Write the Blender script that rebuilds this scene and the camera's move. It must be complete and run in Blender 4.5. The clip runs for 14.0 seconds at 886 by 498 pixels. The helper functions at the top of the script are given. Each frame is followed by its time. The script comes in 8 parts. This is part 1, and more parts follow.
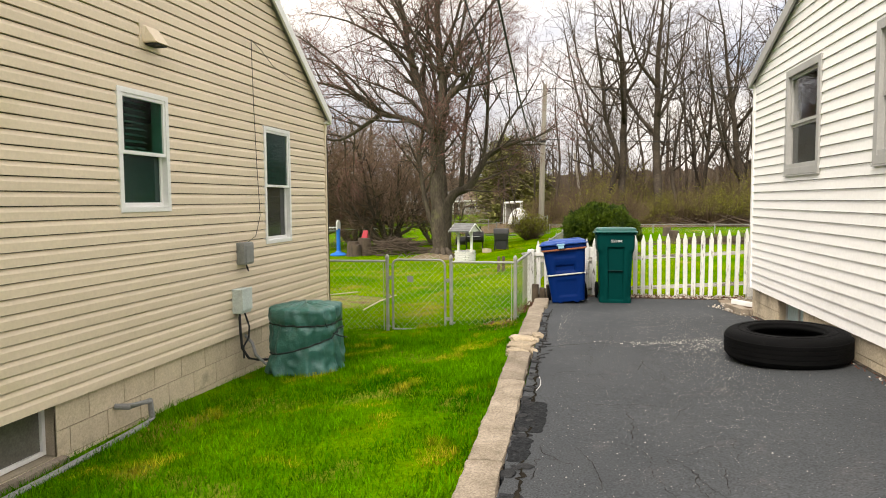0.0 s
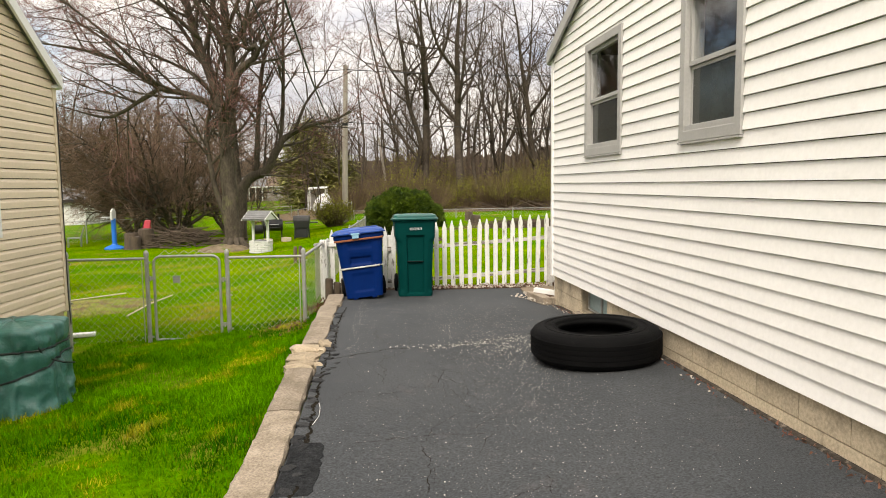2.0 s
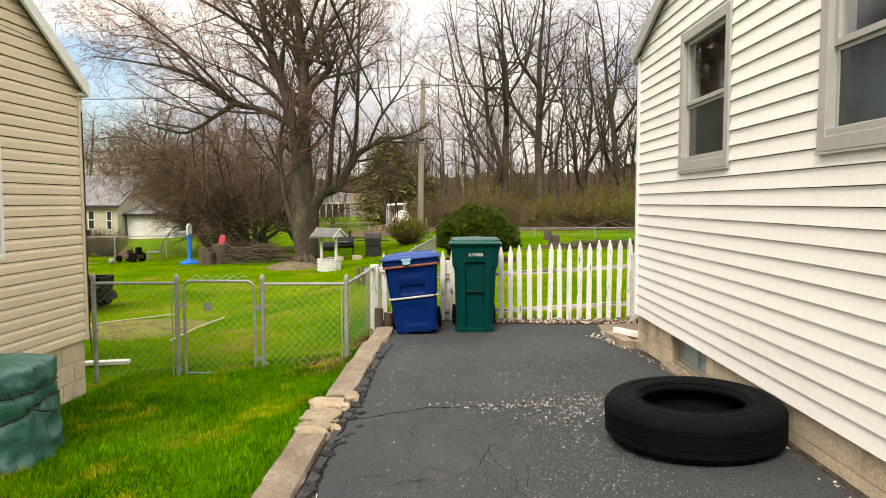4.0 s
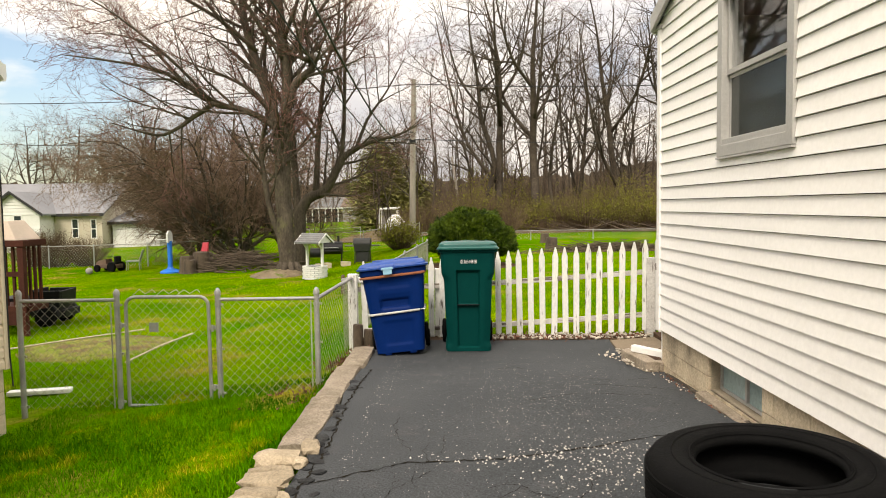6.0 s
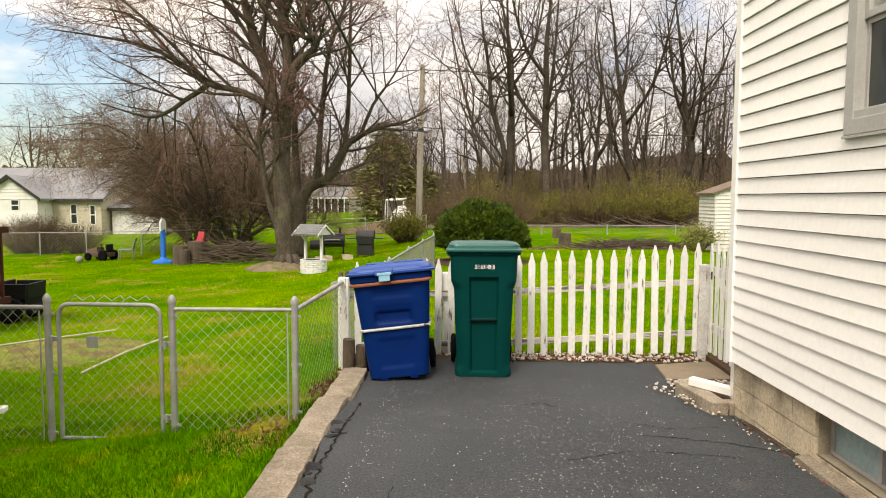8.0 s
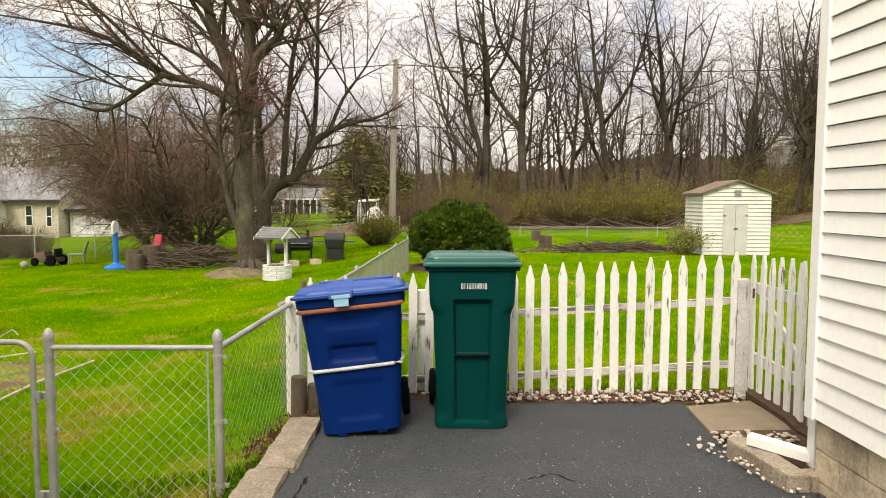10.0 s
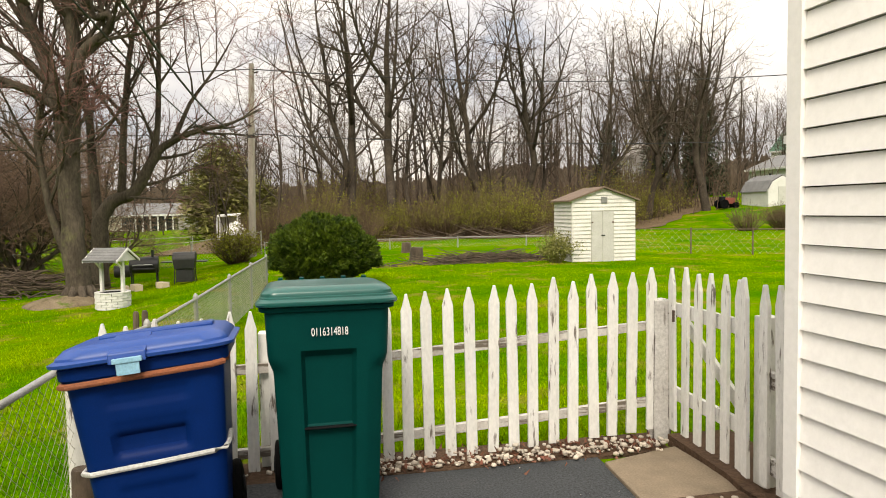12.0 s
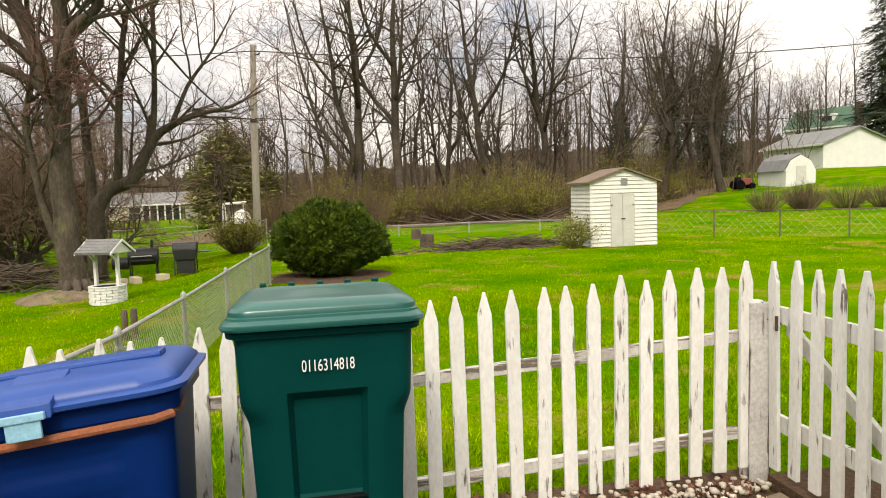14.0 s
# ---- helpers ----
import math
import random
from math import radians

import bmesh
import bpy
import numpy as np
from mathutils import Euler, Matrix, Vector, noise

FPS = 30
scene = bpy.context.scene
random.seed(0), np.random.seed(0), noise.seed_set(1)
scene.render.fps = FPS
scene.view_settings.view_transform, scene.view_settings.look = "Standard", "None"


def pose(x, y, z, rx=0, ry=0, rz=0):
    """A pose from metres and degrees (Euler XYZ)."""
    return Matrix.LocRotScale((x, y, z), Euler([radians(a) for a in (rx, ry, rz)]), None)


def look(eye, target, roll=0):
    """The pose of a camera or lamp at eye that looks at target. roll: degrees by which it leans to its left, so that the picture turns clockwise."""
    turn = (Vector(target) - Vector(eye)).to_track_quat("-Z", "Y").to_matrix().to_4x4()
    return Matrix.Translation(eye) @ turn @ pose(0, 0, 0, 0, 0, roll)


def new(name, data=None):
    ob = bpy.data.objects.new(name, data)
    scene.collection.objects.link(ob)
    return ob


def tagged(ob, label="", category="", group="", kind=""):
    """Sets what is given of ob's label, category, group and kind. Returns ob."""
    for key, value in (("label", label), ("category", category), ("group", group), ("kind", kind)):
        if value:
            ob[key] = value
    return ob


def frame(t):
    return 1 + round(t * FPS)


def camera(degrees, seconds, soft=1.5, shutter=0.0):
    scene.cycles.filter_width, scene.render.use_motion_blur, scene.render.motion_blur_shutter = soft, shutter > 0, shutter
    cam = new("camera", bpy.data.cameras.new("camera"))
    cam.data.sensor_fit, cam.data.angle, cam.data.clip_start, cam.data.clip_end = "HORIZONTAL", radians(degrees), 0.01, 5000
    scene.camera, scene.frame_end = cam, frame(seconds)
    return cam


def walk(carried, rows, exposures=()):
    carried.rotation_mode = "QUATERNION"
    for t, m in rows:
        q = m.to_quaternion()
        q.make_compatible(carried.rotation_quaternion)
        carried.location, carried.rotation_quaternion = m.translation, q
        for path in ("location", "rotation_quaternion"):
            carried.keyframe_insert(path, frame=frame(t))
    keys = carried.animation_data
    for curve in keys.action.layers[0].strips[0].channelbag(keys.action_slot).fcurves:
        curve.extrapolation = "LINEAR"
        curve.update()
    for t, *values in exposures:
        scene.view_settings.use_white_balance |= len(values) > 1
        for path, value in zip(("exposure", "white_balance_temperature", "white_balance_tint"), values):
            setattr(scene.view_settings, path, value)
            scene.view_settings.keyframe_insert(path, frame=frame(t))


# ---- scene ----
cam = camera(65.8, 14.0, soft=1.0)
PATH = [
    (0, (0.619, -0.025, 1.504), (0.208, 1.928, 1.363), -0.4),
    (0.5, (0.61, 0.213, 1.483), (0.395, 2.193, 1.3), -1.2),
    (1, (0.678, 0.5, 1.504), (0.492, 2.485, 1.348), 1.7),
    (1.5, (0.72, 0.794, 1.478), (0.726, 2.789, 1.333), 0.7),
    (2, (0.768, 1.144, 1.479), (0.907, 3.13, 1.292), -0.6),
    (2.5, (0.888, 1.424, 1.489), (0.892, 3.414, 1.29), 1.3),
    (3, (0.913, 1.717, 1.483), (0.946, 3.706, 1.282), 0.3),
    (3.5, (0.936, 2.03, 1.48), (0.951, 4.025, 1.337), -1.7),
    (4, (1.052, 2.326, 1.509), (0.955, 4.318, 1.372), -0.1),
    (4.2, (1.073, 2.412, 1.501), (0.997, 4.406, 1.359), 0.0),
    (6.5, (1.077, 3.794, 1.452), (0.975, 5.788, 1.333), -1.4),
    (7, (1.107, 4.121, 1.469), (0.862, 6.103, 1.349), 0.2),
    (7.5, (1.02, 4.439, 1.461), (0.909, 6.431, 1.319), 0.4),
    (9.8, (0.937, 5.962, 1.43), (0.85, 7.955, 1.275), -0.1),
    (10, (0.908, 6.085, 1.431), (0.882, 8.079, 1.286), 0.2),
    (10.5, (0.883, 6.434, 1.443), (1.049, 8.426, 1.38), -0.9),
    (11, (0.94, 6.678, 1.456), (1.011, 8.676, 1.399), -0.4),
    (11.5, (1.002, 6.916, 1.431), (1.102, 8.91, 1.314), -0.3),
    (12, (1.017, 7.257, 1.422), (1.368, 9.223, 1.308), -1.0),
    (12.5, (1.038, 7.471, 1.392), (1.322, 9.444, 1.227), -0.6),
    (13, (1.118, 7.743, 1.405), (1.296, 9.731, 1.274), 0.6),
    (13.5, (1.084, 7.932, 1.401), (1.343, 9.91, 1.266), -0.1),
    (14, (1.066, 8.204, 1.401), (1.392, 10.171, 1.245), -1.8),
]
walk(cam, [(t, look(eye, target, roll)) for t, eye, target, roll in PATH], exposures=[(0, 1.19, 7000, 10), (2.5, 1.11, 7200, 10), (7, 1.11, 7400, 10), (10.5, 1.12, 7350, 9), (12.5, 1.04, 7350, 9), (14, 1.10, 7300, 9)])

# ---- world, sun ----
world = bpy.data.worlds.new("overcast_sky")
scene.world = world
world.use_nodes = True
wn, wl = world.node_tree.nodes, world.node_tree.links
for n in list(wn):
    wn.remove(n)
w_out = wn.new("ShaderNodeOutputWorld")
w_bg = wn.new("ShaderNodeBackground")
w_sky = wn.new("ShaderNodeTexSky")
w_sky.sky_type = "NISHITA"
w_sky.sun_disc = False
SUN_EL, SUN_AZ = radians(47), radians(198)
w_sky.sun_elevation, w_sky.sun_rotation = SUN_EL, SUN_AZ
w_co = wn.new("ShaderNodeTexCoord")
w_map = wn.new("ShaderNodeMapping")
w_map.inputs["Scale"].default_value = (1.0, 1.0, 2.6)
w_map.inputs["Location"].default_value = (0.35, 0.1, 0.0)
w_noise = wn.new("ShaderNodeTexNoise")
w_noise.inputs["Scale"].default_value = 2.3
w_noise.inputs["Detail"].default_value = 7.0
w_noise.inputs["Roughness"].default_value = 0.55
w_ramp = wn.new("ShaderNodeValToRGB")
w_ramp.color_ramp.elements[0].position, w_ramp.color_ramp.elements[0].color = 0.34, (3.3, 3.5, 4.2, 1)
w_ramp.color_ramp.elements[1].position, w_ramp.color_ramp.elements[1].color = 0.62, (7.0, 6.8, 6.6, 1)
w_mask = wn.new("ShaderNodeMapRange")
w_mask.inputs["From Min"].default_value, w_mask.inputs["From Max"].default_value = 0.26, 0.40
w_mix = wn.new("ShaderNodeMixRGB")
wl.new(w_co.outputs["Generated"], w_map.inputs["Vector"])
wl.new(w_map.outputs["Vector"], w_noise.inputs["Vector"])
wl.new(w_noise.outputs["Fac"], w_ramp.inputs["Fac"])
# the cloud breaks open low in the west
w_dot = wn.new("ShaderNodeVectorMath")
w_dot.operation = "DOT_PRODUCT"
w_dot.inputs[1].default_value = Vector((-0.56, 0.82, 0.13)).normalized()
wl.new(w_co.outputs["Generated"], w_dot.inputs[0])
w_gap = wn.new("ShaderNodeMapRange")
w_gap.inputs["From Min"].default_value, w_gap.inputs["From Max"].default_value = 0.978, 0.998
w_gap.inputs["To Max"].default_value = 0.30
wl.new(w_dot.outputs["Value"], w_gap.inputs["Value"])
w_sub = wn.new("ShaderNodeMath")
w_sub.operation = "SUBTRACT"
wl.new(w_noise.outputs["Fac"], w_sub.inputs[0])
wl.new(w_gap.outputs["Result"], w_sub.inputs[1])
wl.new(w_sub.outputs["Value"], w_mask.inputs["Value"])
wl.new(w_mask.outputs["Result"], w_mix.inputs["Fac"])
wl.new(w_sky.outputs["Color"], w_mix.inputs["Color1"])
wl.new(w_ramp.outputs["Color"], w_mix.inputs["Color2"])
# an overcast dome is brighter overhead than at the horizon
w_sep = wn.new("ShaderNodeSeparateXYZ")
wl.new(w_co.outputs["Generated"], w_sep.inputs["Vector"])
w_dome = wn.new("ShaderNodeMapRange")
w_dome.inputs["From Min"].default_value, w_dome.inputs["From Max"].default_value = 0.0, 1.0
w_dome.inputs["To Min"].default_value, w_dome.inputs["To Max"].default_value = 0.60, 1.50
wl.new(w_sep.outputs["Z"], w_dome.inputs["Value"])
w_mul = wn.new("ShaderNodeVectorMath")
w_mul.operation = "SCALE"
wl.new(w_mix.outputs["Color"], w_mul.inputs[0])
wl.new(w_dome.outputs["Result"], w_mul.inputs["Scale"])
wl.new(w_mul.outputs["Vector"], w_bg.inputs["Color"])
w_bg.inputs["Strength"].default_value = 0.122
wl.new(w_bg.outputs["Background"], w_out.inputs["Surface"])

sun_data = bpy.data.lights.new("sun", "SUN")
sun_data.energy, sun_data.angle, sun_data.color = 1.55, radians(20), (1.0, 0.96, 0.9)
sun = new("sun", sun_data)
sun.matrix_world = look((-12, -30, 42), (0, 8, 0))


# ---- materials ----
def grp(nodes, links, kind, **inputs):
    n = nodes.new(kind)
    for k, v in inputs.items():
        n.inputs[k.replace("_", " ")].default_value = v
    return n


def surf(name, c1, c2=None, big=1.5, fine=40.0, rough=0.7, bump=0.15, metal=0.0, contrast=0.25, stretch=(1, 1, 1),
         rnd=0.0, island=False, c3=None, patch=(0.55, 0.7), patch_scale=0.8, spec=0.5, dist=0.02, trans=0.0, patch_stretch=(1, 1, 1)):
    """A surface with broad colour change, fine grain, worn patches and relief."""
    m = bpy.data.materials.new(name)
    m.use_nodes = True
    nt, lk = m.node_tree.nodes, m.node_tree.links
    b = nt["Principled BSDF"]
    b.inputs["Roughness"].default_value, b.inputs["Metallic"].default_value = rough, metal
    b.inputs["Specular IOR Level"].default_value = spec
    if trans:
        b.inputs["Transmission Weight"].default_value = trans
    geo = nt.new("ShaderNodeNewGeometry")
    mp = nt.new("ShaderNodeMapping")
    mp.inputs["Scale"].default_value = stretch
    lk.new(geo.outputs["Position"], mp.inputs["Vector"])
    n1 = grp(nt, lk, "ShaderNodeTexNoise", Scale=big, Detail=5.0, Roughness=0.6)
    n2 = grp(nt, lk, "ShaderNodeTexNoise", Scale=fine, Detail=4.0, Roughness=0.65)
    lk.new(mp.outputs["Vector"], n1.inputs["Vector"])
    lk.new(mp.outputs["Vector"], n2.inputs["Vector"])
    r1 = nt.new("ShaderNodeMapRange")
    r1.inputs["From Min"].default_value, r1.inputs["From Max"].default_value = 0.32, 0.68
    lk.new(n1.outputs["Fac"], r1.inputs["Value"])
    mix = nt.new("ShaderNodeMixRGB")
    c2 = c2 or tuple(v * 0.75 for v in c1)
    mix.inputs["Color1"].default_value, mix.inputs["Color2"].default_value = (*c1, 1), (*c2, 1)
    lk.new(r1.outputs["Result"], mix.inputs["Fac"])
    col = mix.outputs["Color"]
    if c3:
        mp3 = nt.new("ShaderNodeMapping")
        mp3.inputs["Scale"].default_value = patch_stretch
        lk.new(geo.outputs["Position"], mp3.inputs["Vector"])
        n3 = grp(nt, lk, "ShaderNodeTexNoise", Scale=patch_scale, Detail=6.0, Roughness=0.62)
        lk.new(mp3.outputs["Vector"], n3.inputs["Vector"])
        r3 = nt.new("ShaderNodeMapRange")
        r3.inputs["From Min"].default_value, r3.inputs["From Max"].default_value = patch
        lk.new(n3.outputs["Fac"], r3.inputs["Value"])
        m3 = nt.new("ShaderNodeMixRGB")
        m3.inputs["Color2"].default_value = (*c3, 1)
        lk.new(r3.outputs["Result"], m3.inputs["Fac"])
        lk.new(col, m3.inputs["Color1"])
        col = m3.outputs["Color"]
    r2 = nt.new("ShaderNodeMapRange")
    r2.inputs["From Min"].default_value, r2.inputs["From Max"].default_value = 0.25, 0.75
    r2.inputs["To Min"].default_value, r2.inputs["To Max"].default_value = 1 - contrast, 1 + contrast
    lk.new(n2.outputs["Fac"], r2.inputs["Value"])
    val = r2.outputs["Result"]
    if rnd:
        src = geo.outputs["Random Per Island"]
        if not island:
            src = nt.new("ShaderNodeObjectInfo").outputs["Random"]
        rr = nt.new("ShaderNodeMapRange")
        rr.inputs["To Min"].default_value, rr.inputs["To Max"].default_value = 1 - rnd, 1 + rnd
        lk.new(src, rr.inputs["Value"])
        mm = nt.new("ShaderNodeMath")
        mm.operation = "MULTIPLY"
        lk.new(val, mm.inputs[0])
        lk.new(rr.outputs["Result"], mm.inputs[1])
        val = mm.outputs["Value"]
    vm = nt.new("ShaderNodeVectorMath")
    vm.operation = "SCALE"
    lk.new(col, vm.inputs[0])
    lk.new(val, vm.inputs["Scale"])
    lk.new(vm.outputs["Vector"], b.inputs["Base Color"])
    if bump:
        bp = nt.new("ShaderNodeBump")
        bp.inputs["Strength"].default_value, bp.inputs["Distance"].default_value = bump, dist
        lk.new(n2.outputs["Fac"], bp.inputs["Height"])
        lk.new(bp.outputs["Normal"], b.inputs["Normal"])
    return m


LAWN = surf("lawn_soil", (0.034, 0.122, 0.0004), (0.110, 0.19, 0.0004), big=0.45, fine=25, rough=0.95, bump=0.5, contrast=0.45,
            c3=(0.19, 0.165, 0.025), patch=(0.54, 0.66), patch_scale=0.7, spec=0.0, dist=0.05)
GRASS = surf("grass_blade", (0.004, 0.068, 0.0006), (0.116, 0.290, 0.0008), big=0.55, fine=6, rough=0.75, bump=0, contrast=0.5,
             c3=(0.33, 0.29, 0.015), patch=(0.56, 0.66), patch_scale=1.7, spec=0.0, rnd=0.35, island=True)
YARD_GRASS = surf("yard_grass_blade", (0.085, 0.212, 0.0004), (0.245, 0.335, 0.0004), big=0.45, fine=6, rough=0.75, bump=0, contrast=0.3,
                  c3=(0.36, 0.31, 0.04), patch=(0.57, 0.70), patch_scale=0.7, spec=0.0, rnd=0.35, island=True)
ASPHALT = surf("asphalt", (0.039, 0.043, 0.047), (0.055, 0.059, 0.063), big=0.9, fine=85, rough=0.82, bump=0.9, contrast=0.8,
               c3=(0.075, 0.072, 0.074), patch=(0.58, 0.76), patch_scale=3.4, spec=0.25, dist=0.006)
ASPHALT_OLD = surf("crumbled_asphalt", (0.022, 0.023, 0.025), (0.045, 0.046, 0.047), big=6, fine=90, rough=0.95, bump=0.8, contrast=0.5, spec=0.2, rnd=0.3)
ASPHALT_STRIP = surf("old_asphalt_strip", (0.014, 0.015, 0.017), (0.030, 0.032, 0.034), big=9, fine=45, rough=0.95, bump=1.0, contrast=0.8, spec=0.12, rnd=0.15, dist=0.02)
CRACK = surf("crack_dirt", (0.012, 0.011, 0.010), (0.03, 0.026, 0.02), big=8, fine=80, rough=1.0, bump=0.4, spec=0.0)
CONCRETE = surf("kerb_concrete", (0.33, 0.275, 0.215), (0.19, 0.155, 0.115), big=4, fine=75, rough=0.93, bump=0.7, contrast=0.5,
                c3=(0.13, 0.105, 0.07), patch=(0.55, 0.75), patch_scale=2.5, spec=0.2, rnd=0.12, dist=0.01)
BROKEN = surf("broken_concrete", (0.44, 0.36, 0.26), (0.29, 0.235, 0.165), big=7, fine=60, rough=0.95, bump=0.8, contrast=0.3, spec=0.15, rnd=0.2, dist=0.015)
SLAB = surf("slab_concrete", (0.25, 0.195, 0.138), (0.165, 0.13, 0.092), big=3, fine=90, rough=0.9, bump=0.4, contrast=0.25,
            c3=(0.12, 0.09, 0.06), patch=(0.58, 0.8), patch_scale=4, spec=0.25, dist=0.006)
TAN = surf("tan_vinyl_siding", (0.70, 0.585, 0.435), (0.645, 0.535, 0.395), big=0.8, fine=35, rough=0.55, bump=0.05, contrast=0.07,
           c3=(0.46, 0.40, 0.20), patch=(0.60, 0.85), patch_scale=0.9, patch_stretch=(1, 0.5, 1.6), rnd=0.04, spec=0.35)
WHITE_SIDING = surf("white_aluminium_siding", (0.88, 0.86, 0.835), (0.84, 0.82, 0.795), big=1.1, fine=30, rough=0.5, bump=0.04, contrast=0.05,
                    c3=(0.60, 0.57, 0.53), patch=(0.62, 0.9), patch_scale=1.4, patch_stretch=(1, 0.4, 2), rnd=0.03, spec=0.35)
BLOCK = surf("painted_block", (0.56, 0.47, 0.34), (0.44, 0.36, 0.26), big=3, fine=55, rough=0.9, bump=0.5, contrast=0.3,
             c3=(0.15, 0.13, 0.095), patch=(0.54, 0.74), patch_scale=3, rnd=0.10, spec=0.2, dist=0.008)
BLOCK_GREY = surf("weathered_block", (0.60, 0.50, 0.36), (0.50, 0.415, 0.295), big=3, fine=55, rough=0.9, bump=0.5, contrast=0.2,
                  c3=(0.22, 0.19, 0.13), patch=(0.60, 0.82), patch_scale=2.6, rnd=0.08, spec=0.2, dist=0.008)
MORTAR = surf("mortar", (0.38, 0.32, 0.235), (0.28, 0.24, 0.18), big=5, fine=80, rough=0.95, bump=0.4, spec=0.1)
WHITE_TRIM = surf("white_vinyl_trim", (0.78, 0.77, 0.75), (0.72, 0.71, 0.68), big=2, fine=40, rough=0.4, bump=0.02, contrast=0.05)
GREY_TRIM = surf("grey_storm_trim", (0.42, 0.41, 0.395), (0.36, 0.35, 0.335), big=3, fine=60, rough=0.55, bump=0.08, contrast=0.1)
# near-black for dark trim, and painted shade in the vent and well
SHADOW_GAP = surf("dark_trim_and_shade", (0.02, 0.02, 0.02), fine=30, rough=0.8, bump=0)
PICKET = surf("peeling_white_paint", (0.74, 0.73, 0.71), (0.66, 0.65, 0.62), big=6, fine=60, rough=0.75, bump=0.35, contrast=0.12,
              c3=(0.17, 0.145, 0.125), patch=(0.605, 0.665), patch_scale=9, patch_stretch=(3.0, 3.0, 0.42), rnd=0.06, spec=0.25, dist=0.004, stretch=(1, 1, 0.4))
RAIL_WOOD = surf("weathered_rail", (0.62, 0.60, 0.57), (0.33, 0.30, 0.27), big=5, fine=60, rough=0.85, bump=0.5, contrast=0.2,
                 c3=(0.15, 0.125, 0.10), patch=(0.5, 0.58), patch_scale=9, patch_stretch=(0.35, 2, 3), spec=0.2, dist=0.004)
RUSTY_PIPE = surf("rusty_pipe", (0.15, 0.105, 0.075), (0.085, 0.062, 0.048), big=5, fine=60, rough=0.85, bump=0.2, contrast=0.3, spec=0.2)
POST_WOOD = surf("weathered_post", (0.62, 0.605, 0.585), (0.46, 0.44, 0.42), big=5, fine=60, rough=0.88, bump=0.5, contrast=0.25,
                 c3=(0.12, 0.10, 0.085), patch=(0.52, 0.60), patch_scale=9, patch_stretch=(3, 3, 0.25), spec=0.15, dist=0.004)
GALV = surf("galvanised_steel", (0.38, 0.375, 0.36), (0.26, 0.255, 0.24), big=6, fine=120, rough=0.55, bump=0.15, metal=0.35, contrast=0.2,
            c3=(0.25, 0.20, 0.15), patch=(0.64, 0.8), patch_scale=9)
WIRE = surf("chain_wire", (0.42, 0.40, 0.33), (0.30, 0.28, 0.22), big=4, fine=60, rough=0.5, bump=0, metal=0.3)
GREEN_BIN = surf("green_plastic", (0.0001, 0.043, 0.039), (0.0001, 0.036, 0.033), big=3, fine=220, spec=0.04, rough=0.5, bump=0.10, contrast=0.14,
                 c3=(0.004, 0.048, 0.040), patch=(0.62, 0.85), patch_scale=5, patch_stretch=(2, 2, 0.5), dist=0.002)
# the bin's green with reflected sky put into a paler base and patches
GREEN_LID_SHEEN = surf("green_lid_sky_sheen", (0.006, 0.088, 0.076), (0.004, 0.07, 0.06), big=3, fine=220, spec=0.6, rough=0.28, bump=0.08, contrast=0.12,
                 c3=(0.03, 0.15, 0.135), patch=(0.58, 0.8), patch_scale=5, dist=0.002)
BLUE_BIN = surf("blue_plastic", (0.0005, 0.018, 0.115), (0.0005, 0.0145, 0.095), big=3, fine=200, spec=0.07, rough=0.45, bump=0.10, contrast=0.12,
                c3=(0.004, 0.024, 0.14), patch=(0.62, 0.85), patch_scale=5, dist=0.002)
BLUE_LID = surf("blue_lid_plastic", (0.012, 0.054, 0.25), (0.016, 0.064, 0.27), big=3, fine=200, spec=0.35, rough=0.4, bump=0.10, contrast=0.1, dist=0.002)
LATCH = surf("pale_blue_latch", (0.25, 0.48, 0.62), (0.2, 0.4, 0.55), big=8, fine=80, rough=0.5, bump=0.05)
RUST = surf("rusty_bar", (0.30, 0.095, 0.04), (0.20, 0.075, 0.04), big=7, fine=90, rough=0.85, bump=0.3, c3=(0.30, 0.27, 0.26), patch=(0.6, 0.7), patch_scale=6)
PALE_BAR = surf("pale_grey_bar", (0.58, 0.58, 0.56), (0.42, 0.42, 0.41), big=7, fine=90, rough=0.6, bump=0.2, metal=0.2)
RUBBER = surf("black_rubber", (0.0022, 0.0023, 0.0026), (0.005, 0.005, 0.005), big=3, fine=80, rough=0.75, bump=0.25, contrast=0.25, spec=0.07,
              c3=(0.014, 0.0135, 0.013), patch=(0.62, 0.85), patch_scale=5)
BLACK = surf("black_plastic", (0.006, 0.006, 0.007), (0.012, 0.012, 0.013), big=3, fine=60, spec=0.15, rough=0.5, bump=0.05)
BLACK_IRON = surf("black_grill_steel", (0.016, 0.017, 0.019), (0.035, 0.034, 0.033), big=4, fine=60, rough=0.5, bump=0.1, metal=0.3)
TARP = surf("green_tarp", (0.045, 0.160, 0.132), (0.022, 0.092, 0.076), big=6, fine=24, rough=0.33, bump=0.5, contrast=0.15,
            c3=(0.08, 0.20, 0.17), patch=(0.58, 0.75), patch_scale=5, dist=0.02)
STRAP = surf("dark_strap", (0.012, 0.02, 0.018), fine=60, rough=0.8, bump=0.1)
BARK = surf("grey_bark", (0.108, 0.088, 0.067), (0.050, 0.041, 0.031), big=3, fine=22, rough=0.95, bump=0.9, contrast=0.4, stretch=(1, 1, 0.35),
            c3=(0.13, 0.13, 0.06), patch=(0.6, 0.8), patch_scale=1.5, spec=0.1, dist=0.03)
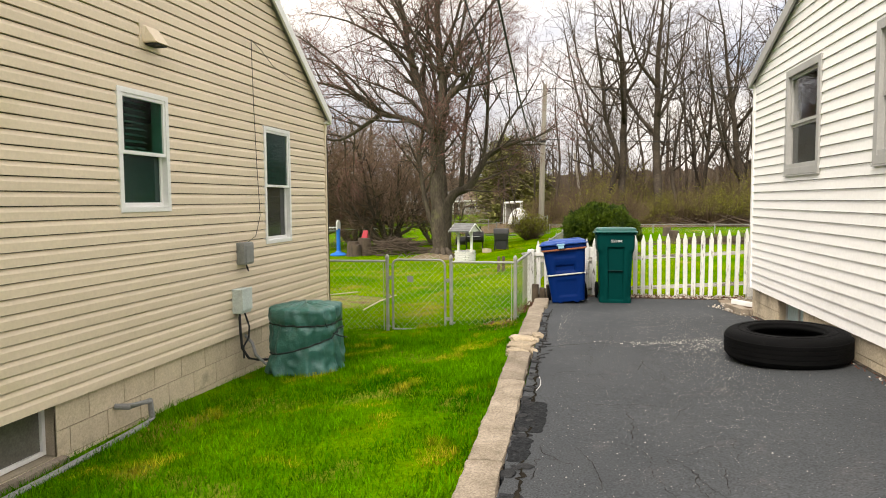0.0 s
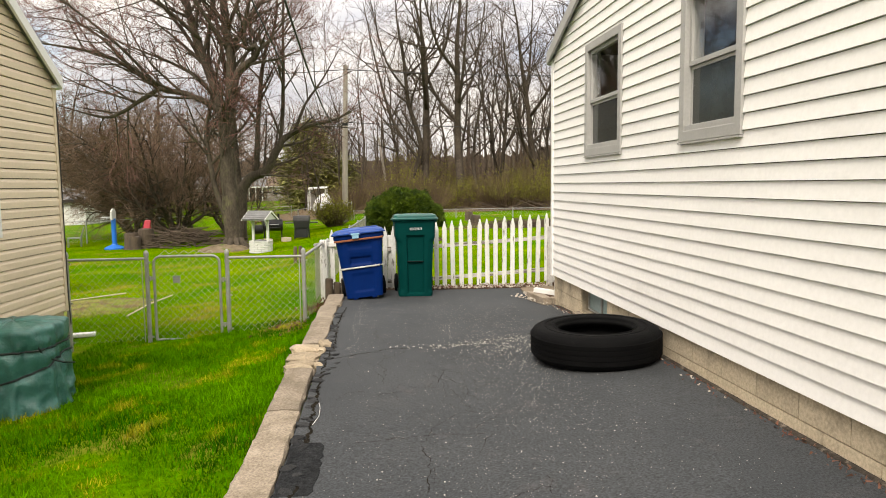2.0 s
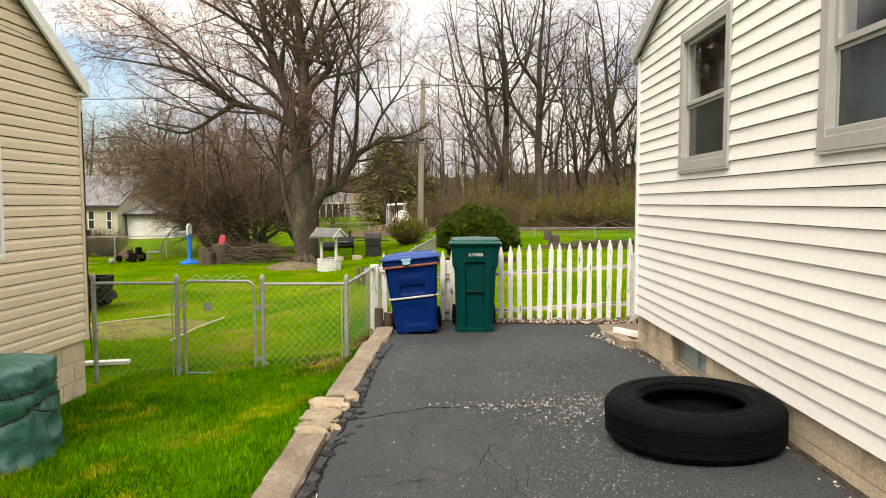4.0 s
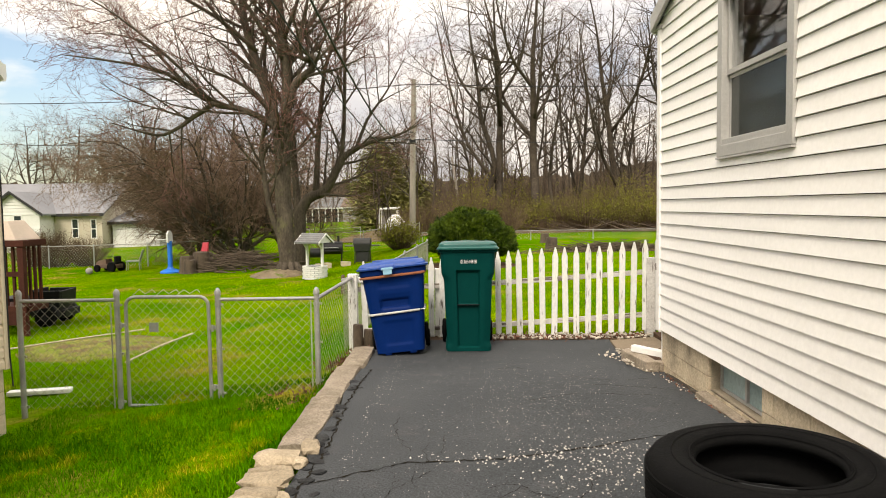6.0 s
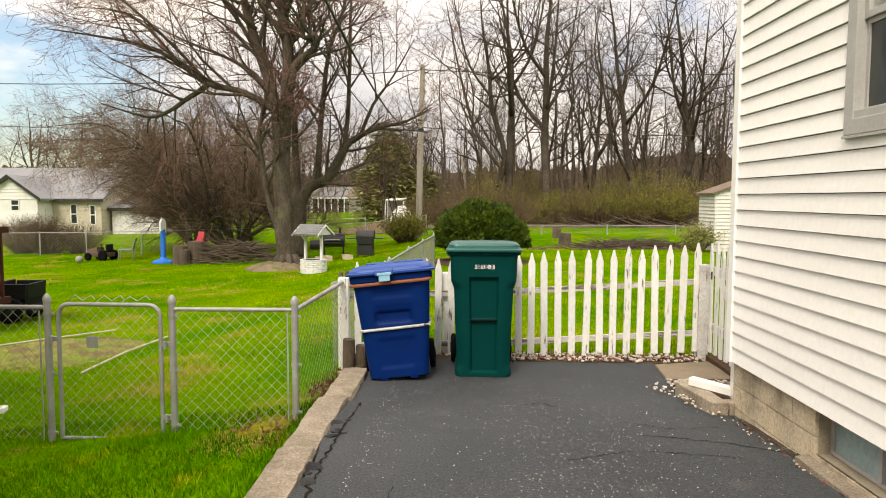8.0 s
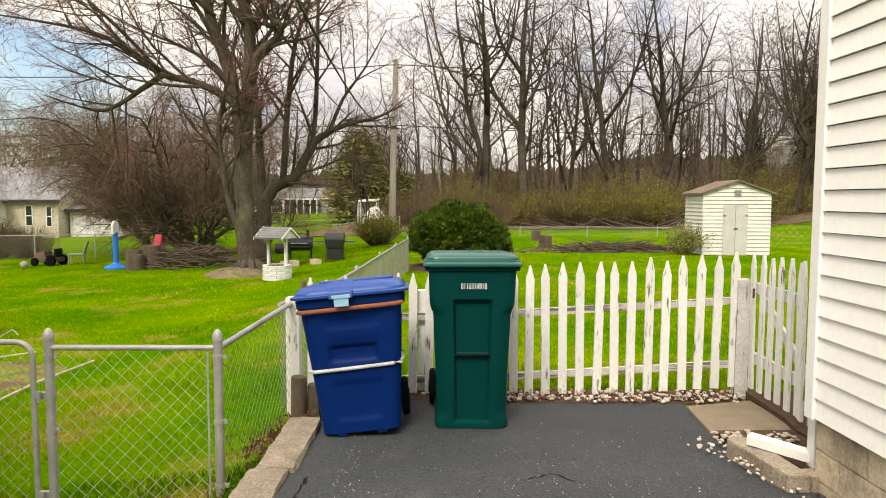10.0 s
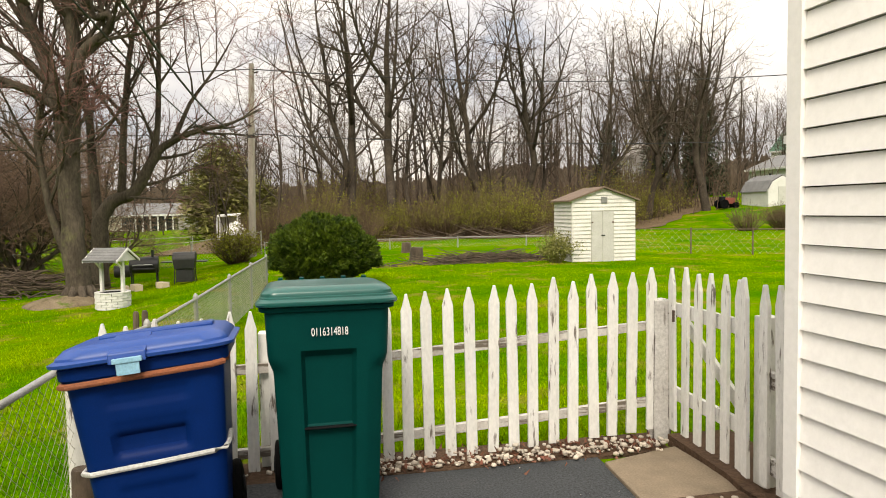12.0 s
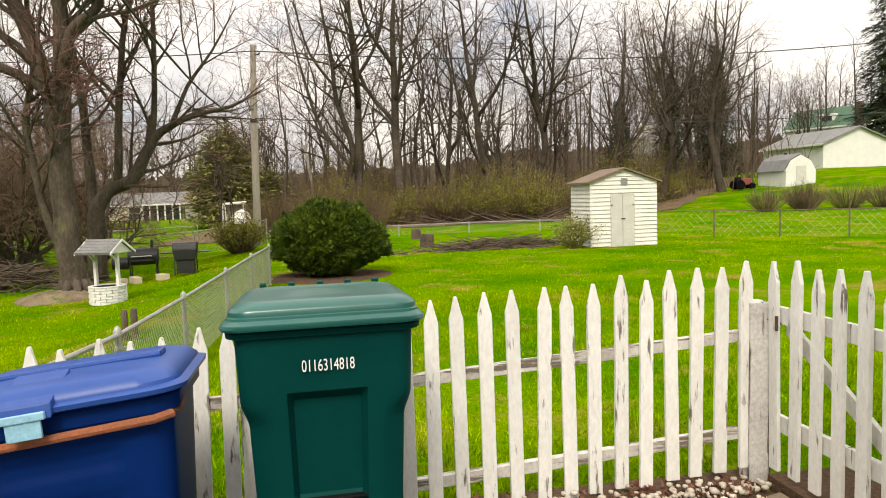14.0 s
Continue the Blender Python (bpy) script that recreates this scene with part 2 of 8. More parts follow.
TWIG = surf("maple_twig", (0.140, 0.076, 0.064), (0.185, 0.098, 0.084), big=0.5, fine=5, rough=0.9, bump=0, contrast=0.2, spec=0.1, rnd=0.25, island=True)
RED_TWIG = surf("reddish_twig", (0.150, 0.100, 0.070), (0.195, 0.132, 0.092), big=0.6, fine=5, rough=0.9, bump=0, contrast=0.2, spec=0.1, rnd=0.3, island=True)
BUD = surf("red_bud", (0.30, 0.10, 0.10), (0.22, 0.085, 0.08), big=1, fine=5, rough=0.8, bump=0, spec=0.1, rnd=0.3, island=True)
WOODS_BARK = surf("woods_bark", (0.082, 0.066, 0.051), (0.040, 0.032, 0.025), big=1.5, fine=10, rough=0.95, bump=0.6, contrast=0.35, spec=0.05, rnd=0.25, dist=0.05)
WOODS_TWIG = surf("woods_twig", (0.108, 0.078, 0.056), (0.070, 0.050, 0.037), big=0.3, fine=4, rough=0.95, bump=0, contrast=0.2, spec=0.05, rnd=0.3)
FAR_LINE = surf("far_tree_line", (0.125, 0.098, 0.078), (0.085, 0.066, 0.053), big=0.25, fine=2.5, rough=1.0, bump=0, contrast=0.35, stretch=(1, 1, 0.3), spec=0.0)
YEW = surf("evergreen_needles", (0.014, 0.036, 0.003), (0.100, 0.145, 0.008), big=3, fine=20, rough=0.6, bump=0, contrast=0.4, spec=0.25, rnd=0.5, island=True)
SPRUCE = surf("conifer_needles", (0.165, 0.165, 0.048), (0.21, 0.205, 0.065), big=1, fine=8, rough=0.8, bump=0, contrast=0.35, spec=0.1, rnd=0.4, island=True)
DARK_SPRUCE = surf("dark_spruce_needles", (0.026, 0.036, 0.018), (0.042, 0.054, 0.026), big=1, fine=8, rough=0.8, bump=0, contrast=0.35, spec=0.1, rnd=0.4, island=True)
HONEY = surf("budding_shrub_leaf", (0.20, 0.195, 0.022), (0.15, 0.15, 0.024), big=0.5, fine=5, rough=0.8, bump=0, contrast=0.3, spec=0.1, rnd=0.4, island=True)
BRUSH = surf("dry_brush", (0.145, 0.104, 0.066), (0.092, 0.065, 0.041), big=0.6, fine=8, rough=0.95, bump=0, contrast=0.3, spec=0.05, rnd=0.4, island=True)
LEAF_LITTER = surf("leaf_litter", (0.105, 0.075, 0.045), (0.16, 0.115, 0.07), big=1.3, fine=14, rough=1.0, bump=0.8, contrast=0.45, spec=0.05, dist=0.05)
MULCH = surf("bare_mulch", (0.12, 0.075, 0.05), (0.075, 0.05, 0.035), big=3, fine=40, rough=1.0, bump=0.8, contrast=0.4, spec=0.05, dist=0.03)
WALL_DIRT = surf("wall_dirt", (0.075, 0.062, 0.05), (0.040, 0.035, 0.030), big=4, fine=50, rough=1.0, bump=0.8, contrast=0.5,
                 c3=(0.20, 0.17, 0.14), patch=(0.56, 0.68), patch_scale=9, spec=0.05, dist=0.02)
STONE = surf("white_pebble", (0.62, 0.56, 0.48), (0.45, 0.38, 0.31), big=6, fine=60, rough=0.75, bump=0.2, contrast=0.15, rnd=0.25, spec=0.3)
GRIT = surf("pale_grit", (0.5, 0.48, 0.44), (0.35, 0.33, 0.3), big=6, fine=60, rough=0.85, bump=0, rnd=0.4, island=True)
SHINGLE = surf("grey_shingle", (0.20, 0.20, 0.20), (0.14, 0.14, 0.14), big=2, fine=30, rough=0.95, bump=0.4, contrast=0.3)
SHINGLE_PALE = surf("pale_roof", (0.205, 0.205, 0.215), (0.165, 0.165, 0.175), big=0.8, fine=12, rough=0.8, bump=0.2, contrast=0.15)
SHINGLE_BROWN = surf("brown_roof", (0.18, 0.125, 0.09), (0.12, 0.085, 0.062), big=3, fine=30, rough=0.9, bump=0.4, contrast=0.3)
SHINGLE_GREEN = surf("green_roof", (0.055, 0.12, 0.075), (0.045, 0.10, 0.065), big=1, fine=12, rough=0.85, bump=0.2, contrast=0.15)
SHED_PAINT = surf("weathered_white_boards", (0.66, 0.64, 0.60), (0.56, 0.54, 0.50), big=2.5, fine=25, rough=0.75, bump=0.15, contrast=0.15)
WHITE_PAINT = surf("white_paint", (0.68, 0.67, 0.65), (0.60, 0.59, 0.56), big=1.5, fine=25, rough=0.65, bump=0.1, contrast=0.1)
CREAM = surf("cream_siding", (0.47, 0.42, 0.32), (0.41, 0.36, 0.28), big=1, fine=15, rough=0.7, bump=0.1, contrast=0.1)
GREY_WALL = surf("grey_wall", (0.30, 0.28, 0.26), (0.24, 0.22, 0.2), big=1, fine=15, rough=0.8, bump=0.1, contrast=0.15)
GREY_DOOR = surf("grey_door_paint", (0.52, 0.51, 0.48), (0.44, 0.43, 0.40), big=3, fine=30, rough=0.7, bump=0.1, contrast=0.15)
POLE_WOOD = surf("weathered_pole", (0.30, 0.265, 0.225), (0.22, 0.19, 0.16), big=3, fine=40, rough=0.9, bump=0.5, contrast=0.25, stretch=(1, 1, 0.1), rnd=0.05)
LOG = surf("old_log", (0.11, 0.080, 0.054), (0.055, 0.040, 0.028), big=6, fine=50, rough=0.95, bump=0.7, contrast=0.35, stretch=(1, 1, 0.3), rnd=0.2)
DECK_WOOD = surf("red_brown_deck_wood", (0.062, 0.020, 0.013), (0.042, 0.014, 0.010), big=3, fine=40, spec=0.15, rough=0.8, bump=0.2, contrast=0.2, rnd=0.1)
CANVAS = surf("tan_canvas", (0.52, 0.42, 0.34), (0.45, 0.37, 0.3), big=3, fine=40, rough=0.85, bump=0.1, contrast=0.1)
CABLE = surf("black_cable", (0.012, 0.012, 0.013), fine=30, rough=0.7, bump=0)
BLUE_TOY = surf("blue_toy_plastic", (0.01, 0.16, 0.62), (0.01, 0.13, 0.5), big=3, fine=40, rough=0.4, bump=0.03, contrast=0.08)
RED_TOY = surf("red_toy_plastic", (0.62, 0.045, 0.07), (0.5, 0.04, 0.06), big=3, fine=40, rough=0.4, bump=0.03, contrast=0.08)
RED_STEEL = surf("faded_red_steel", (0.24, 0.045, 0.03), (0.16, 0.05, 0.035), big=3, fine=40, rough=0.6, bump=0.1, contrast=0.2)
BROWN_STEEL = surf("rusty_brown_steel", (0.12, 0.07, 0.045), (0.08, 0.05, 0.035), big=5, fine=40, rough=0.8, bump=0.2, contrast=0.3)
CONDUIT = surf("grey_conduit", (0.25, 0.25, 0.24), (0.19, 0.19, 0.18), big=5, fine=60, rough=0.6, bump=0.1)
METER = surf("grey_green_box", (0.540, 0.600, 0.555), (0.450, 0.495, 0.465), big=5, fine=60, rough=0.55, bump=0.05)
BLIND = surf("pale_blind", (0.42, 0.45, 0.42), (0.38, 0.4, 0.38), big=3, fine=30, rough=0.7, bump=0)
NUMBER_WHITE = surf("white_print", (0.8, 0.8, 0.8), (0.74, 0.74, 0.74), fine=60, rough=0.6, bump=0)
RED_LEAF = surf("red_brown_leaf", (0.16, 0.05, 0.03), (0.11, 0.055, 0.03), big=4, fine=20, rough=0.8, bump=0, rnd=0.4, island=True)
ROOT_SOIL = surf("root_soil", (0.24, 0.19, 0.13), (0.14, 0.11, 0.07), big=3, fine=30, rough=1.0, bump=0.8, contrast=0.4, spec=0.05, c3=(0.07, 0.13, 0.005), patch=(0.55, 0.7), patch_scale=2.5, dist=0.04)
BARE_EARTH = surf("dug_earth", (0.23, 0.20, 0.07), (0.11, 0.17, 0.015), big=3.5, fine=22, rough=1.0, bump=0.8, contrast=0.7,
                  c3=(0.14, 0.10, 0.055), patch=(0.5, 0.62), patch_scale=3.2, spec=0.05, dist=0.04)


def glass_material(name, tint, rough=0.02, ior=1.5):
    m = bpy.data.materials.new(name)
    m.use_nodes = True
    b = m.node_tree.nodes["Principled BSDF"]
    b.inputs["Base Color"].default_value = (*tint, 1)
    b.inputs["Roughness"].default_value = rough
    b.inputs["Transmission Weight"].default_value = 1.0
    b.inputs["IOR"].default_value = ior
    return m


GLASS = glass_material("window_glass", (0.20, 0.50, 0.38), ior=1.2)
GLASS_CLEAR = glass_material("storm_glass", (0.85, 0.88, 0.88))
GLASS_FROST = surf("frosted_pane", (0.32, 0.43, 0.44), (0.25, 0.35, 0.36), big=3, fine=30, rough=0.3, bump=0.03)
LOWER_PANE = surf("dim_storm_pane", (0.040, 0.046, 0.042), (0.030, 0.034, 0.031), big=5, fine=400, rough=0.10, bump=0, contrast=0.1)
TEAL_PANE = surf("green_tinted_pane", (0.006, 0.034, 0.026), (0.004, 0.026, 0.020), big=3, fine=60, rough=0.10, bump=0, contrast=0.1)
DUSTY_PANE = surf("dusty_pane", (0.14, 0.135, 0.11), (0.10, 0.095, 0.08), big=4, fine=60, rough=0.25, bump=0)
# dark colour that draws the shade lines in the gaps between siding boards
LAP_SHADE = surf("lap_shade_sheathing", (0.105, 0.088, 0.068), (0.075, 0.063, 0.050), big=4, fine=60, rough=0.95, bump=0, spec=0.05)
# dim grey of the backing sheets that stand for dark rooms
ROOM_DARK = surf("unlit_room_dark", (0.085, 0.085, 0.082), (0.07, 0.07, 0.068), big=5, fine=400, rough=0.8, bump=0, contrast=0.2)
DARK_GLASS = surf("far_window_glass", (0.02, 0.024, 0.028), (0.03, 0.035, 0.04), big=1, fine=10, rough=0.08, bump=0)


# ---- building helpers ----
class B:
    """Collects vertices and faces of one mesh."""

    def __init__(self):
        self.v, self.f = [], []

    def add(self, verts, faces):
        k = len(self.v)
        self.v.extend(tuple(p) for p in verts)
        self.f.extend(tuple(k + i for i in q) for q in faces)
        return self

    def hexa(self, p):
        """Eight corners: the lower four, then the upper four, both anticlockwise seen from above."""
        return self.add(p, [(3, 2, 1, 0), (4, 5, 6, 7), (0, 1, 5, 4), (1, 2, 6, 5), (2, 3, 7, 6), (3, 0, 4, 7)])

    def box(self, x0, x1, y0, y1, z0, z1, m=None):
        p = [Vector(q) for q in ((x0, y0, z0), (x1, y0, z0), (x1, y1, z0), (x0, y1, z0), (x0, y0, z1), (x1, y0, z1), (x1, y1, z1), (x0, y1, z1))]
        if m is not None:
            p = [m @ q for q in p]
        return self.hexa(p)

    def tube(self, pts, rads, sides=6, caps=True):
        pts = [Vector(p) for p in pts]
        if not hasattr(rads, "__len__"):
            rads = [rads] * len(pts)
        verts, faces = [], []
        n = len(pts)
        for i, p in enumerate(pts):
            d = (pts[min(i + 1, n - 1)] - pts[max(i - 1, 0)])
            if d.length < 1e-9:
                d = Vector((0, 0, 1))
            d.normalize()
            a = d.cross(Vector((0.31, 0.95, 0.05)) if abs(d.y) < 0.9 else Vector((0.97, 0.1, 0.2)))
            a.normalize()
            c = d.cross(a)
            for s in range(sides):
                t = 2 * math.pi * s / sides
                verts.append(p + (a * math.cos(t) + c * math.sin(t)) * rads[i])
        for i in range(n - 1):
            for s in range(sides):
                e = (s + 1) % sides
                faces.append((i * sides + s, i * sides + e, (i + 1) * sides + e, (i + 1) * sides + s))
        if caps:
            faces.append(tuple(range(sides - 1, -1, -1)))
            faces.append(tuple((n - 1) * sides + s for s in range(sides)))
        return self.add(verts, faces)

    def loft(self, rings, caps=True):
        n, m = len(rings), len(rings[0])
        verts = [p for r in rings for p in r]
        faces = [(i * m + s, i * m + (s + 1) % m, (i + 1) * m + (s + 1) % m, (i + 1) * m + s) for i in range(n - 1) for s in range(m)]
        if caps:
            faces += [tuple(range(m - 1, -1, -1)), tuple((n - 1) * m + s for s in range(m))]
        return self.add(verts, faces)

    def lathe(self, profile, segs=24, centre=(0, 0, 0), closed=False):
        rings = [[(centre[0] + r * math.cos(2 * math.pi * s / segs), centre[1] + r * math.sin(2 * math.pi * s / segs), centre[2] + z) for s in range(segs)] for r, z in profile]
        if closed:
            rings.append(rings[0])
        return self.loft(rings, caps=not closed)

    def prism(self, poly, axis, a, b):
        """A flat outline (two other axes in order) pushed out from a to b along an axis."""
        n = len(poly)
        ring = lambda w: [(w, u, v) if axis == 0 else (u, w, v) if axis == 1 else (u, v, w) for u, v in poly]
        return self.add(ring(a) + ring(b), [tuple(range(n - 1, -1, -1)), tuple(range(n, 2 * n))] + [(i, (i + 1) % n, n + (i + 1) % n, n + i) for i in range(n)])

    def mesh(self, name, material, smooth=False, bevel=0.0):
        me = bpy.data.meshes.new(name)
        me.from_pydata(self.v, [], self.f)
        bm = bmesh.new()
        bm.from_mesh(me)
        if len(bm.faces) < 60000:
            bmesh.ops.recalc_face_normals(bm, faces=bm.faces)
        if bevel:
            bmesh.ops.bevel(bm, geom=bm.edges[:], offset=bevel, segments=2, affect="EDGES", profile=0.6)
        bm.to_mesh(me)
        bm.free()
        if smooth:
            me.shade_smooth()
            if smooth != "all":
                me.set_sharp_from_angle(angle=radians(38))
        me.materials.append(material)
        return me


def thing(name, loc, label, category, group="", kind="", rz=0.0):
    ob = new(name)
    ob.empty_display_size = 0.1
    ob.matrix_basis = pose(*loc, 0, 0, rz)
    return tagged(ob, label, category, group, kind)


def part(name, b, material, parent, label="", smooth=False, bevel=0.0, at_world=False):
    ob = new(name, b.mesh(name, material, smooth, bevel) if isinstance(b, B) else b)
    ob.parent = parent
    if at_world and parent is not None:
        up = parent
        while up is not None:
            ob.location = ob.location - up.location
            up = up.parent
    return tagged(ob, label)


def whole(name, b, material, label, category, group="", kind="", smooth=False, bevel=0.0, at=None):
    ob = new(name, b.mesh(name, material, smooth, bevel) if isinstance(b, B) else b)
    if at is not None:
        ob.matrix_basis = at
    return tagged(ob, label, category, group, kind)


def ss(a, b, v):
    t = min(1.0, max(0.0, (v - a) / (b - a)))
    return t * t * (3 - 2 * t)


def terrain(x, y):
    """Height of the ground: a side lawn that falls to the house, a lower yard and a rise beyond."""
    side = -0.05 - 0.10 * max(0, min(3.6, -x)) - 0.17 * ss(5, 10, y) * ss(0.3, -0.6, x)
    yard = -0.30 + 0.008 * max(-12, min(8, x)) - 0.30 * ss(-1, -4, x) - 0.022 * max(0, min(26, -x - 4))
    k = ss(10.5, 20, y)
    return side * (1 - k) + yard * k + 3.1 * ss(16, 48, x) * ss(28, 66, y)


def drive(x, y):
    """Height of the driveway, which rises to the white house."""
    return 0.115 * ss(1.1, 2.5, x) * ss(9.4, 6.6, y) - 0.035 * ss(8.8, 10.2, y) + 0.008 * noise.noise((x * 0.7, y * 0.7, 3.0))


def kerb_x(y):
    return 0.065 - 0.02 * (max(-2.0, y) - 3.3)


# ---- ground ----
def axis_steps(lo, hi, fine_lo, fine_hi, step, grow=1.22):
    out = list(np.arange(fine_lo, fine_hi + 1e-6, step))
    s, v = step, fine_hi
    while v < hi:
        s *= grow
        v += s
        out.append(min(v, hi))
    s, v = step, fine_lo
    while v > lo:
        s *= grow
        v -= s
        out.insert(0, max(v, lo))
    return out


gx = axis_steps(-900, 900, -8, 12, 0.4)
gy = axis_steps(-300, 1500, -1, 30, 0.4)
gb = B()
gb.v = [(x, y, terrain(x, y) + 0.012 * noise.noise((x * 0.35, y * 0.35, 0)) + 0.006 * noise.noise((x * 1.9, y * 1.9, 5))) for y in gy for x in gx]
W = len(gx)
gb.f = [(j * W + i, j * W + i + 1, (j + 1) * W + i + 1, (j + 1) * W + i) for j in range(len(gy) - 1) for i in range(W - 1)]
whole("ground", gb, LAWN, "bright green spring lawn with yellow patches", "ground", kind="structure", smooth="all")

# ---- driveway ----
db = B()
dys = list(np.arange(-9, 10.99, 0.1427))
rings = []
for y in dys:
    left = kerb_x(y) + 0.115 + 0.05 * noise.noise((0, y * 2.1, 0)) + 0.03 * noise.noise((4, y * 7, 0))
    xs = [left + (3.6 - left) * i / 22 for i in range(23)]
    if y > 9.45:
        xs = [left + (2.57 + 0.20 * ss(10.2, 9.45, y) - left) * i / 22 for i in range(23)]
    rings.append([(x, y, drive(x, y)) for x in xs])
n = 23
for r in rings:
    db.v += r
    db.v += [(r[-1][0], r[-1][1], -0.3), (r[0][0], r[0][1], -0.3)]
m = n + 2
for j in range(len(dys) - 1):
    for i in range(m):
        e = (i + 1) % m
        db.f.append((j * m + i, j * m + e, (j + 1) * m + e, (j + 1) * m + i))
db.f.append(tuple((len(dys) - 1) * m + i for i in range(m)))
driveway = whole("driveway", db, ASPHALT, "dark asphalt driveway with cracks and pale grit", "driveway", kind="structure", smooth=True)


def crack(pts, width, seed):
    """A jagged dark crack that follows a line on the driveway."""
    rng = random.Random(seed)
    line = []
    for (xa, ya), (xb, yb) in zip(pts, pts[1:]):
        k = max(2, int(math.hypot(xb - xa, yb - ya) / 0.035))
        for i in range(k):
            line.append((xa + (xb - xa) * i / k + rng.gauss(0, 0.008), ya + (yb - ya) * i / k + rng.gauss(0, 0.008)))
    b = B()
    for (x, y), (x2, y2) in zip(line, line[1:]):
        d = Vector((x2 - x, y2 - y))
        if d.length < 1e-4:
            continue
        q = Vector((-d.y, d.x)).normalized() * width * rng.uniform(0.25, 1.0)
        c = [(x - q.x, y - q.y), (x2 - q.x, y2 - q.y), (x2 + q.x, y2 + q.y), (x + q.x, y + q.y)]
        b.add([(u, v, drive(u, v) + 0.004) for u, v in c], [(0, 1, 2, 3)])
    return part("crack", b, CRACK, driveway)


crack([(0.2, 6.95), (0.7, 7.25), (1.2, 7.3), (1.9, 7.42), (2.6, 7.6)], 0.008, 1)
crack([(0.33, 0.8), (0.31, 2.0), (0.29, 3.0), (0.27, 3.8), (0.25, 4.8), (0.21, 5.6), (0.17, 6.6)], 0.017, 2)
net = random.Random(91)
for k in range(46):
    x, y = net.uniform(0.34, 1.45), net.uniform(1.6, 7.6)
    pts = [(x, y)]
    a = net.choice((0.1, 1.4, 1.6, 1.8, 3.0)) + net.gauss(0, 0.25)
    for q in range(net.randint(2, 5)):
        a += net.gauss(0, 0.55)
        x, y = x + 0.13 * math.cos(a), y + 0.19 * math.sin(a)
        pts.append((max(0.34, x), y))
    crack(pts, net.uniform(0.0012, 0.0028), 20 + k)
crack([(0.16, 6.6), (0.19, 7.4), (0.14, 8.4), (0.16, 9.6)], 0.010, 3)
crack([(0.5, 5.0), (1.0, 5.1), (1.35, 5.06)], 0.003, 4)
crack([(1.5, 8.5), (1.9, 8.62), (2.5, 8.5)], 0.004, 5)
crack([(1.3, 9.55), (1.45, 9.62), (1.62, 9.45)], 0.005, 6)
crack([(2.0, 8.9), (2.4, 8.8), (2.75, 8.62)], 0.005, 7)
crack([(0.9, 4.3), (0.94, 4.7), (0.88, 5.0)], 0.003, 8)
crack([(1.9, 9.2), (2.2, 9.05), (2.55, 9.1)], 0.004, 9)


def lump(rng, sx, sy, sz, rough=0.25, sub=2):
    """An uneven stone or broken piece about the origin."""
    bm = bmesh.new()
    bmesh.ops.create_icosphere(bm, subdivisions=sub, radius=1.0)
    off = Vector((rng.uniform(0, 50), rng.uniform(0, 50), 0))
    b = B()
    vs = []
    for v in bm.verts:
        p = v.co.copy()
        q = Vector([max(-0.72, min(0.72, c)) for c in p]) / 0.72
        q = p * 0.35 + q * 0.65
        q *= 1 + rough * noise.noise(p * 1.7 + off)
        vs.append((q.x * sx, q.y * sy, q.z * sz))
    b.add(vs, [[v.index for v in f.verts] for f in bm.faces])
    bm.free()
    return b


# ---- kerb ----
kerb = thing("kerb", (kerb_x(4), 4, 0), "cracked concrete kerb between lawn and driveway", "kerb", kind="structure")


def kerb_piece(y0, y1, dx=0.0, dz=0.0, tilt=0.0, width=0.22, material=None, seed=0):
    b = B()
    k = max(3, int((y1 - y0) / 0.05))
    rings = []
    for i in range(k + 1):
        y = y0 + (y1 - y0) * i / k
        c, h = kerb_x(y) + dx, width / 2
        nz = lambda a: 0.016 * noise.noise((a, y * 2.3, seed)) + 0.011 * noise.noise((a, y * 9, seed)) + 0.009 * noise.noise((a, y * 27, seed))
        top = 0.02 + dz + tilt * (y - (y0 + y1) / 2)
        rings.append([(c - h + nz(1), y, -0.42), (c + h + nz(2), y, -0.42), (c + h + nz(3), y, top - 0.03), (c + h - 0.008 + nz(4), y, top - 0.004 + nz(5) * 0.5),
                      (c + nz(10), y, top + 0.004 + nz(6) * 0.5), (c - h + 0.012 + nz(7), y, top - 0.004 + nz(8) * 0.5), (c - h + nz(9), y, top - 0.03)])
    b.loft(rings)
    return part("kerb_stone", b, material or CONCRETE, kerb, at_world=True)


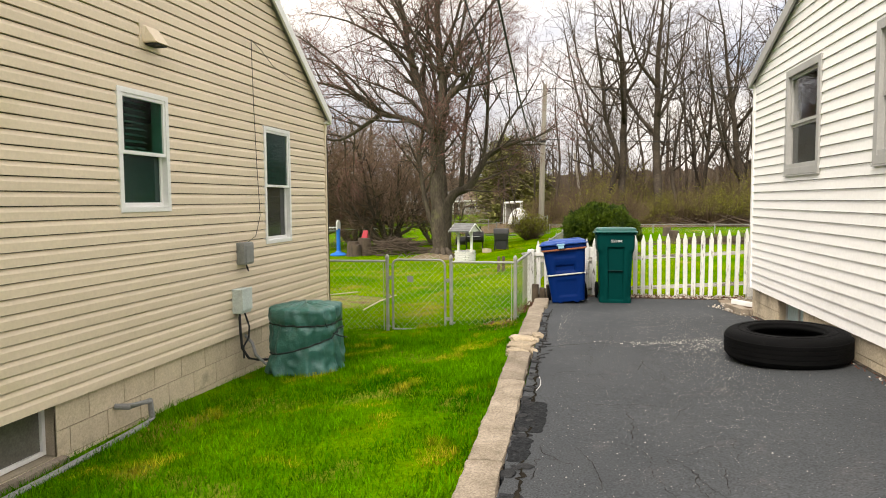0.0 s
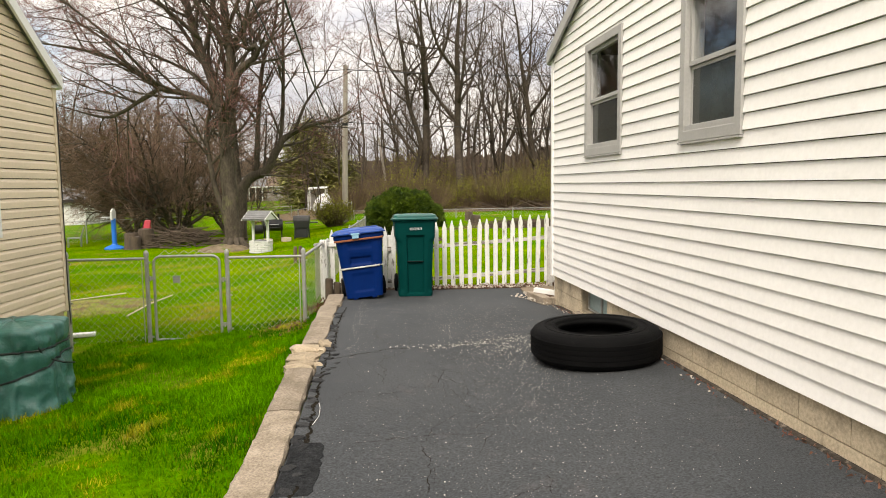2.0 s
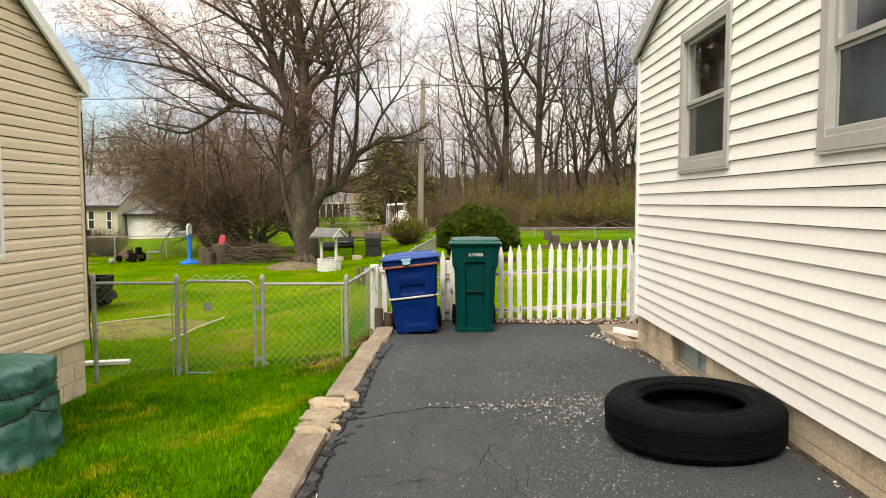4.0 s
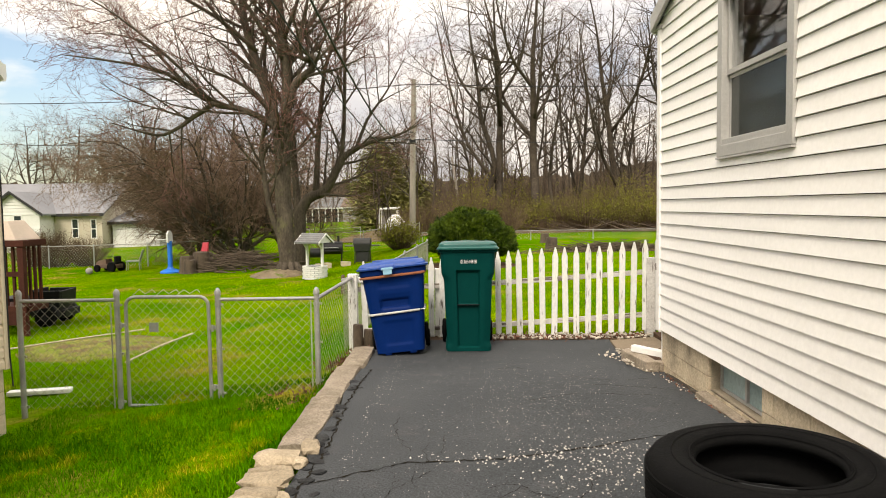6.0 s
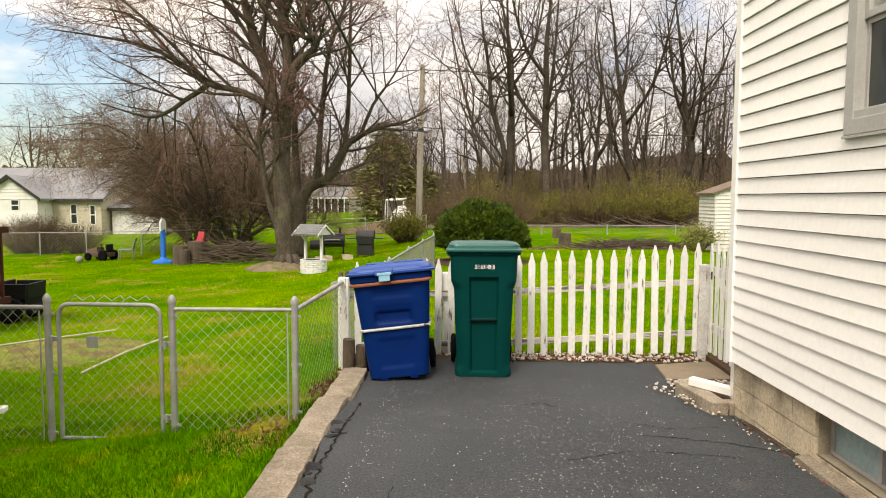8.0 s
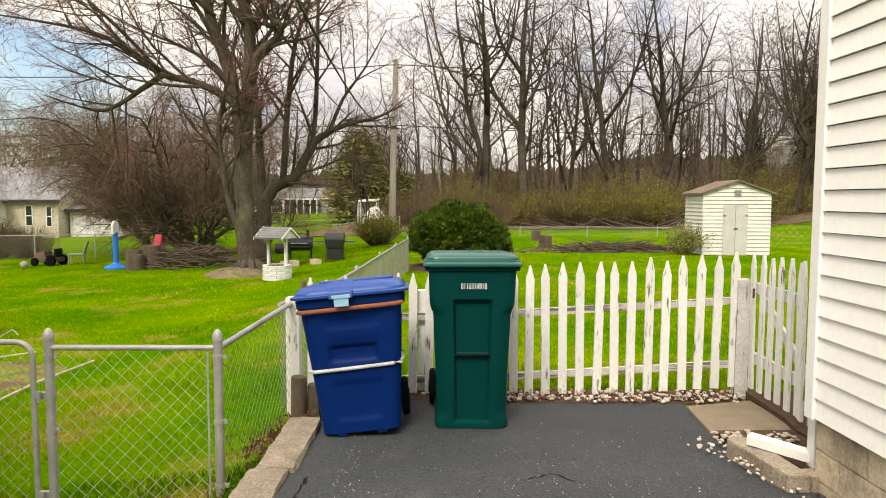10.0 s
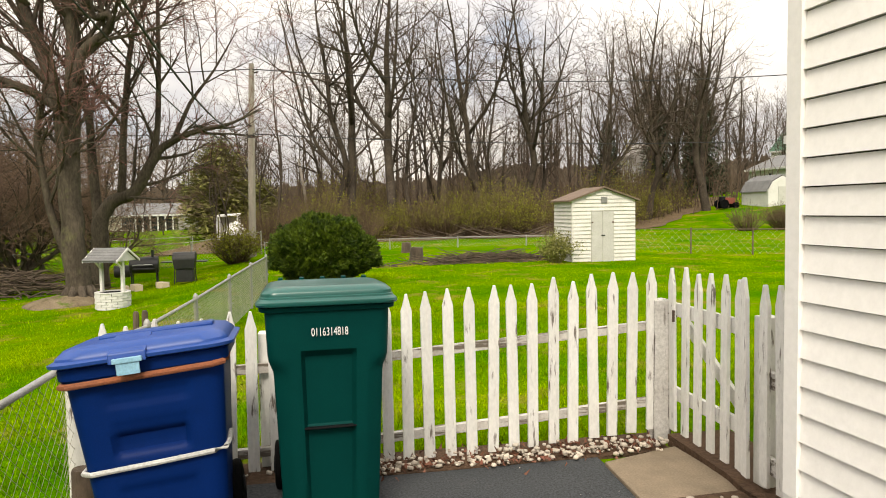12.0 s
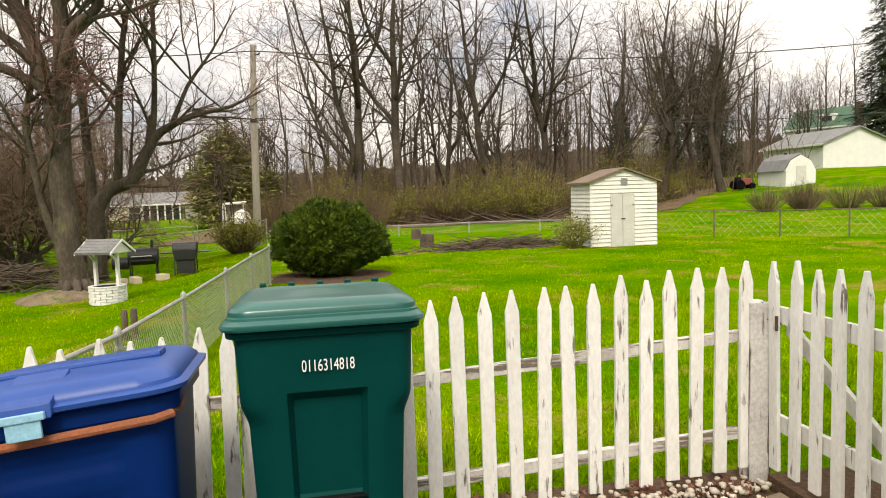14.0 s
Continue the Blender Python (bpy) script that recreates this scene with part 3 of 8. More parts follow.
for i, (a, c, dx, dz, ti) in enumerate(((-8, -4.6, 0, 0, 0), (-4.58, -1.2, 0, 0, 0), (-1.18, 1.6, 0, 0, 0), (1.62, 3.75, 0, 0.0, 0.004), (3.78, 5.55, 0.0, 0.0, 0), (5.62, 6.56, -0.012, 0.004, 0.03),
                                        (6.60, 6.80, -0.01, -0.045, -0.05), (7.5, 8.55, 0.0, 0.0, 0.01), (8.56, 9.6, 0.0, -0.01, 0), (9.61, 10.45, 0.03, -0.01, 0))):
    kerb_piece(a, c, dx, dz, ti, seed=i * 3)
rng = random.Random(5)
for x, y, z, sx, sy, sz, a in ((-0.03, 6.70, -0.01, 0.10, 0.07, 0.035, 8), (-0.05, 6.86, -0.045, 0.13, 0.09, 0.055, 4), (-0.04, 7.00, 0.0, 0.14, 0.08, 0.032, -6), (-0.06, 7.13, -0.03, 0.12, 0.06, 0.05, 10),
                               (-0.06, 7.28, 0.015, 0.13, 0.10, 0.038, 12), (0.10, 7.44, 0.02, 0.055, 0.10, 0.034, 15), (0.09, 7.22, 0.01, 0.04, 0.06, 0.03, 5), (-0.15, 7.16, -0.08, 0.07, 0.12, 0.05, 0), (0.11, 6.80, -0.02, 0.035, 0.06, 0.03, 30)):
    ob = part("broken_chunk", lump(rng, sx, sy, sz, 0.35), BROKEN, kerb, "broken sandy concrete chunk")
    ob.matrix_basis = pose(x - kerb_x(4), y - 4, z, rng.uniform(-5, 5), rng.uniform(-6, 6), a)
# crumbled edge of the asphalt
CRUMBS = [lump(rng, 1, 1.2, 0.5, 0.4, 1).mesh("asphalt_crumb", ASPHALT_OLD) for _ in range(6)]
for i in range(90):
    y = rng.uniform(2.6, 9.4)
    x = kerb_x(y) + 0.13 + abs(rng.gauss(0, 0.05))
    s = rng.uniform(0.012, 0.05)
    ob = part("asphalt_crumb", CRUMBS[i % 6], None, driveway)
    ob.matrix_basis = pose(x, y, drive(x, y) - 0.004, rng.uniform(-12, 12), rng.uniform(-12, 12), rng.uniform(0, 180)) @ Matrix.Diagonal((s, s, s * 0.7, 1))

# broken strip between the kerb and the sound asphalt
y = 1.0
while y < 6.75:
    L = rng.choice((0.10, 0.16, 0.24, 0.42, 0.6)) * rng.uniform(0.8, 1.2)
    w = (0.14 if y < 5 else 0.14 - 0.05 * (y - 5)) + rng.gauss(0, 0.02)
    k = max(2, int(L / 0.05))
    x0 = kerb_x(y) + 0.112
    z = drive(x0, y) + rng.uniform(-0.006, 0.007)
    edge = [(x0 + w + 0.012 * rng.uniform(-1, 1) - (0.025 if i in (0, k) else 0), y + 0.008 + (L - 0.016) * i / k) for i in range(k + 1)]
    inner = [(x0 + 0.012 * rng.uniform(-1, 1), y + 0.008 + (L - 0.016) * i / k + rng.uniform(-0.006, 0.006)) for i in range(k, -1, -1)]
    if rng.random() < 0.9:
        part("asphalt_block", B().prism(edge + inner, 2, -0.06, z), ASPHALT_STRIP, driveway, bevel=0.006)
    y += L


# ---- the two houses ----
class Gable:
    """A gable wall in the plane x = face that looks along s (+1 or -1)."""

    def __init__(self, face, s, ya, yb, zb, ze, slope, openings):
        self.face, self.s, self.ya, self.yb, self.zb, self.ze, self.slope, self.op = face, s, ya, yb, zb, ze, slope, openings

    def top(self, y):
        return self.ze + self.slope * min(y - self.ya, self.yb - y)

    def limits(self, z):
        d = max(0.0, (z - self.ze) / self.slope)
        return self.ya + d, self.yb - d

    def pieces(self, z0, z1):
        """Spans of a band between two heights that lie clear of the openings, as (yl0, yr0, yl1, yr1, z0, z1)."""
        cuts = sorted({z0, z1, *[z for o in self.op for z in (o[2], o[3]) if z0 < z < z1]} | ({self.ze} if z0 < self.ze < z1 else set()))
        out = []
        for a, c in zip(cuts, cuts[1:]):
            la, ra = self.limits(a)
            lc, rc = self.limits(c)
            if ra - la < 0.05:
                continue
            spans = [(None, None)]
            holes = sorted((o[0], o[1]) for o in self.op if o[2] <= a + 1e-6 and o[3] >= c - 1e-6)
            edges = [(la, lc)]
            for h0, h1 in holes:
                out.append((*[edges[-1][0], h0], *[edges[-1][1], h0], a, c))
                edges.append((h1, h1))
            out.append((edges[-1][0], ra, edges[-1][1], rc, a, c))
        return out

    def block(self, b, p, x_lo, x_hi, x_in):
        y0, y1, y2, y3, a, c = p
        b.hexa([(x_in, y0, a), (x_lo, y0, a), (x_lo, y1, a), (x_in, y1, a), (x_in, y2, c), (x_hi, y2, c), (x_hi, y3, c), (x_in, y3, c)])


def split_band(p, z):
    """One piece of a band cut in two at the height z."""
    y0, y1, y2, y3, a, c = p
    if not a + 0.002 < z < c - 0.002:
        return [p]
    f = (z - a) / (c - a)
    yl, yr = y0 + (y2 - y0) * f, y1 + (y3 - y1) * f
    return [(y0, y1, yl, yr, a, z), (yl, yr, y2, y3, z, c)]


def gable_house(name, label, g, exposure, lap, siding, foundation, z_ground, depth, roof_mat, fascia_mat, block_h, corner_mat, over, eave, gap=0.004, dutch=False):
    """A house whose gable end stands beside the drive: wall, lapped boards, foundation blocks, roof."""
    s = g.s
    mid = (g.ya + g.yb) / 2
    house = thing(name, (g.face - s * depth / 2, mid, z_ground), label, "house")
    inner = g.face - s * 0.14
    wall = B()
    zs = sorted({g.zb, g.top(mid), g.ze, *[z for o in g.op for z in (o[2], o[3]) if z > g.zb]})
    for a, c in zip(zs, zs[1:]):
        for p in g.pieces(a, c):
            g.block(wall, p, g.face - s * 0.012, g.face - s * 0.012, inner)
    # the three far walls
    far = g.face - s * depth
    # the core is coloured dark so each gap reads as a lap shadow
    w = part("gable_wall", wall, LAP_SHADE, house, "sheathing coloured dark as the shade line under each board", at_world=True)
    lo, hi = sorted((inner, far))
    part("wall", B().box(lo, hi, g.yb - 0.14, g.yb - 0.002, g.zb, g.ze), siding, house, at_world=True)
    part("wall", B().box(lo, hi, g.ya + 0.002, g.ya + 0.14, g.zb, g.ze), siding, house, at_world=True)
    lo, hi = sorted((far, far + s * 0.14))
    part("wall", B().prism([(g.ya, g.zb), (g.yb, g.zb), (g.yb, g.ze), (mid, g.top(mid)), (g.ya, g.ze)], 0, lo, hi), siding, house, at_world=True)
    z = g.zb
    while z < g.top(mid) - 0.1:
        z1 = min(z + exposure, g.top(mid) - 0.02)
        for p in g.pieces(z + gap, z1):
            b = B()
            share = lambda q: (q - z) / exposure
            if dutch:
                # a flat face, and above it a bevel that leans back under the next board
                zk = z + exposure * 0.66
                for q in split_band(p, zk):
                    lean = lambda v: lap * min(1.0, (1 - share(v)) / 0.34)
                    g.block(b, q, g.face + s * (0.003 + lean(q[4])), g.face + s * (0.003 + lean(q[5])), g.face - s * 0.006)
            else:
                # each board leans: out at its lower edge, in under the next one
                g.block(b, p, g.face + s * (0.003 + lap * (1 - share(p[4]))), g.face + s * (0.003 + lap * (1 - share(p[5]))), g.face - s * 0.006)
            part("siding_board", b, siding, w, at_world=True)
        z += exposure
    # corner posts
    for yc in (g.ya, g.yb):
        b = B().box(*sorted((g.face - s * 0.002, g.face + s * (lap + 0.012))), yc - 0.035 if yc == g.yb else yc - 0.002, yc + 0.002 if yc == g.ya else yc + 0.035, g.zb - 0.004, g.ze - 0.03)
        part("corner_post", b, corner_mat, w, at_world=True)
    # roof: two slopes with thickness, rake boards and a gutter
    x_out = g.face + s * over
    roof = B()
    th = 0.07
    for sg, ye in ((1, g.yb), (-1, g.ya)):
        y_e = ye + sg * eave
        z_e = g.ze - g.slope * eave
        lo, hi = sorted((x_out, far - s * 0.2))
        roof.prism([(y_e, z_e), (mid, g.top(mid)), (mid, g.top(mid) + th), (y_e, z_e + th)], 0, lo, hi)
    r = part("roof", roof, roof_mat, house, at_world=True)
    for sg, ye in ((1, g.yb), (-1, g.ya)):
        y_e = ye + sg * eave
        z_e = g.ze - g.slope * eave
        b = B()
        lo, hi = sorted((x_out - s * 0.004, x_out + s * 0.025))
        b.prism([(y_e, z_e - 0.05), (mid, g.top(mid) - 0.05), (mid, g.top(mid) + th + 0.012), (y_e, z_e + th + 0.012)], 0, lo, hi)
        part("rake_board", b, fascia_mat, r, at_world=True)
        b = B()
        lo, hi = sorted((x_out - s * 0.01, far))
        y0, y1 = sorted((y_e - sg * 0.01, y_e + sg * 0.08))
        b.prism([(y0, z_e + 0.10), (y0, z_e - 0.02), (y0 + 0.02, z_e - 0.05), (y1 - 0.02, z_e - 0.05), (y1, z_e - 0.02), (y1, z_e + 0.10)], 0, lo, hi)
        part("gutter", b, fascia_mat, r, at_world=True)
        b = B()
        y0, y1 = sorted((ye - sg * 0.05, y_e))
        b.box(lo, hi, y0, y1, z_e - 0.045, z_e - 0.02)
        part("soffit", b, fascia_mat, r, at_world=True)
    # foundation
    fx = g.face - s * 0.015
    f = B()
    fin = fx - s * 0.19
    holes = [o for o in g.op if o[3] <= g.zb + 0.01]
    def clear(y0, y1, z0, z1):
        spans = [(y0, y1)]
        for o in holes:
            if o[2] < z1 - 1e-4 and o[3] > z0 + 1e-4:
                spans = [q for a, c in spans for q in ((a, min(c, o[0])), (max(a, o[1]), c)) if q[1] - q[0] > 0.01]
        return spans
    zs = sorted({z_ground - 0.3, g.zb, *[z for o in holes for z in (max(o[2], z_ground - 0.3), min(o[3], g.zb))]})
    for a, c in zip(zs, zs[1:]):
        for y0, y1 in clear(g.ya + 0.01, g.yb - 0.01, a, c):
            f.box(*sorted((fx - s * 0.008, fin)), y0, y1, a, c)
    lo, hi = sorted((fin, far))
    f.box(lo, hi, g.yb - 0.2, g.yb - 0.012, z_ground - 0.3, g.zb)
    f.box(lo, hi, g.ya + 0.012, g.ya + 0.2, z_ground - 0.3, g.zb)
    fo = part("foundation", f, MORTAR, house, at_world=True)
    row, z1 = 0, g.zb - 0.004
    while z1 > z_ground - 0.2:
        z0 = z1 - block_h
        y = g.yb - 0.012 - (0.2 if row % 2 else 0.4)
        ends = [g.yb - 0.012]
        while y > g.ya:
            ends.append(y)
            y -= 0.405
        for c, a in zip(ends, ends[1:]):
            bands = sorted({z0, z1, *[q for o in holes for q in (o[2], o[3]) if z0 < q < z1 and o[0] < c and o[1] > a]})
            b = B()
            for q0, q1 in zip(bands, bands[1:]):
                for y0, y1 in clear(a + 0.004, c - 0.004, q0, q1):
                    b.box(*sorted((fx - s * 0.02, fx + s * 0.001)), y0, y1, q0 + (0.008 if q0 == z0 else 0), q1)
            if b.f:
                part("concrete_block", b, foundation, fo, at_world=True)
        z1 -= block_h
        row += 1
    return house


def ring_frame(b, x0, x1, y0, y1, z0, z1, w, wb=None):
    """A closed frame of one piece in the plane x = constant; wb is the width of its lower rail."""
    wb = wb or w
    outer = [(y0, z0), (y1, z0), (y1, z1), (y0, z1)]
    inner = [(y0 + w, z0 + wb), (y1 - w, z0 + wb), (y1 - w, z1 - w), (y0 + w, z1 - w)]
    verts = [(x, y, z) for x in (x0, x1) for loop in (outer, inner) for y, z in loop]
    faces = []
    for i in range(4):
        e = (i + 1) % 4
        faces += [(i, 4 + i, 4 + e, e), (8 + i, 8 + e, 12 + e, 12 + i), (i, e, 8 + e, 8 + i), (4 + i, 12 + i, 12 + e, 4 + e)]
    return b.add(verts, faces)


def sash_window(house, g, o, trim, glass, meet, outer, sash_w, set_out=0.0, lower_glass=None, lower_screen=False, blind=False, label=""):
    """A double-hung window set in an opening of the gable."""
    s, (y0, y1, z0, z1) = g.s, o
    X = lambda d0, d1: sorted((g.face + s * d0, g.face + s * d1))
    win = part("window", ring_frame(B(), *X(-0.12, 0.030), y0 - 0.01, y1 + 0.01, z0 - 0.01, z1 + 0.01, outer), trim, house, label, bevel=0.004, at_world=True)
    zm = z0 + (z1 - z0) * meet
    i0, i1 = y0 + outer - 0.012, y1 - outer + 0.012
    part("upper_sash", ring_frame(B(), *X(-0.045 + set_out, -0.005 + set_out), i0, i1, zm - 0.02, z1 - outer + 0.012, sash_w), trim, win, bevel=0.003, at_world=True)
    part("lower_sash", ring_frame(B(), *X(-0.085 + set_out, -0.048 + set_out), i0, i1, z0 + outer - 0.012, zm + 0.02, sash_w, sash_w * 1.25), trim, win, bevel=0.003, at_world=True)
    for nm, a, c, d in (("upper_pane", zm, z1 - outer - sash_w + 0.02, -0.025 + set_out), ("lower_pane", z0 + outer + sash_w - 0.02, zm, -0.066 + set_out)):
        pane = part(nm, B().box(*X(d - 0.003, d + 0.003), i0 + sash_w - 0.01, i1 - sash_w + 0.01, a, c), lower_glass if lower_glass and nm == "lower_pane" else glass, win, at_world=True)
        pane.visible_shadow = False
    if lower_screen:
        b = ring_frame(B(), *X(-0.040, -0.022), i0, i1, z0 + outer - 0.012, zm - 0.022, 0.022)
        part("screen_frame", b, trim, win, at_world=True)
        part("storm_pane", B().box(*X(-0.034, -0.030), i0 + 0.02, i1 - 0.02, z0 + outer + 0.005, zm - 0.03), LOWER_PANE, win, "dim grey storm pane", at_world=True)
    if lower_screen:
        part("window_sill", B().box(*X(-0.06, 0.026), y0 + outer - 0.012, y1 - outer + 0.012, z0 + 0.02, z0 + outer + 0.03), trim, win, bevel=0.006, at_world=True)
        part("drip_edge", B().box(*X(0.0, 0.036), y0 - 0.012, y1 + 0.012, z0 - 0.026, z0 - 0.013), trim, win, at_world=True)
    if blind:
        k = int((z1 - outer - zm) / 0.055)
        for i in range(k):
            zc = zm + 0.05 + i * 0.055
            b = B()
            xa, xb = g.face - s * 0.17, g.face - s * 0.205
            b.hexa([(xa, i0, zc), (xb, i0, zc + 0.02), (xb, i1, zc + 0.02), (xa, i1, zc), (xa, i0, zc + 0.004), (xb, i0, zc + 0.024), (xb, i1, zc + 0.024), (xa, i1, zc + 0.004)])
            part("blind_slat", b, BLIND, win, "pale blind slat", at_world=True)
    # dark sheet added behind the panes in place of the unlit room
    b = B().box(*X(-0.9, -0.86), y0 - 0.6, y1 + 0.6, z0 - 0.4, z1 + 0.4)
    part("curtain", b, ROOM_DARK, win, "dark sheet added for the unlit room", at_world=True)
    return win


L_OPEN = [(4.85, 5.51, 1.435, 2.43), (7.38, 8.07, 1.02, 2.375), (3.30, 4.10, -0.31, 0.07)]
LG = Gable(-3.07, 1, 1.0, 9.30, 0.07, 2.681, 0.70, L_OPEN)
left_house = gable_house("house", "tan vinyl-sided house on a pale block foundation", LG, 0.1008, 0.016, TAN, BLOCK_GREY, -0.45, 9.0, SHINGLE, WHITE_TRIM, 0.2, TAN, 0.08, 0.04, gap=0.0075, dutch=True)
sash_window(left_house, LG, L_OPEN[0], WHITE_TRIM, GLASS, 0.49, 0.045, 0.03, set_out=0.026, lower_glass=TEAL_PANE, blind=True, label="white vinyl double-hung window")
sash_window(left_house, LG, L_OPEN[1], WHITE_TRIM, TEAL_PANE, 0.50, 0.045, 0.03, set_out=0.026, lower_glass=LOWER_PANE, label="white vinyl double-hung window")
bw = part("basement_window", ring_frame(B(), -3.23, -3.18, 3.30, 4.10, -0.30, 0.065, 0.03), WHITE_TRIM, left_house, "small basement window with white frame", at_world=True)
part("pane", B().box(-3.21, -3.204, 3.33, 4.07, -0.27, 0.04), DUSTY_PANE, bw, at_world=True)
part("window_sill", B().box(-3.2, -3.02, 3.26, 4.14, -0.36, -0.312), CONCRETE, bw, "rough concrete sill", bevel=0.008, at_world=True)

R_OPEN = [(7.20, 8.19, 1.765, 2.87), (5.21, 6.02, 1.775, 2.87), (7.58, 8.41, 0.10, 0.345)]
RG = Gable(2.72, -1, 1.6, 9.47, 0.350, 3.0, 0.38, R_OPEN)
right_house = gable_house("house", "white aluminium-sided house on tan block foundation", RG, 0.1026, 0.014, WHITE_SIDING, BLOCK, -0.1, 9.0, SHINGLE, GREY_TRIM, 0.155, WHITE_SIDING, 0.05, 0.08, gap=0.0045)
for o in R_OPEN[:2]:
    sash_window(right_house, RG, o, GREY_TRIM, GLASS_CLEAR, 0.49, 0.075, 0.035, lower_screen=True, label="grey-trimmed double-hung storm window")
bw = part("basement_window", ring_frame(B(), 2.82, 2.86, 7.58, 8.41, 0.105, 0.352, 0.02), GREY_TRIM, right_house, "basement window with two frosted panes", at_world=True)
part("mullion", B().box(2.815, 2.86, 7.97, 7.995, 0.12, 0.345), GREY_TRIM, bw, at_world=True)
part("pane", B().box(2.835, 2.842, 7.595, 7.975, 0.12, 0.34), GLASS_FROST, bw, at_world=True)
part("pane", B().box(2.835, 2.842, 7.99, 8.395, 0.12, 0.34), GLASS_FROST, bw, at_world=True)
part("window_sill", B().hexa([(2.66, 7.53, -0.02), (2.9, 7.53, -0.02), (2.9, 8.46, -0.02), (2.66, 8.46, -0.02), (2.66, 7.53, 0.07), (2.9, 7.53, 0.105), (2.9, 8.46, 0.105), (2.66, 8.46, 0.07)]), CONCRETE, bw, "sloping concrete sill", at_world=True)
# the white house stands two degrees askew to the drive
SKEW, PIVOT = radians(2.3), Vector((2.72, 9.47, 0))
off = right_house.location - PIVOT
right_house.location = PIVOT + Matrix.Rotation(SKEW, 3, "Z") @ off
right_house.rotation_euler = (0, 0, SKEW)

# fixtures on the tan house
vent = thing("wall_vent", (-3.05, 5.30, 2.92), "tan hooded vent on the siding", "vent")
part("hood", B().hexa([(0, -0.11, -0.07), (0.13, -0.09, -0.07), (0.13, 0.09, -0.07), (0, 0.11, -0.07), (0, -0.11, 0.08), (0.03, -0.08, 0.07), (0.03, 0.08, 0.07), (0, 0.11, 0.08)]), TAN, vent, bevel=0.012)
# dark slab painted in for the shade under the hood
part("mouth", B().box(0.0, 0.11, -0.075, 0.075, -0.085, -0.068), SHADOW_GAP, vent)
part("back_plate", B().box(-0.015, 0.004, -0.14, 0.14, -0.11, 0.11), TAN, vent, bevel=0.003)

meter = thing("utility_box", (-3.04, 6.78, 0.95), "small grey telephone box on the siding", "utility box")
part("case", B().box(-0.02, 0.085, -0.105, 0.105, -0.12, 0.12), CONDUIT, meter, bevel=0.02, smooth=True)
part("cover", B().box(0.083, 0.095, -0.085, 0.085, -0.10, 0.09), CONDUIT, meter, bevel=0.005)
part("cable", B().tube([(0.02, 0.03, -0.1), (0.03, 0.05, -0.17), (0.02, 0.09, -0.2), (0.0, 0.1, -0.16)], 0.009, 6), CABLE, meter, smooth=True)
box = thing("disconnect_box", (-3.04, 6.66, 0.45), "grey-green electrical disconnect box", "electrical box")
part("case", B().box(-0.02, 0.10, -0.10, 0.10, -0.13, 0.13), METER, box, bevel=0.01)
part("lid", B().box(0.098, 0.112, -0.108, 0.108, -0.10, 0.14), METER, box, bevel=0.006)
part("whip", B().tube([(0.04, -0.05, -0.12), (0.05, -0.06, -0.3), (0.07, -0.07, -0.5), (0.12, -0.02, -0.62), (0.16, 0.1, -0.66), (0.2, 0.3, -0.7), (0.3, 0.42, -0.66)], 0.014, 8), CABLE, box, "black flexible conduit", smooth=True)
part("cable", B().tube([(0.04, 0.05, -0.12), (0.06, 0.12, -0.3), (0.06, 0.1, -0.42), (0.05, 0.0, -0.5), (0.07, -0.03, -0.62)], 0.010, 8), CABLE, box, smooth=True)
part("tubing", B().tube([(-0.05, 0.22, -0.42), (0.06, 0.18, -0.5), (0.16, 0.06, -0.60), (0.25, 0.1, -0.70), (0.36, 0.25, -0.70), (0.5, 0.4, -0.66)], 0.017, 8), CONDUIT, box, "grey insulated tubing", smooth=True)
wire = B()
wire.tube([(-3.045, 7.12, 3.3), (-3.04, 7.13, 2.6), (-3.04, 7.17, 1.9), (-3.04, 7.22, 1.35), (-3.04, 7.1, 1.12), (-3.03, 6.85, 1.05)], 0.0035, 5)
wire.tube([(-3.045, 7.12, 3.3), (-3.03, 7.35, 3.22), (-3.02, 7.6, 3.1), (-2.98, 8.0, 3.02), (-2.93, 8.4, 2.98)], 0.0035, 5)
whole("wall_cable", wire, CABLE, "thin dark cable stapled down the tan siding", "cable", smooth=True)
pipe = B().tube([(-3.08, 4.72, -0.13), (-2.97, 4.74, -0.13), (-2.95, 4.98, -0.15), (-2.95, 5.0, -0.30), (-2.94, 4.9, -0.325), (-2.93, 4.6, -0.33), (-2.91, 3.9, -0.335), (-2.89, 2.5, -0.33)], 0.026, 8)
drain = whole("drain_pipe", pipe, CONDUIT, "grey plastic drain pipe along the foundation", "pipe", smooth=True)
dark = B().tube([(-3.036, 9.312, 2.45), (-3.034, 9.316, 1.5), (-3.034, 9.314, 0.2), (-3.03, 9.33, -0.1)], 0.006, 6)
whole("corner_cable", dark, CABLE, "black cable down the tan house corner", "cable", smooth=True)

# ---- covered air conditioner beside the tan house ----
def low_strap(a):
    """Height share of the slanting lower strap round the cover."""
    return 0.48 + 0.16 * math.cos(a - 0.5)


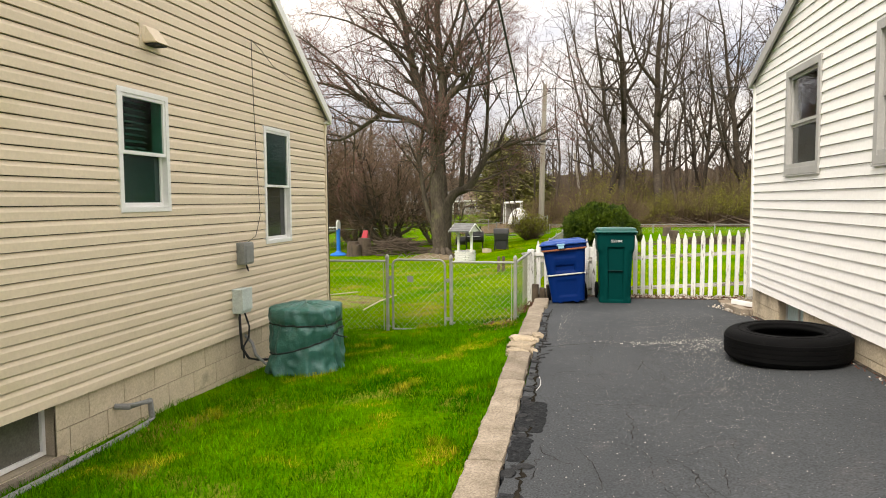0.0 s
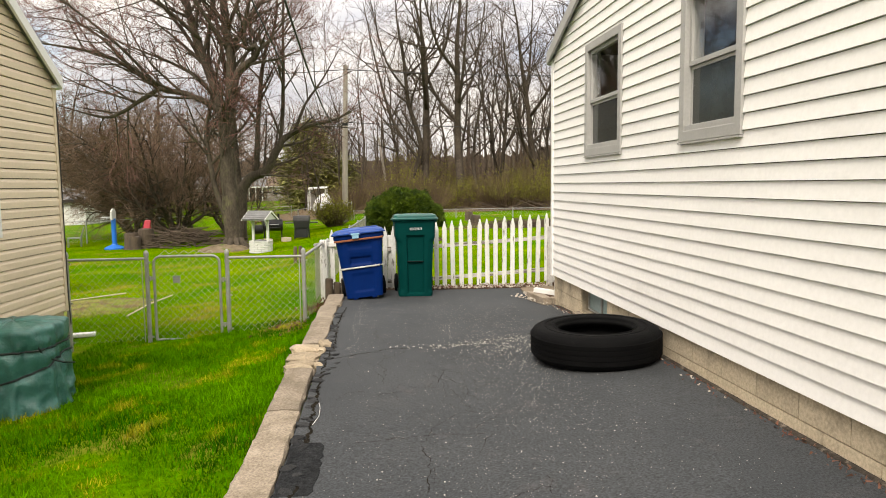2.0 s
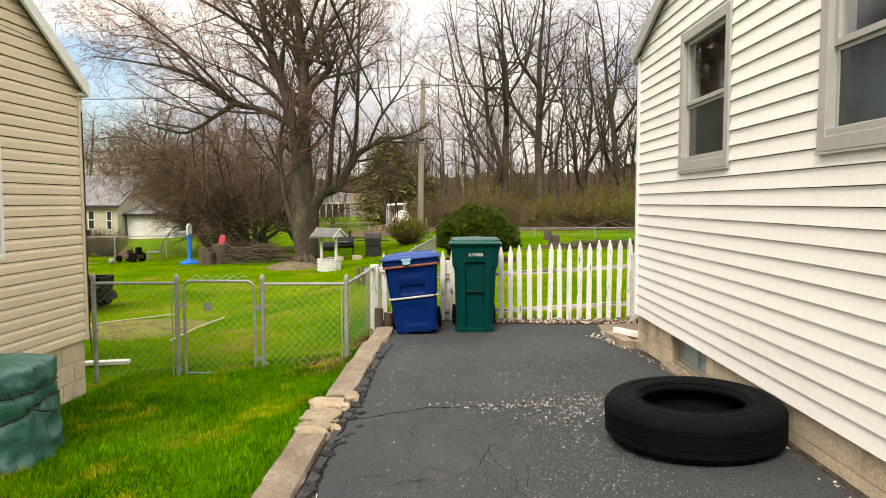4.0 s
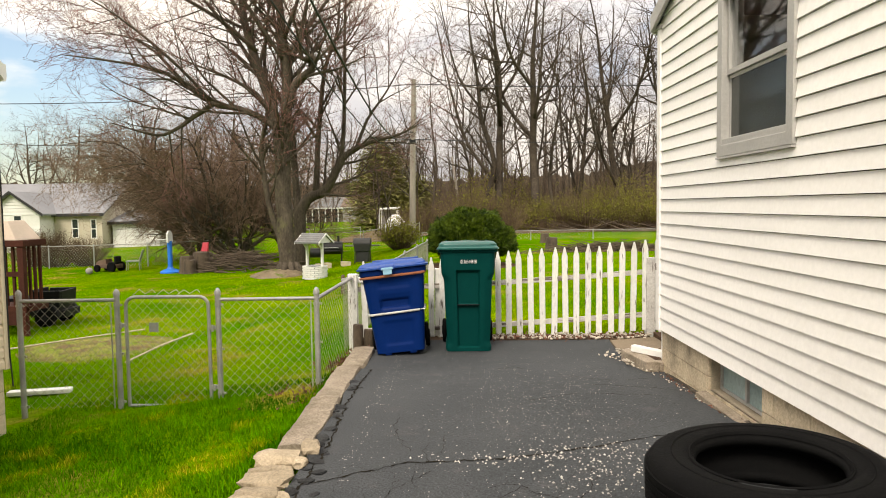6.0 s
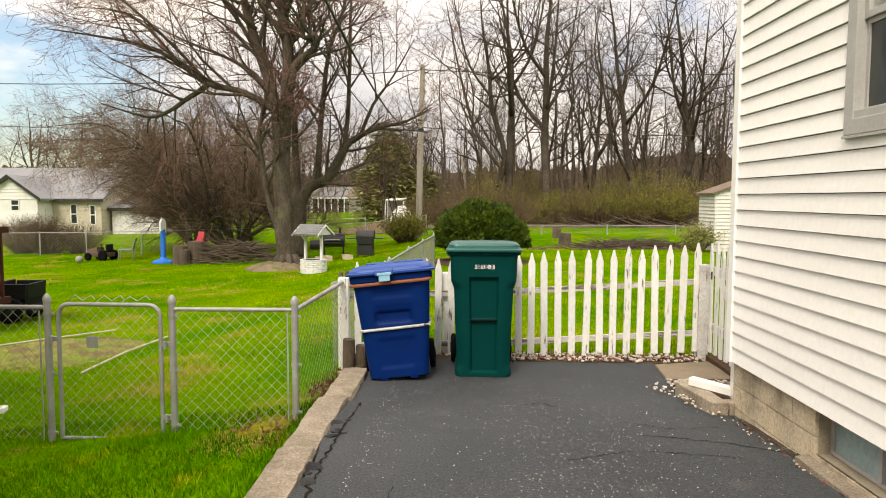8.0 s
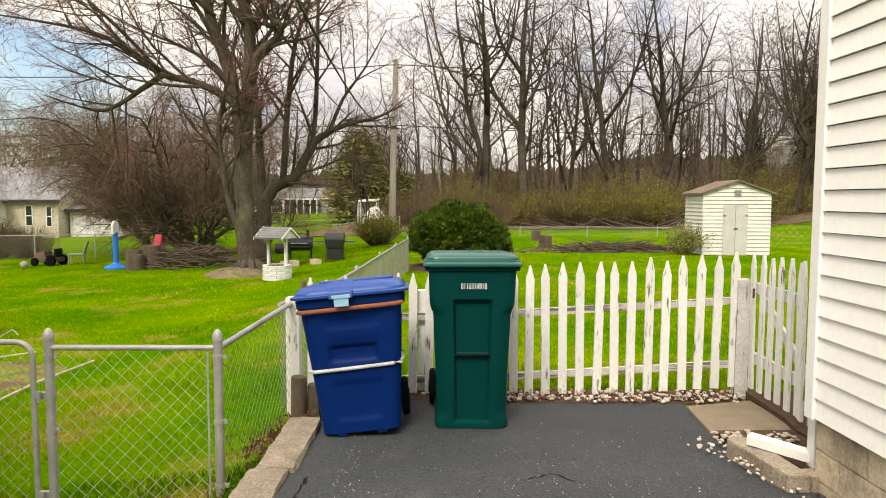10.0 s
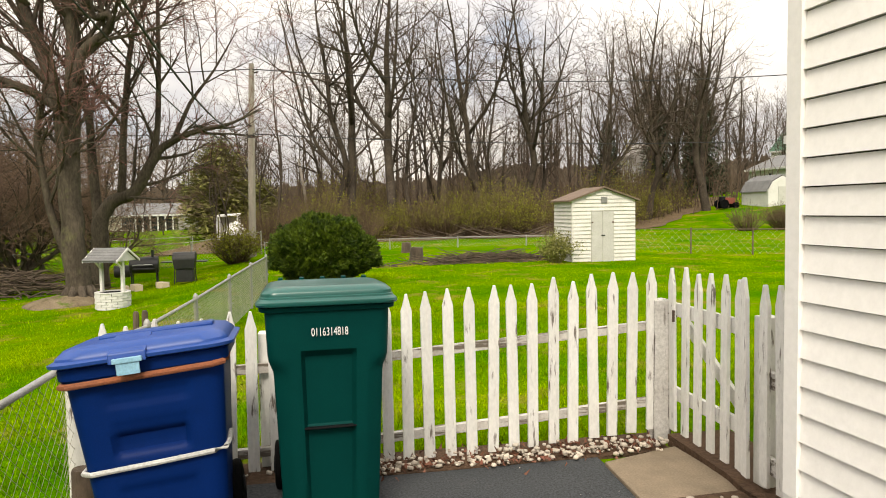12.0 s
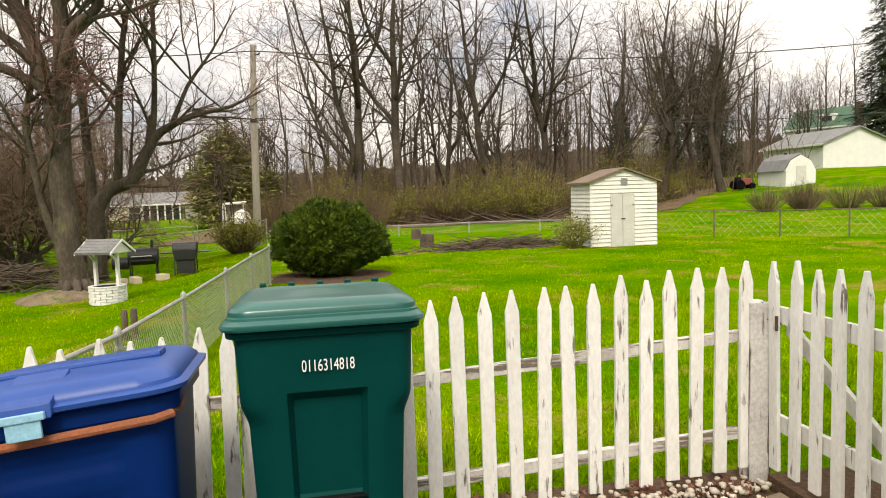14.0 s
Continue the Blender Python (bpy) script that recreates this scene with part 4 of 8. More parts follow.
ac = thing("air_conditioner_cover", (-2.37, 6.92, -0.34), "green tarp cover strapped round an air conditioner", "cover")
rings = []
NS = 120
for i in range(31):
    h = i / 30
    z = 0.70 * h
    ring = []
    for k in range(NS):
        a = 2 * math.pi * k / NS
        sq = 1.0 / max(abs(math.cos(a)), abs(math.sin(a))) ** 0.42
        r = 0.362 * sq * (1 - 0.02 * h)
        fold = 0.018 * math.sin(a * 9 + 3 * noise.noise((math.cos(a) * 2, math.sin(a) * 2, h * 2))) * (1 - 0.6 * h)
        crease = 0.022 - 0.055 * abs(noise.noise((math.cos(a) * 2.2, math.sin(a) * 2.2, h * 3.5 + a * 0.7))) - 0.03 * abs(noise.noise((math.cos(a) * 4.5 + h * 2, math.sin(a) * 4.5, h * 4)))
        pinch = -0.016 * (math.exp(-((h - low_strap(a)) / 0.04) ** 2) + math.exp(-((h - 0.78) / 0.035) ** 2))
        rr = r + fold + crease + pinch + 0.045 * ss(0.3, 0.0, h)
        ring.append((rr * math.cos(a), rr * math.sin(a), z + (0.02 * noise.noise((math.cos(a) * 4, math.sin(a) * 4, 9)) if h > 0.9 else 0) + ((0.05 * noise.noise((math.cos(a) * 2.5, math.sin(a) * 2.5, 4)) + 0.015) * ss(0.25, 0.0, h))))
    rings.append(ring)
for q, dz in ((0.96, 0.015), (0.8, 0.03), (0.5, 0.042), (0.2, 0.05), (0.03, 0.05)):
    rings.append([(x * q, y * q, z + dz + 0.012 * noise.noise((x * q * 9, y * q * 9, 2))) for x, y, z in rings[30]])
part("tarp", B().loft(rings), TARP, ac, smooth="all")
for level in (low_strap, lambda a: 0.78):
    loop = []
    for k in range(NS + 1):
        h = level(2 * math.pi * k / NS)
        x, y, z = rings[round(h * 30)][k % NS]
        loop.append((x * 1.014, y * 1.014, 0.70 * h))
    part("strap", B().tube(loop, 0.009, 5, caps=False), STRAP, ac, "dark strap", smooth=True)
part("drape_cord", B().tube([(0.30, -0.28, 0.62), (0.33, -0.20, 0.48), (0.40, -0.05, 0.40), (0.42, 0.1, 0.36)], 0.008, 5), STRAP, ac, smooth=True)

# ---- tyre ----
tyre_at = (2.343, 6.392)
tyre = thing("tyre", (tyre_at[0], tyre_at[1], drive(*tyre_at) - 0.012), "large worn black truck tyre lying on the asphalt", "tyre")
tyre.rotation_euler = (radians(0.5), radians(-1.5), 0)
TR, TH = 0.475, 0.26
prof = [(0.285, 0.03), (0.30, 0.012), (0.36, 0.0), (0.42, 0.008), (0.455, 0.03), (0.472, 0.06), (0.474, 0.10), (0.474, 0.17), (0.472, 0.21), (0.455, 0.24), (0.43, 0.256), (0.40, 0.266),
        (0.36, TH), (0.325, 0.262), (0.30, 0.25), (0.278, 0.235), (0.272, 0.215), (0.30, 0.19), (0.36, 0.16), (0.385, 0.135), (0.36, 0.10), (0.30, 0.07), (0.272, 0.05)]
prof = [(r * 1.068, z) for r, z in prof]
part("carcass", B().lathe(prof, 96, closed=True), RUBBER, tyre, smooth="all")
for zc in (0.075, 0.115, 0.155, 0.195):
    part("tread_rib", B().lathe([(0.498, zc - 0.017), (0.5105, zc - 0.014), (0.5105, zc + 0.014), (0.498, zc + 0.017)], 96, closed=True), RUBBER, tyre, smooth=True)
part("bead_ring", B().lathe([(0.385, TH - 0.004), (0.394, TH + 0.006), (0.403, TH - 0.004)], 96, closed=True), RUBBER, tyre, smooth=True)
part("bead_ring", B().lathe([(0.308, 0.250), (0.316, 0.262), (0.324, 0.256)], 96, closed=True), RUBBER, tyre, smooth=True)


# ---- picket fence ----
def picket_mesh(h, w=0.064, t=0.02, point=0.10):
    b = B()
    b.prism([(-w / 2, 0), (w / 2, 0), (w / 2, h - point), (w * 0.36, h - point * 0.7), (0.006, h), (-0.006, h), (-w * 0.36, h - point * 0.7), (-w / 2, h - point)], 1, -t / 2, t / 2)
    return b.mesh("picket", PICKET, bevel=0.0025)


PICKETS = [picket_mesh(1.0 + d) for d in (0.0, 0.012, -0.01)]
fence = thing("picket_fence", (1.4, 11.2, -0.06), "white picket fence with peeling paint", "fence")


def fence_top(x):
    return 0.935 + 0.062 * (x - 1.5)


rng = random.Random(11)
k = 0
x = 3.011
while x > -0.22:
    ob = part("picket", PICKETS[rng.randrange(3)], None, fence)
    ob.matrix_basis = pose(x - 1.4 + rng.uniform(-0.006, 0.006), -0.03, fence_top(x) - 1.0 + 0.06 + rng.uniform(-0.008, 0.008), rng.uniform(-1, 1), rng.uniform(-1.2, 1.2), rng.uniform(-3, 3))
    x -= 0.1262
for za in (0.535, 0.055):
    b = B()
    pts = [(-0.3, za - 0.06), (1.3, za + 0.0), (2.2, za + 0.055), (3.06, za + 0.112)]
    for (xa, z0), (xb, z1) in zip(pts, pts[1:]):
        b.hexa([(xa - 1.4, -0.018, z0), (xb - 1.4, -0.018, z1), (xb - 1.4, 0.022, z1), (xa - 1.4, 0.022, z0), (xa - 1.4, -0.018, z0 + 0.052), (xb - 1.4, -0.018, z1 + 0.052), (xb - 1.4, 0.022, z1 + 0.052), (xa - 1.4, 0.022, z0 + 0.052)])
    ob = part("rail", b, RAIL_WOOD, fence, "weathered rail with flaking white paint")
    ob.location.z = 0.072
part("gate_post", B().box(1.625, 1.735, -0.06, 0.05, -0.1, 0.905), POST_WOOD, fence, "grey weathered post", bevel=0.006)
part("corner_post", B().box(-1.72, -1.62, -0.12, -0.02, -0.25, 0.76), PICKET, fence, bevel=0.006)
part("mid_post", B().box(-0.75, -0.65, 0.03, 0.13, -0.25, 0.80), PICKET, fence, bevel=0.006)
part("top_board", B().box(-1.72, -1.3, -0.06, -0.03, 0.66, 0.72), PICKET, fence, bevel=0.004)

# gate of pickets, standing across from the fence's end to the white house
gate = thing("picket_gate", (3.14, 11.13, 0.0), "white wooden picket gate with diagonal brace", "gate")
GD = Vector((0.0, -1.0, 0))


def along(d, z, out=0.0):
    """A point d metres along the gate, at height z, pushed towards the house side by out."""
    return Vector((GD.x * d + out, GD.y * d, z))


def plank(d0, z0, d1, z1, h, t0, t1):
    b = B()
    p = []
    for z_up in (0, h):
        p += [along(d0, z0 + z_up, t0), along(d1, z1 + z_up, t0), along(d1, z1 + z_up, t1), along(d0, z0 + z_up, t1)]
    return b.hexa(p)


for i in range(6):
    d = 0.04 + 0.136 * i
    ob = part("picket", PICKETS[i % 3], None, gate)
    ob.matrix_basis = Matrix.Translation(along(d, 0.045 + 0.005 * (i % 2), -0.02)) @ pose(0, 0, 0, 0, rng.uniform(-1, 1), 88)
part("rail", plank(0.0, 0.75, 0.72, 0.75, 0.08, -0.005, 0.02), PICKET, gate)
part("rail", plank(0.0, 0.23, 0.72, 0.23, 0.08, -0.005, 0.02), PICKET, gate)
part("brace", plank(0.06, 0.70, 0.70, 0.29, 0.085, 0.02, 0.04), PICKET, gate)
part("latch", B().tube([(-0.03, 0.05, 0.76), (-0.02, -0.02, 0.765), (-0.005, -0.06, 0.75)], 0.006, 6).tube([(-0.03, -0.06, 0.72), (-0.03, -0.06, 0.79)], 0.008, 6), BROWN_STEEL, gate, "dark steel latch", smooth=True)

stub = thing("side_fence", (3.12, 10.35, 0.03), "short white picket panel beside the white house", "fence")
for i, (dx, dy, a) in enumerate(((0.0, 0.04, 84), (-0.015, -0.01, 80), (0.0, -0.14, 88), (0.0, -0.27, 88))):
    ob = part("picket", PICKETS[i % 3], None, stub)
    ob.matrix_basis = pose(dx, dy, 0.015, 0, rng.uniform(-1.5, 1.5), a)
part("post", B().box(0.02, 0.11, -0.11, -0.02, -0.1, 0.84), PICKET, stub, bevel=0.006)
part("rail", B().box(0.012, 0.045, -0.42, -0.10, 0.50, 0.58), RAIL_WOOD, stub)
part("rail", B().box(0.012, 0.045, -0.42, -0.10, 0.08, 0.16), RAIL_WOOD, stub)

# ---- chain-link fences ----
def links(b, p, q, z0, z1, pitch=0.088, r=0.0015):
    """Woven wire between two posts: slanting wires both ways. z0 and z1 are functions of the fraction along."""
    p, q = Vector(p), Vector(q)
    L = (q - p).length
    h = z1(0.5) - z0(0.5)
    n = int((L + h) / pitch) + 1
    for i in range(n):
        for sgn in (1, -1):
            a = i * pitch
            lo, hi = a - h, a
            t0, t1 = max(0, lo), min(L, hi)
            if t1 - t0 < 0.01:
                continue
            pa, pb = p + (q - p) * (t0 / L), p + (q - p) * (t1 / L)
            fa, fb = (a - t0) / h, (a - t1) / h
            if sgn < 0:
                fa, fb = 1 - fa, 1 - fb
            za = z0(t0 / L) + (z1(t0 / L) - z0(t0 / L)) * fa
            zb = z0(t1 / L) + (z1(t1 / L) - z0(t1 / L)) * fb
            off = 0.0025 * sgn
            b.tube([(pa.x, pa.y + off, za), (pb.x, pb.y + off, zb)], r, 3, caps=False)
    return b


def post(parent, x, y, zb, zt, r=0.0255, cap=True):
    ob = part("post", B().tube([(x, y, zb), (x, y, zt)], r, 14), GALV, parent, smooth=True, at_world=True)
    if cap:
        part("post_cap", B().lathe([(r + 0.004, -0.03), (r + 0.004, 0.0), (r * 0.8, 0.02), (r * 0.35, 0.034), (0.004, 0.036)], 14, (x, y, zt)), GALV, ob, smooth=True, at_world=True)
    for zc in (zt - 0.12, (zt + zb) / 2 + 0.05, zb + 0.22):
        part("band", B().tube([(x, y, zc - 0.011), (x, y, zc + 0.011)], r + 0.005, 14).box(x - 0.004, x + 0.05, y - 0.006, y + 0.006, zc - 0.010, zc + 0.010), GALV, ob, at_world=True)
    return ob


GPY = 9.815
clf = thing("chain_link_fence", (-1.8, GPY, -0.42), "low galvanised chain-link fence across the lawn", "fence")
GPX = (-3.27, -2.31, -1.332, -0.388)
for x, zb in zip(GPX, (-0.55, -0.5, -0.42, -0.3)):
    post(clf, x, GPY, zb - 0.1, 0.675)
for xa, xb, z0a, z0b in ((GPX[0], GPX[1], -0.47, -0.44), (GPX[2], GPX[3], -0.38, -0.30)):
    part("top_rail", B().tube([(xa, GPY, 0.60), (xb, GPY, 0.605)], 0.0165, 10), GALV, clf, smooth=True, at_world=True)
    part("chain_mesh", links(B(), (xa + 0.03, GPY - 0.022, 0), (xb - 0.03, GPY - 0.022, 0), lambda f, a=z0a, c=z0b: a + (c - a) * f + 0.02, lambda f: 0.60), WIRE, clf, at_world=True)["kind"] = "stuff"
    part("tension_bar", B().box(xb - 0.055, xb - 0.045, GPY - 0.026, GPY - 0.02, z0b, 0.58), GALV, clf, at_world=True)

cgate = thing("chain_link_gate", (-1.82, GPY, -0.40), "galvanised chain-link gate with rounded top corners", "gate")
ga, gz, gt = (-2.225, -1.425), -0.42, 0.63
arc = []
for c, s0 in ((ga[0], -1), (ga[1], 1)):
    cx = c - s0 * 0.09
    pts = [(cx + s0 * 0.09 * math.cos(t), GPY, gt - 0.09 + 0.09 * math.sin(t)) for t in [math.pi / 2 * i / 6 for i in range(7)]]
    arc += list(pts) if s0 < 0 else list(reversed(pts))
part("gate_frame", B().tube([(ga[0], GPY, gz), *arc, (ga[1], GPY, gz)], 0.0165, 10).tube([(ga[0] - 0.005, GPY, gz), (ga[1] + 0.005, GPY, gz)], 0.0165, 10), GALV, cgate, smooth=True, at_world=True)
part("chain_mesh", links(B(), (ga[0] + 0.03, GPY - 0.021, 0), (ga[1] - 0.03, GPY - 0.021, 0), lambda f: gz + 0.01, lambda f: gt - 0.01), WIRE, cgate, at_world=True)["kind"] = "stuff"
part("sign_plate", B().box(-1.99, -1.90, GPY - 0.034, GPY - 0.029, 0.30, 0.39), CONDUIT, cgate, "small grey metal plate", bevel=0.002, at_world=True)
for xx, zc in ((ga[0] - 0.04, 0.36), (ga[1] + 0.045, -0.24), (ga[1] + 0.045, 0.33)):
    part("hinge", B().box(xx - 0.05, xx + 0.04, GPY - 0.014, GPY + 0.014, zc - 0.018, zc + 0.018).tube([(xx, GPY - 0.03, zc - 0.03), (xx, GPY - 0.03, zc + 0.03)], 0.012, 8), GALV, cgate, at_world=True)
for xx in (-2.05, -1.82, -1.62):
    part("bent_wire", B().tube([(xx - 0.10, GPY, 0.65), (xx - 0.03, GPY - 0.01, 0.70 - 0.02 * (xx + 1.8)), (xx + 0.02, GPY, 0.66), (xx + 0.09, GPY, 0.70), (xx + 0.12, GPY, 0.67)], 0.004, 5), WIRE, cgate, smooth=True, at_world=True)

# side run: kerb line to the picket corner, then on past the bush to the pole
srun = thing("chain_link_fence", (-0.3, 10.4, -0.2), "short chain-link run along the kerb to the white post", "fence")
part("top_rail", B().tube([(-0.388, GPY, 0.60), (-0.28, 11.1, 0.66)], 0.019, 10), GALV, srun, smooth=True, at_world=True)
part("chain_mesh", links(B(), (-0.37, GPY + 0.03, 0), (-0.285, 11.08, 0), lambda f: -0.27 + 0.1 * f, lambda f: 0.60 + 0.06 * f, pitch=0.085), WIRE, srun, at_world=True)["kind"] = "stuff"

lrun = thing("chain_link_fence", (-0.5, 22, -0.3), "long rusty-toned chain-link fence between the yards", "fence")
lp = [(-0.42, 11.3), (-0.41, 13.2), (-0.37, 15.2), (-0.31, 17.6), (-0.24, 20.0), (-0.15, 22.4)]


def rail_z(y):
    return 0.62 - 0.14 * ss(11, 14, y)


for x, y in lp[1:]:
    post(lrun, x, y, terrain(x, y) - 0.1, rail_z(y) + 0.03, r=0.024)
for (xa, ya), (xb, yb) in zip(lp, lp[1:]):
    za, zb = terrain(xa, ya), terrain(xb, yb)
    ra, rb = rail_z(ya), rail_z(yb)
    part("top_rail", B().tube([(xa, ya, ra), (xb, yb, rb)], 0.017, 8), GALV, lrun, smooth=True, at_world=True)
    part("chain_mesh", links(B(), (xa, ya, 0), (xb, yb, 0), lambda f: za + (zb - za) * f + 0.03, lambda f: ra + (rb - ra) * f, pitch=0.06, r=0.0022), WIRE, lrun, at_world=True)["kind"] = "stuff"


def far_fence(line, label, h=0.95, pitch=0.15, r=0.002, rail=0.017, metal=None):
    metal = metal or GALV
    f = thing("chain_link_fence", (*line[0], terrain(*line[0])), label, "fence")
    for x, y in line:
        part("post", B().tube([(x, y, terrain(x, y) - 0.1), (x, y, terrain(x, y) + h + 0.05)], 0.026, 6), metal, f, at_world=True)
    for (xa, ya), (xb, yb) in zip(line, line[1:]):
        za, zb = terrain(xa, ya), terrain(xb, yb)
        part("top_rail", B().tube([(xa, ya, za + h), (xb, yb, zb + h)], rail, 5), metal, f, at_world=True)
        part("chain_mesh", links(B(), (xa, ya, 0), (xb, yb, 0), lambda f: za + (zb - za) * f + 0.03, lambda f: za + (zb - za) * f + h, pitch, r), WIRE, f, at_world=True)["kind"] = "stuff"
    return f


far_fence([(-1.4, 38.0), (1.2, 37.6), (4.0, 37.2), (7.0, 37.0), (10.0, 36.5), (12.4, 34.2)], "grey chain-link fence before the woods", h=0.45)
far_fence([(11.9, 31.0), (13.6, 29.0), (15.0, 27.6), (16.6, 26.6), (19.0, 26.0), (22, 25.6)], "rusty chain-link fence beside the white shed", h=0.85, pitch=0.25, metal=RUSTY_PIPE)
far_fence([(-30, 34.0), (-25, 33.4), (-20, 32.6), (-17, 32.0), (-14.8, 31.6), (-12.4, 31.4), (-9.6, 32.2), (-6.8, 33.4), (-4.0, 35.5), (-1.5, 37.6)], "chain-link fence across the back of the yard")
far_fence([(-24, 52), (-20, 51), (-15, 50.5), (-10, 50), (-6.4, 49.5)], "pale wire fence across the far lawn", h=0.8, pitch=0.3)


# ---- wheeled bins ----
def rrect(w, d, r, z, n=7, cx=0.0, cy=0.0, front_pts=25):
    """A rounded rectangle, front edge first (towards -y), finely divided along the front."""
    pts = []
    for i in range(front_pts):
        pts.append((-(w / 2 - r) + (w - 2 * r) * i / (front_pts - 1), -d / 2))
    for sx, sy, a0 in ((1, -1, -90), (1, 1, 0), (-1, 1, 90), (-1, -1, 180)):
        for i in range(1, n):
            a = radians(a0 + 90 * i / n)
            pts.append((sx * (w / 2 - r) + r * math.cos(a), sy * (d / 2 - r) + r * math.sin(a)))
        if (sx, sy) == (1, -1):
            pts += [(w / 2, -(d / 2 - r) + (d - 2 * r) * i / 7) for i in range(8)]
        elif (sx, sy) == (-1, 1):
            pts += [(-w / 2, (d / 2 - r) - (d - 2 * r) * i / 7) for i in range(8)]
    return [(x + cx, y + cy, z) for x, y in pts]


def step(a, b, v):
    return ss(a, b, v)


def bin_wheels(thing_ob, w, y):
    for sx in (-1, 1):
        b = B()
        ring = lambda x, r: [(x, y + r * math.cos(2 * math.pi * i / 28), 0.125 + r * math.sin(2 * math.pi * i / 28)) for i in range(28)]
        x0, x1 = sorted((sx * w, sx * (w + 0.05)))
        b.loft([ring(x0, 0.10), ring(x0 + 0.006, 0.122), ring((x0 + x1) / 2, 0.127), ring(x1 - 0.006, 0.122), ring(x1, 0.10)])
        wh = part("wheel", b, RUBBER, thing_ob, smooth=True)
        xo = sx * (w + 0.05)
        part("hub", B().loft([ring(min(xo, xo + sx * 0.006), 0.045), ring(max(xo, xo + sx * 0.006), 0.045)]), BLACK, wh)
    part("axle", B().tube([(-w, y, 0.125), (w, y, 0.125)], 0.012, 8), PALE_BAR, thing_ob)


green = thing("wheeled_bin", (1.03, 10.62, drive(1.05, 10.5) + 0.003), "dark green plastic wheeled bin with closed lid", "bin", group="bins by the fence", rz=2)
green.scale = (0.95, 1, 1.003)
rings = []
H = 1.033
for i in range(64):
    h = i / 63
    z = H * h
    w = 0.50 + 0.085 * h
    d = 0.50 + 0.20 * h
    ring = []
    for x, y, zz in rrect(w, d, 0.06, z, cy=0.045 * h):
        front = step(-d / 2 + 0.05, -d / 2 + 0.01, y - 0.045 * h)
        u = x / (w / 2)
        # sunk panel in the front
        panel = step(0.455, 0.43, abs(u)) * step(0.03, 0.045, h) * step(0.805, 0.785, h)
        if abs(h - 0.463) < 0.008:
            panel *= 0.55
        # narrowed flanks under the shoulders
        flank = step(0.78, 0.70, h) * step(0.02, 0.10, h)
        x -= math.copysign(0.022 * flank * step(0.55, 0.85, abs(u)), x)
        y += 0.034 * panel * front + 0.016 * flank * front * step(0.62, 0.9, abs(u))
        if h < 0.05:
            x *= 1 - 0.03 * (0.05 - h) / 0.05
        ring.append((x, y, z))
    rings.append(ring)
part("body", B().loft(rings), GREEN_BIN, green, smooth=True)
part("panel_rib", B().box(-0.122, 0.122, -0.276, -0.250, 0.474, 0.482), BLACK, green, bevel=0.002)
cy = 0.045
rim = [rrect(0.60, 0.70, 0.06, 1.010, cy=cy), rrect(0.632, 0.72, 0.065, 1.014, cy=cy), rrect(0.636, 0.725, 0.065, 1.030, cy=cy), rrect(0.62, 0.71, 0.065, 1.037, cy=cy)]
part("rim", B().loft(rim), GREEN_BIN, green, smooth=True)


def lid_ring(w, d, r, z):
    """One level of the lid, which falls a little to the back."""
    return [(x, y, q - 0.045 * (y + d / 2 - cy)) for x, y, q in rrect(w, d, r, z, cy=cy - 0.04)]


lid = [lid_ring(0.62, 0.660, 0.06, 1.036), lid_ring(0.655, 0.693, 0.07, 1.040), lid_ring(0.662, 0.699, 0.07, 1.048), lid_ring(0.658, 0.696, 0.07, 1.058), lid_ring(0.636, 0.671, 0.07, 1.068), lid_ring(0.626, 0.662, 0.07, 1.070),
       lid_ring(0.624, 0.660, 0.07, 1.077), lid_ring(0.614, 0.651, 0.07, 1.080), lid_ring(0.612, 0.649, 0.07, 1.094), lid_ring(0.600, 0.636, 0.07, 1.102), lid_ring(0.56, 0.586, 0.075, 1.116), lid_ring(0.50, 0.521, 0.08, 1.121),
       lid_ring(0.46, 0.484, 0.08, 1.114), lid_ring(0.28, 0.298, 0.08, 1.117), lid_ring(0.05, 0.056, 0.02, 1.118)]
lid_ob = part("lid", B().loft(lid), GREEN_LID_SHEEN, green, "green lid coloured paler for its sky sheen", smooth=True)
for i in range(5):
    part("hinge_lug", B().box(-0.24 + 0.115 * i, -0.215 + 0.115 * i, 0.305, 0.36, 1.05, 1.105), GREEN_BIN, lid_ob, bevel=0.004)
part("handle_bar", B().tube([(-0.27, 0.42, 1.06), (0.27, 0.42, 1.06)], 0.016, 10), GREEN_BIN, green, smooth=True)
bin_wheels(green, 0.235, 0.30)
txt = bpy.data.curves.new("serial", "FONT")
txt.body, txt.size, txt.align_x, txt.extrude = "0116314818", 0.052, "CENTER", 0.0006
txt_ob = bpy.data.objects.new("serial", txt)
scene.collection.objects.link(txt_ob)
dg = bpy.context.evaluated_depsgraph_get()
txt_me = bpy.data.meshes.new_from_object(txt_ob.evaluated_get(dg))
bpy.data.objects.remove(txt_ob)
txt_me.materials.clear()
txt_me.materials.append(NUMBER_WHITE)
num = part("serial_number", txt_me, None, green, "white printed serial number")
num.matrix_basis = pose(0.006, -0.3076, 0.902, 87.2, 0, 0) @ Matrix.Diagonal((0.66, 1.0, 1, 1))

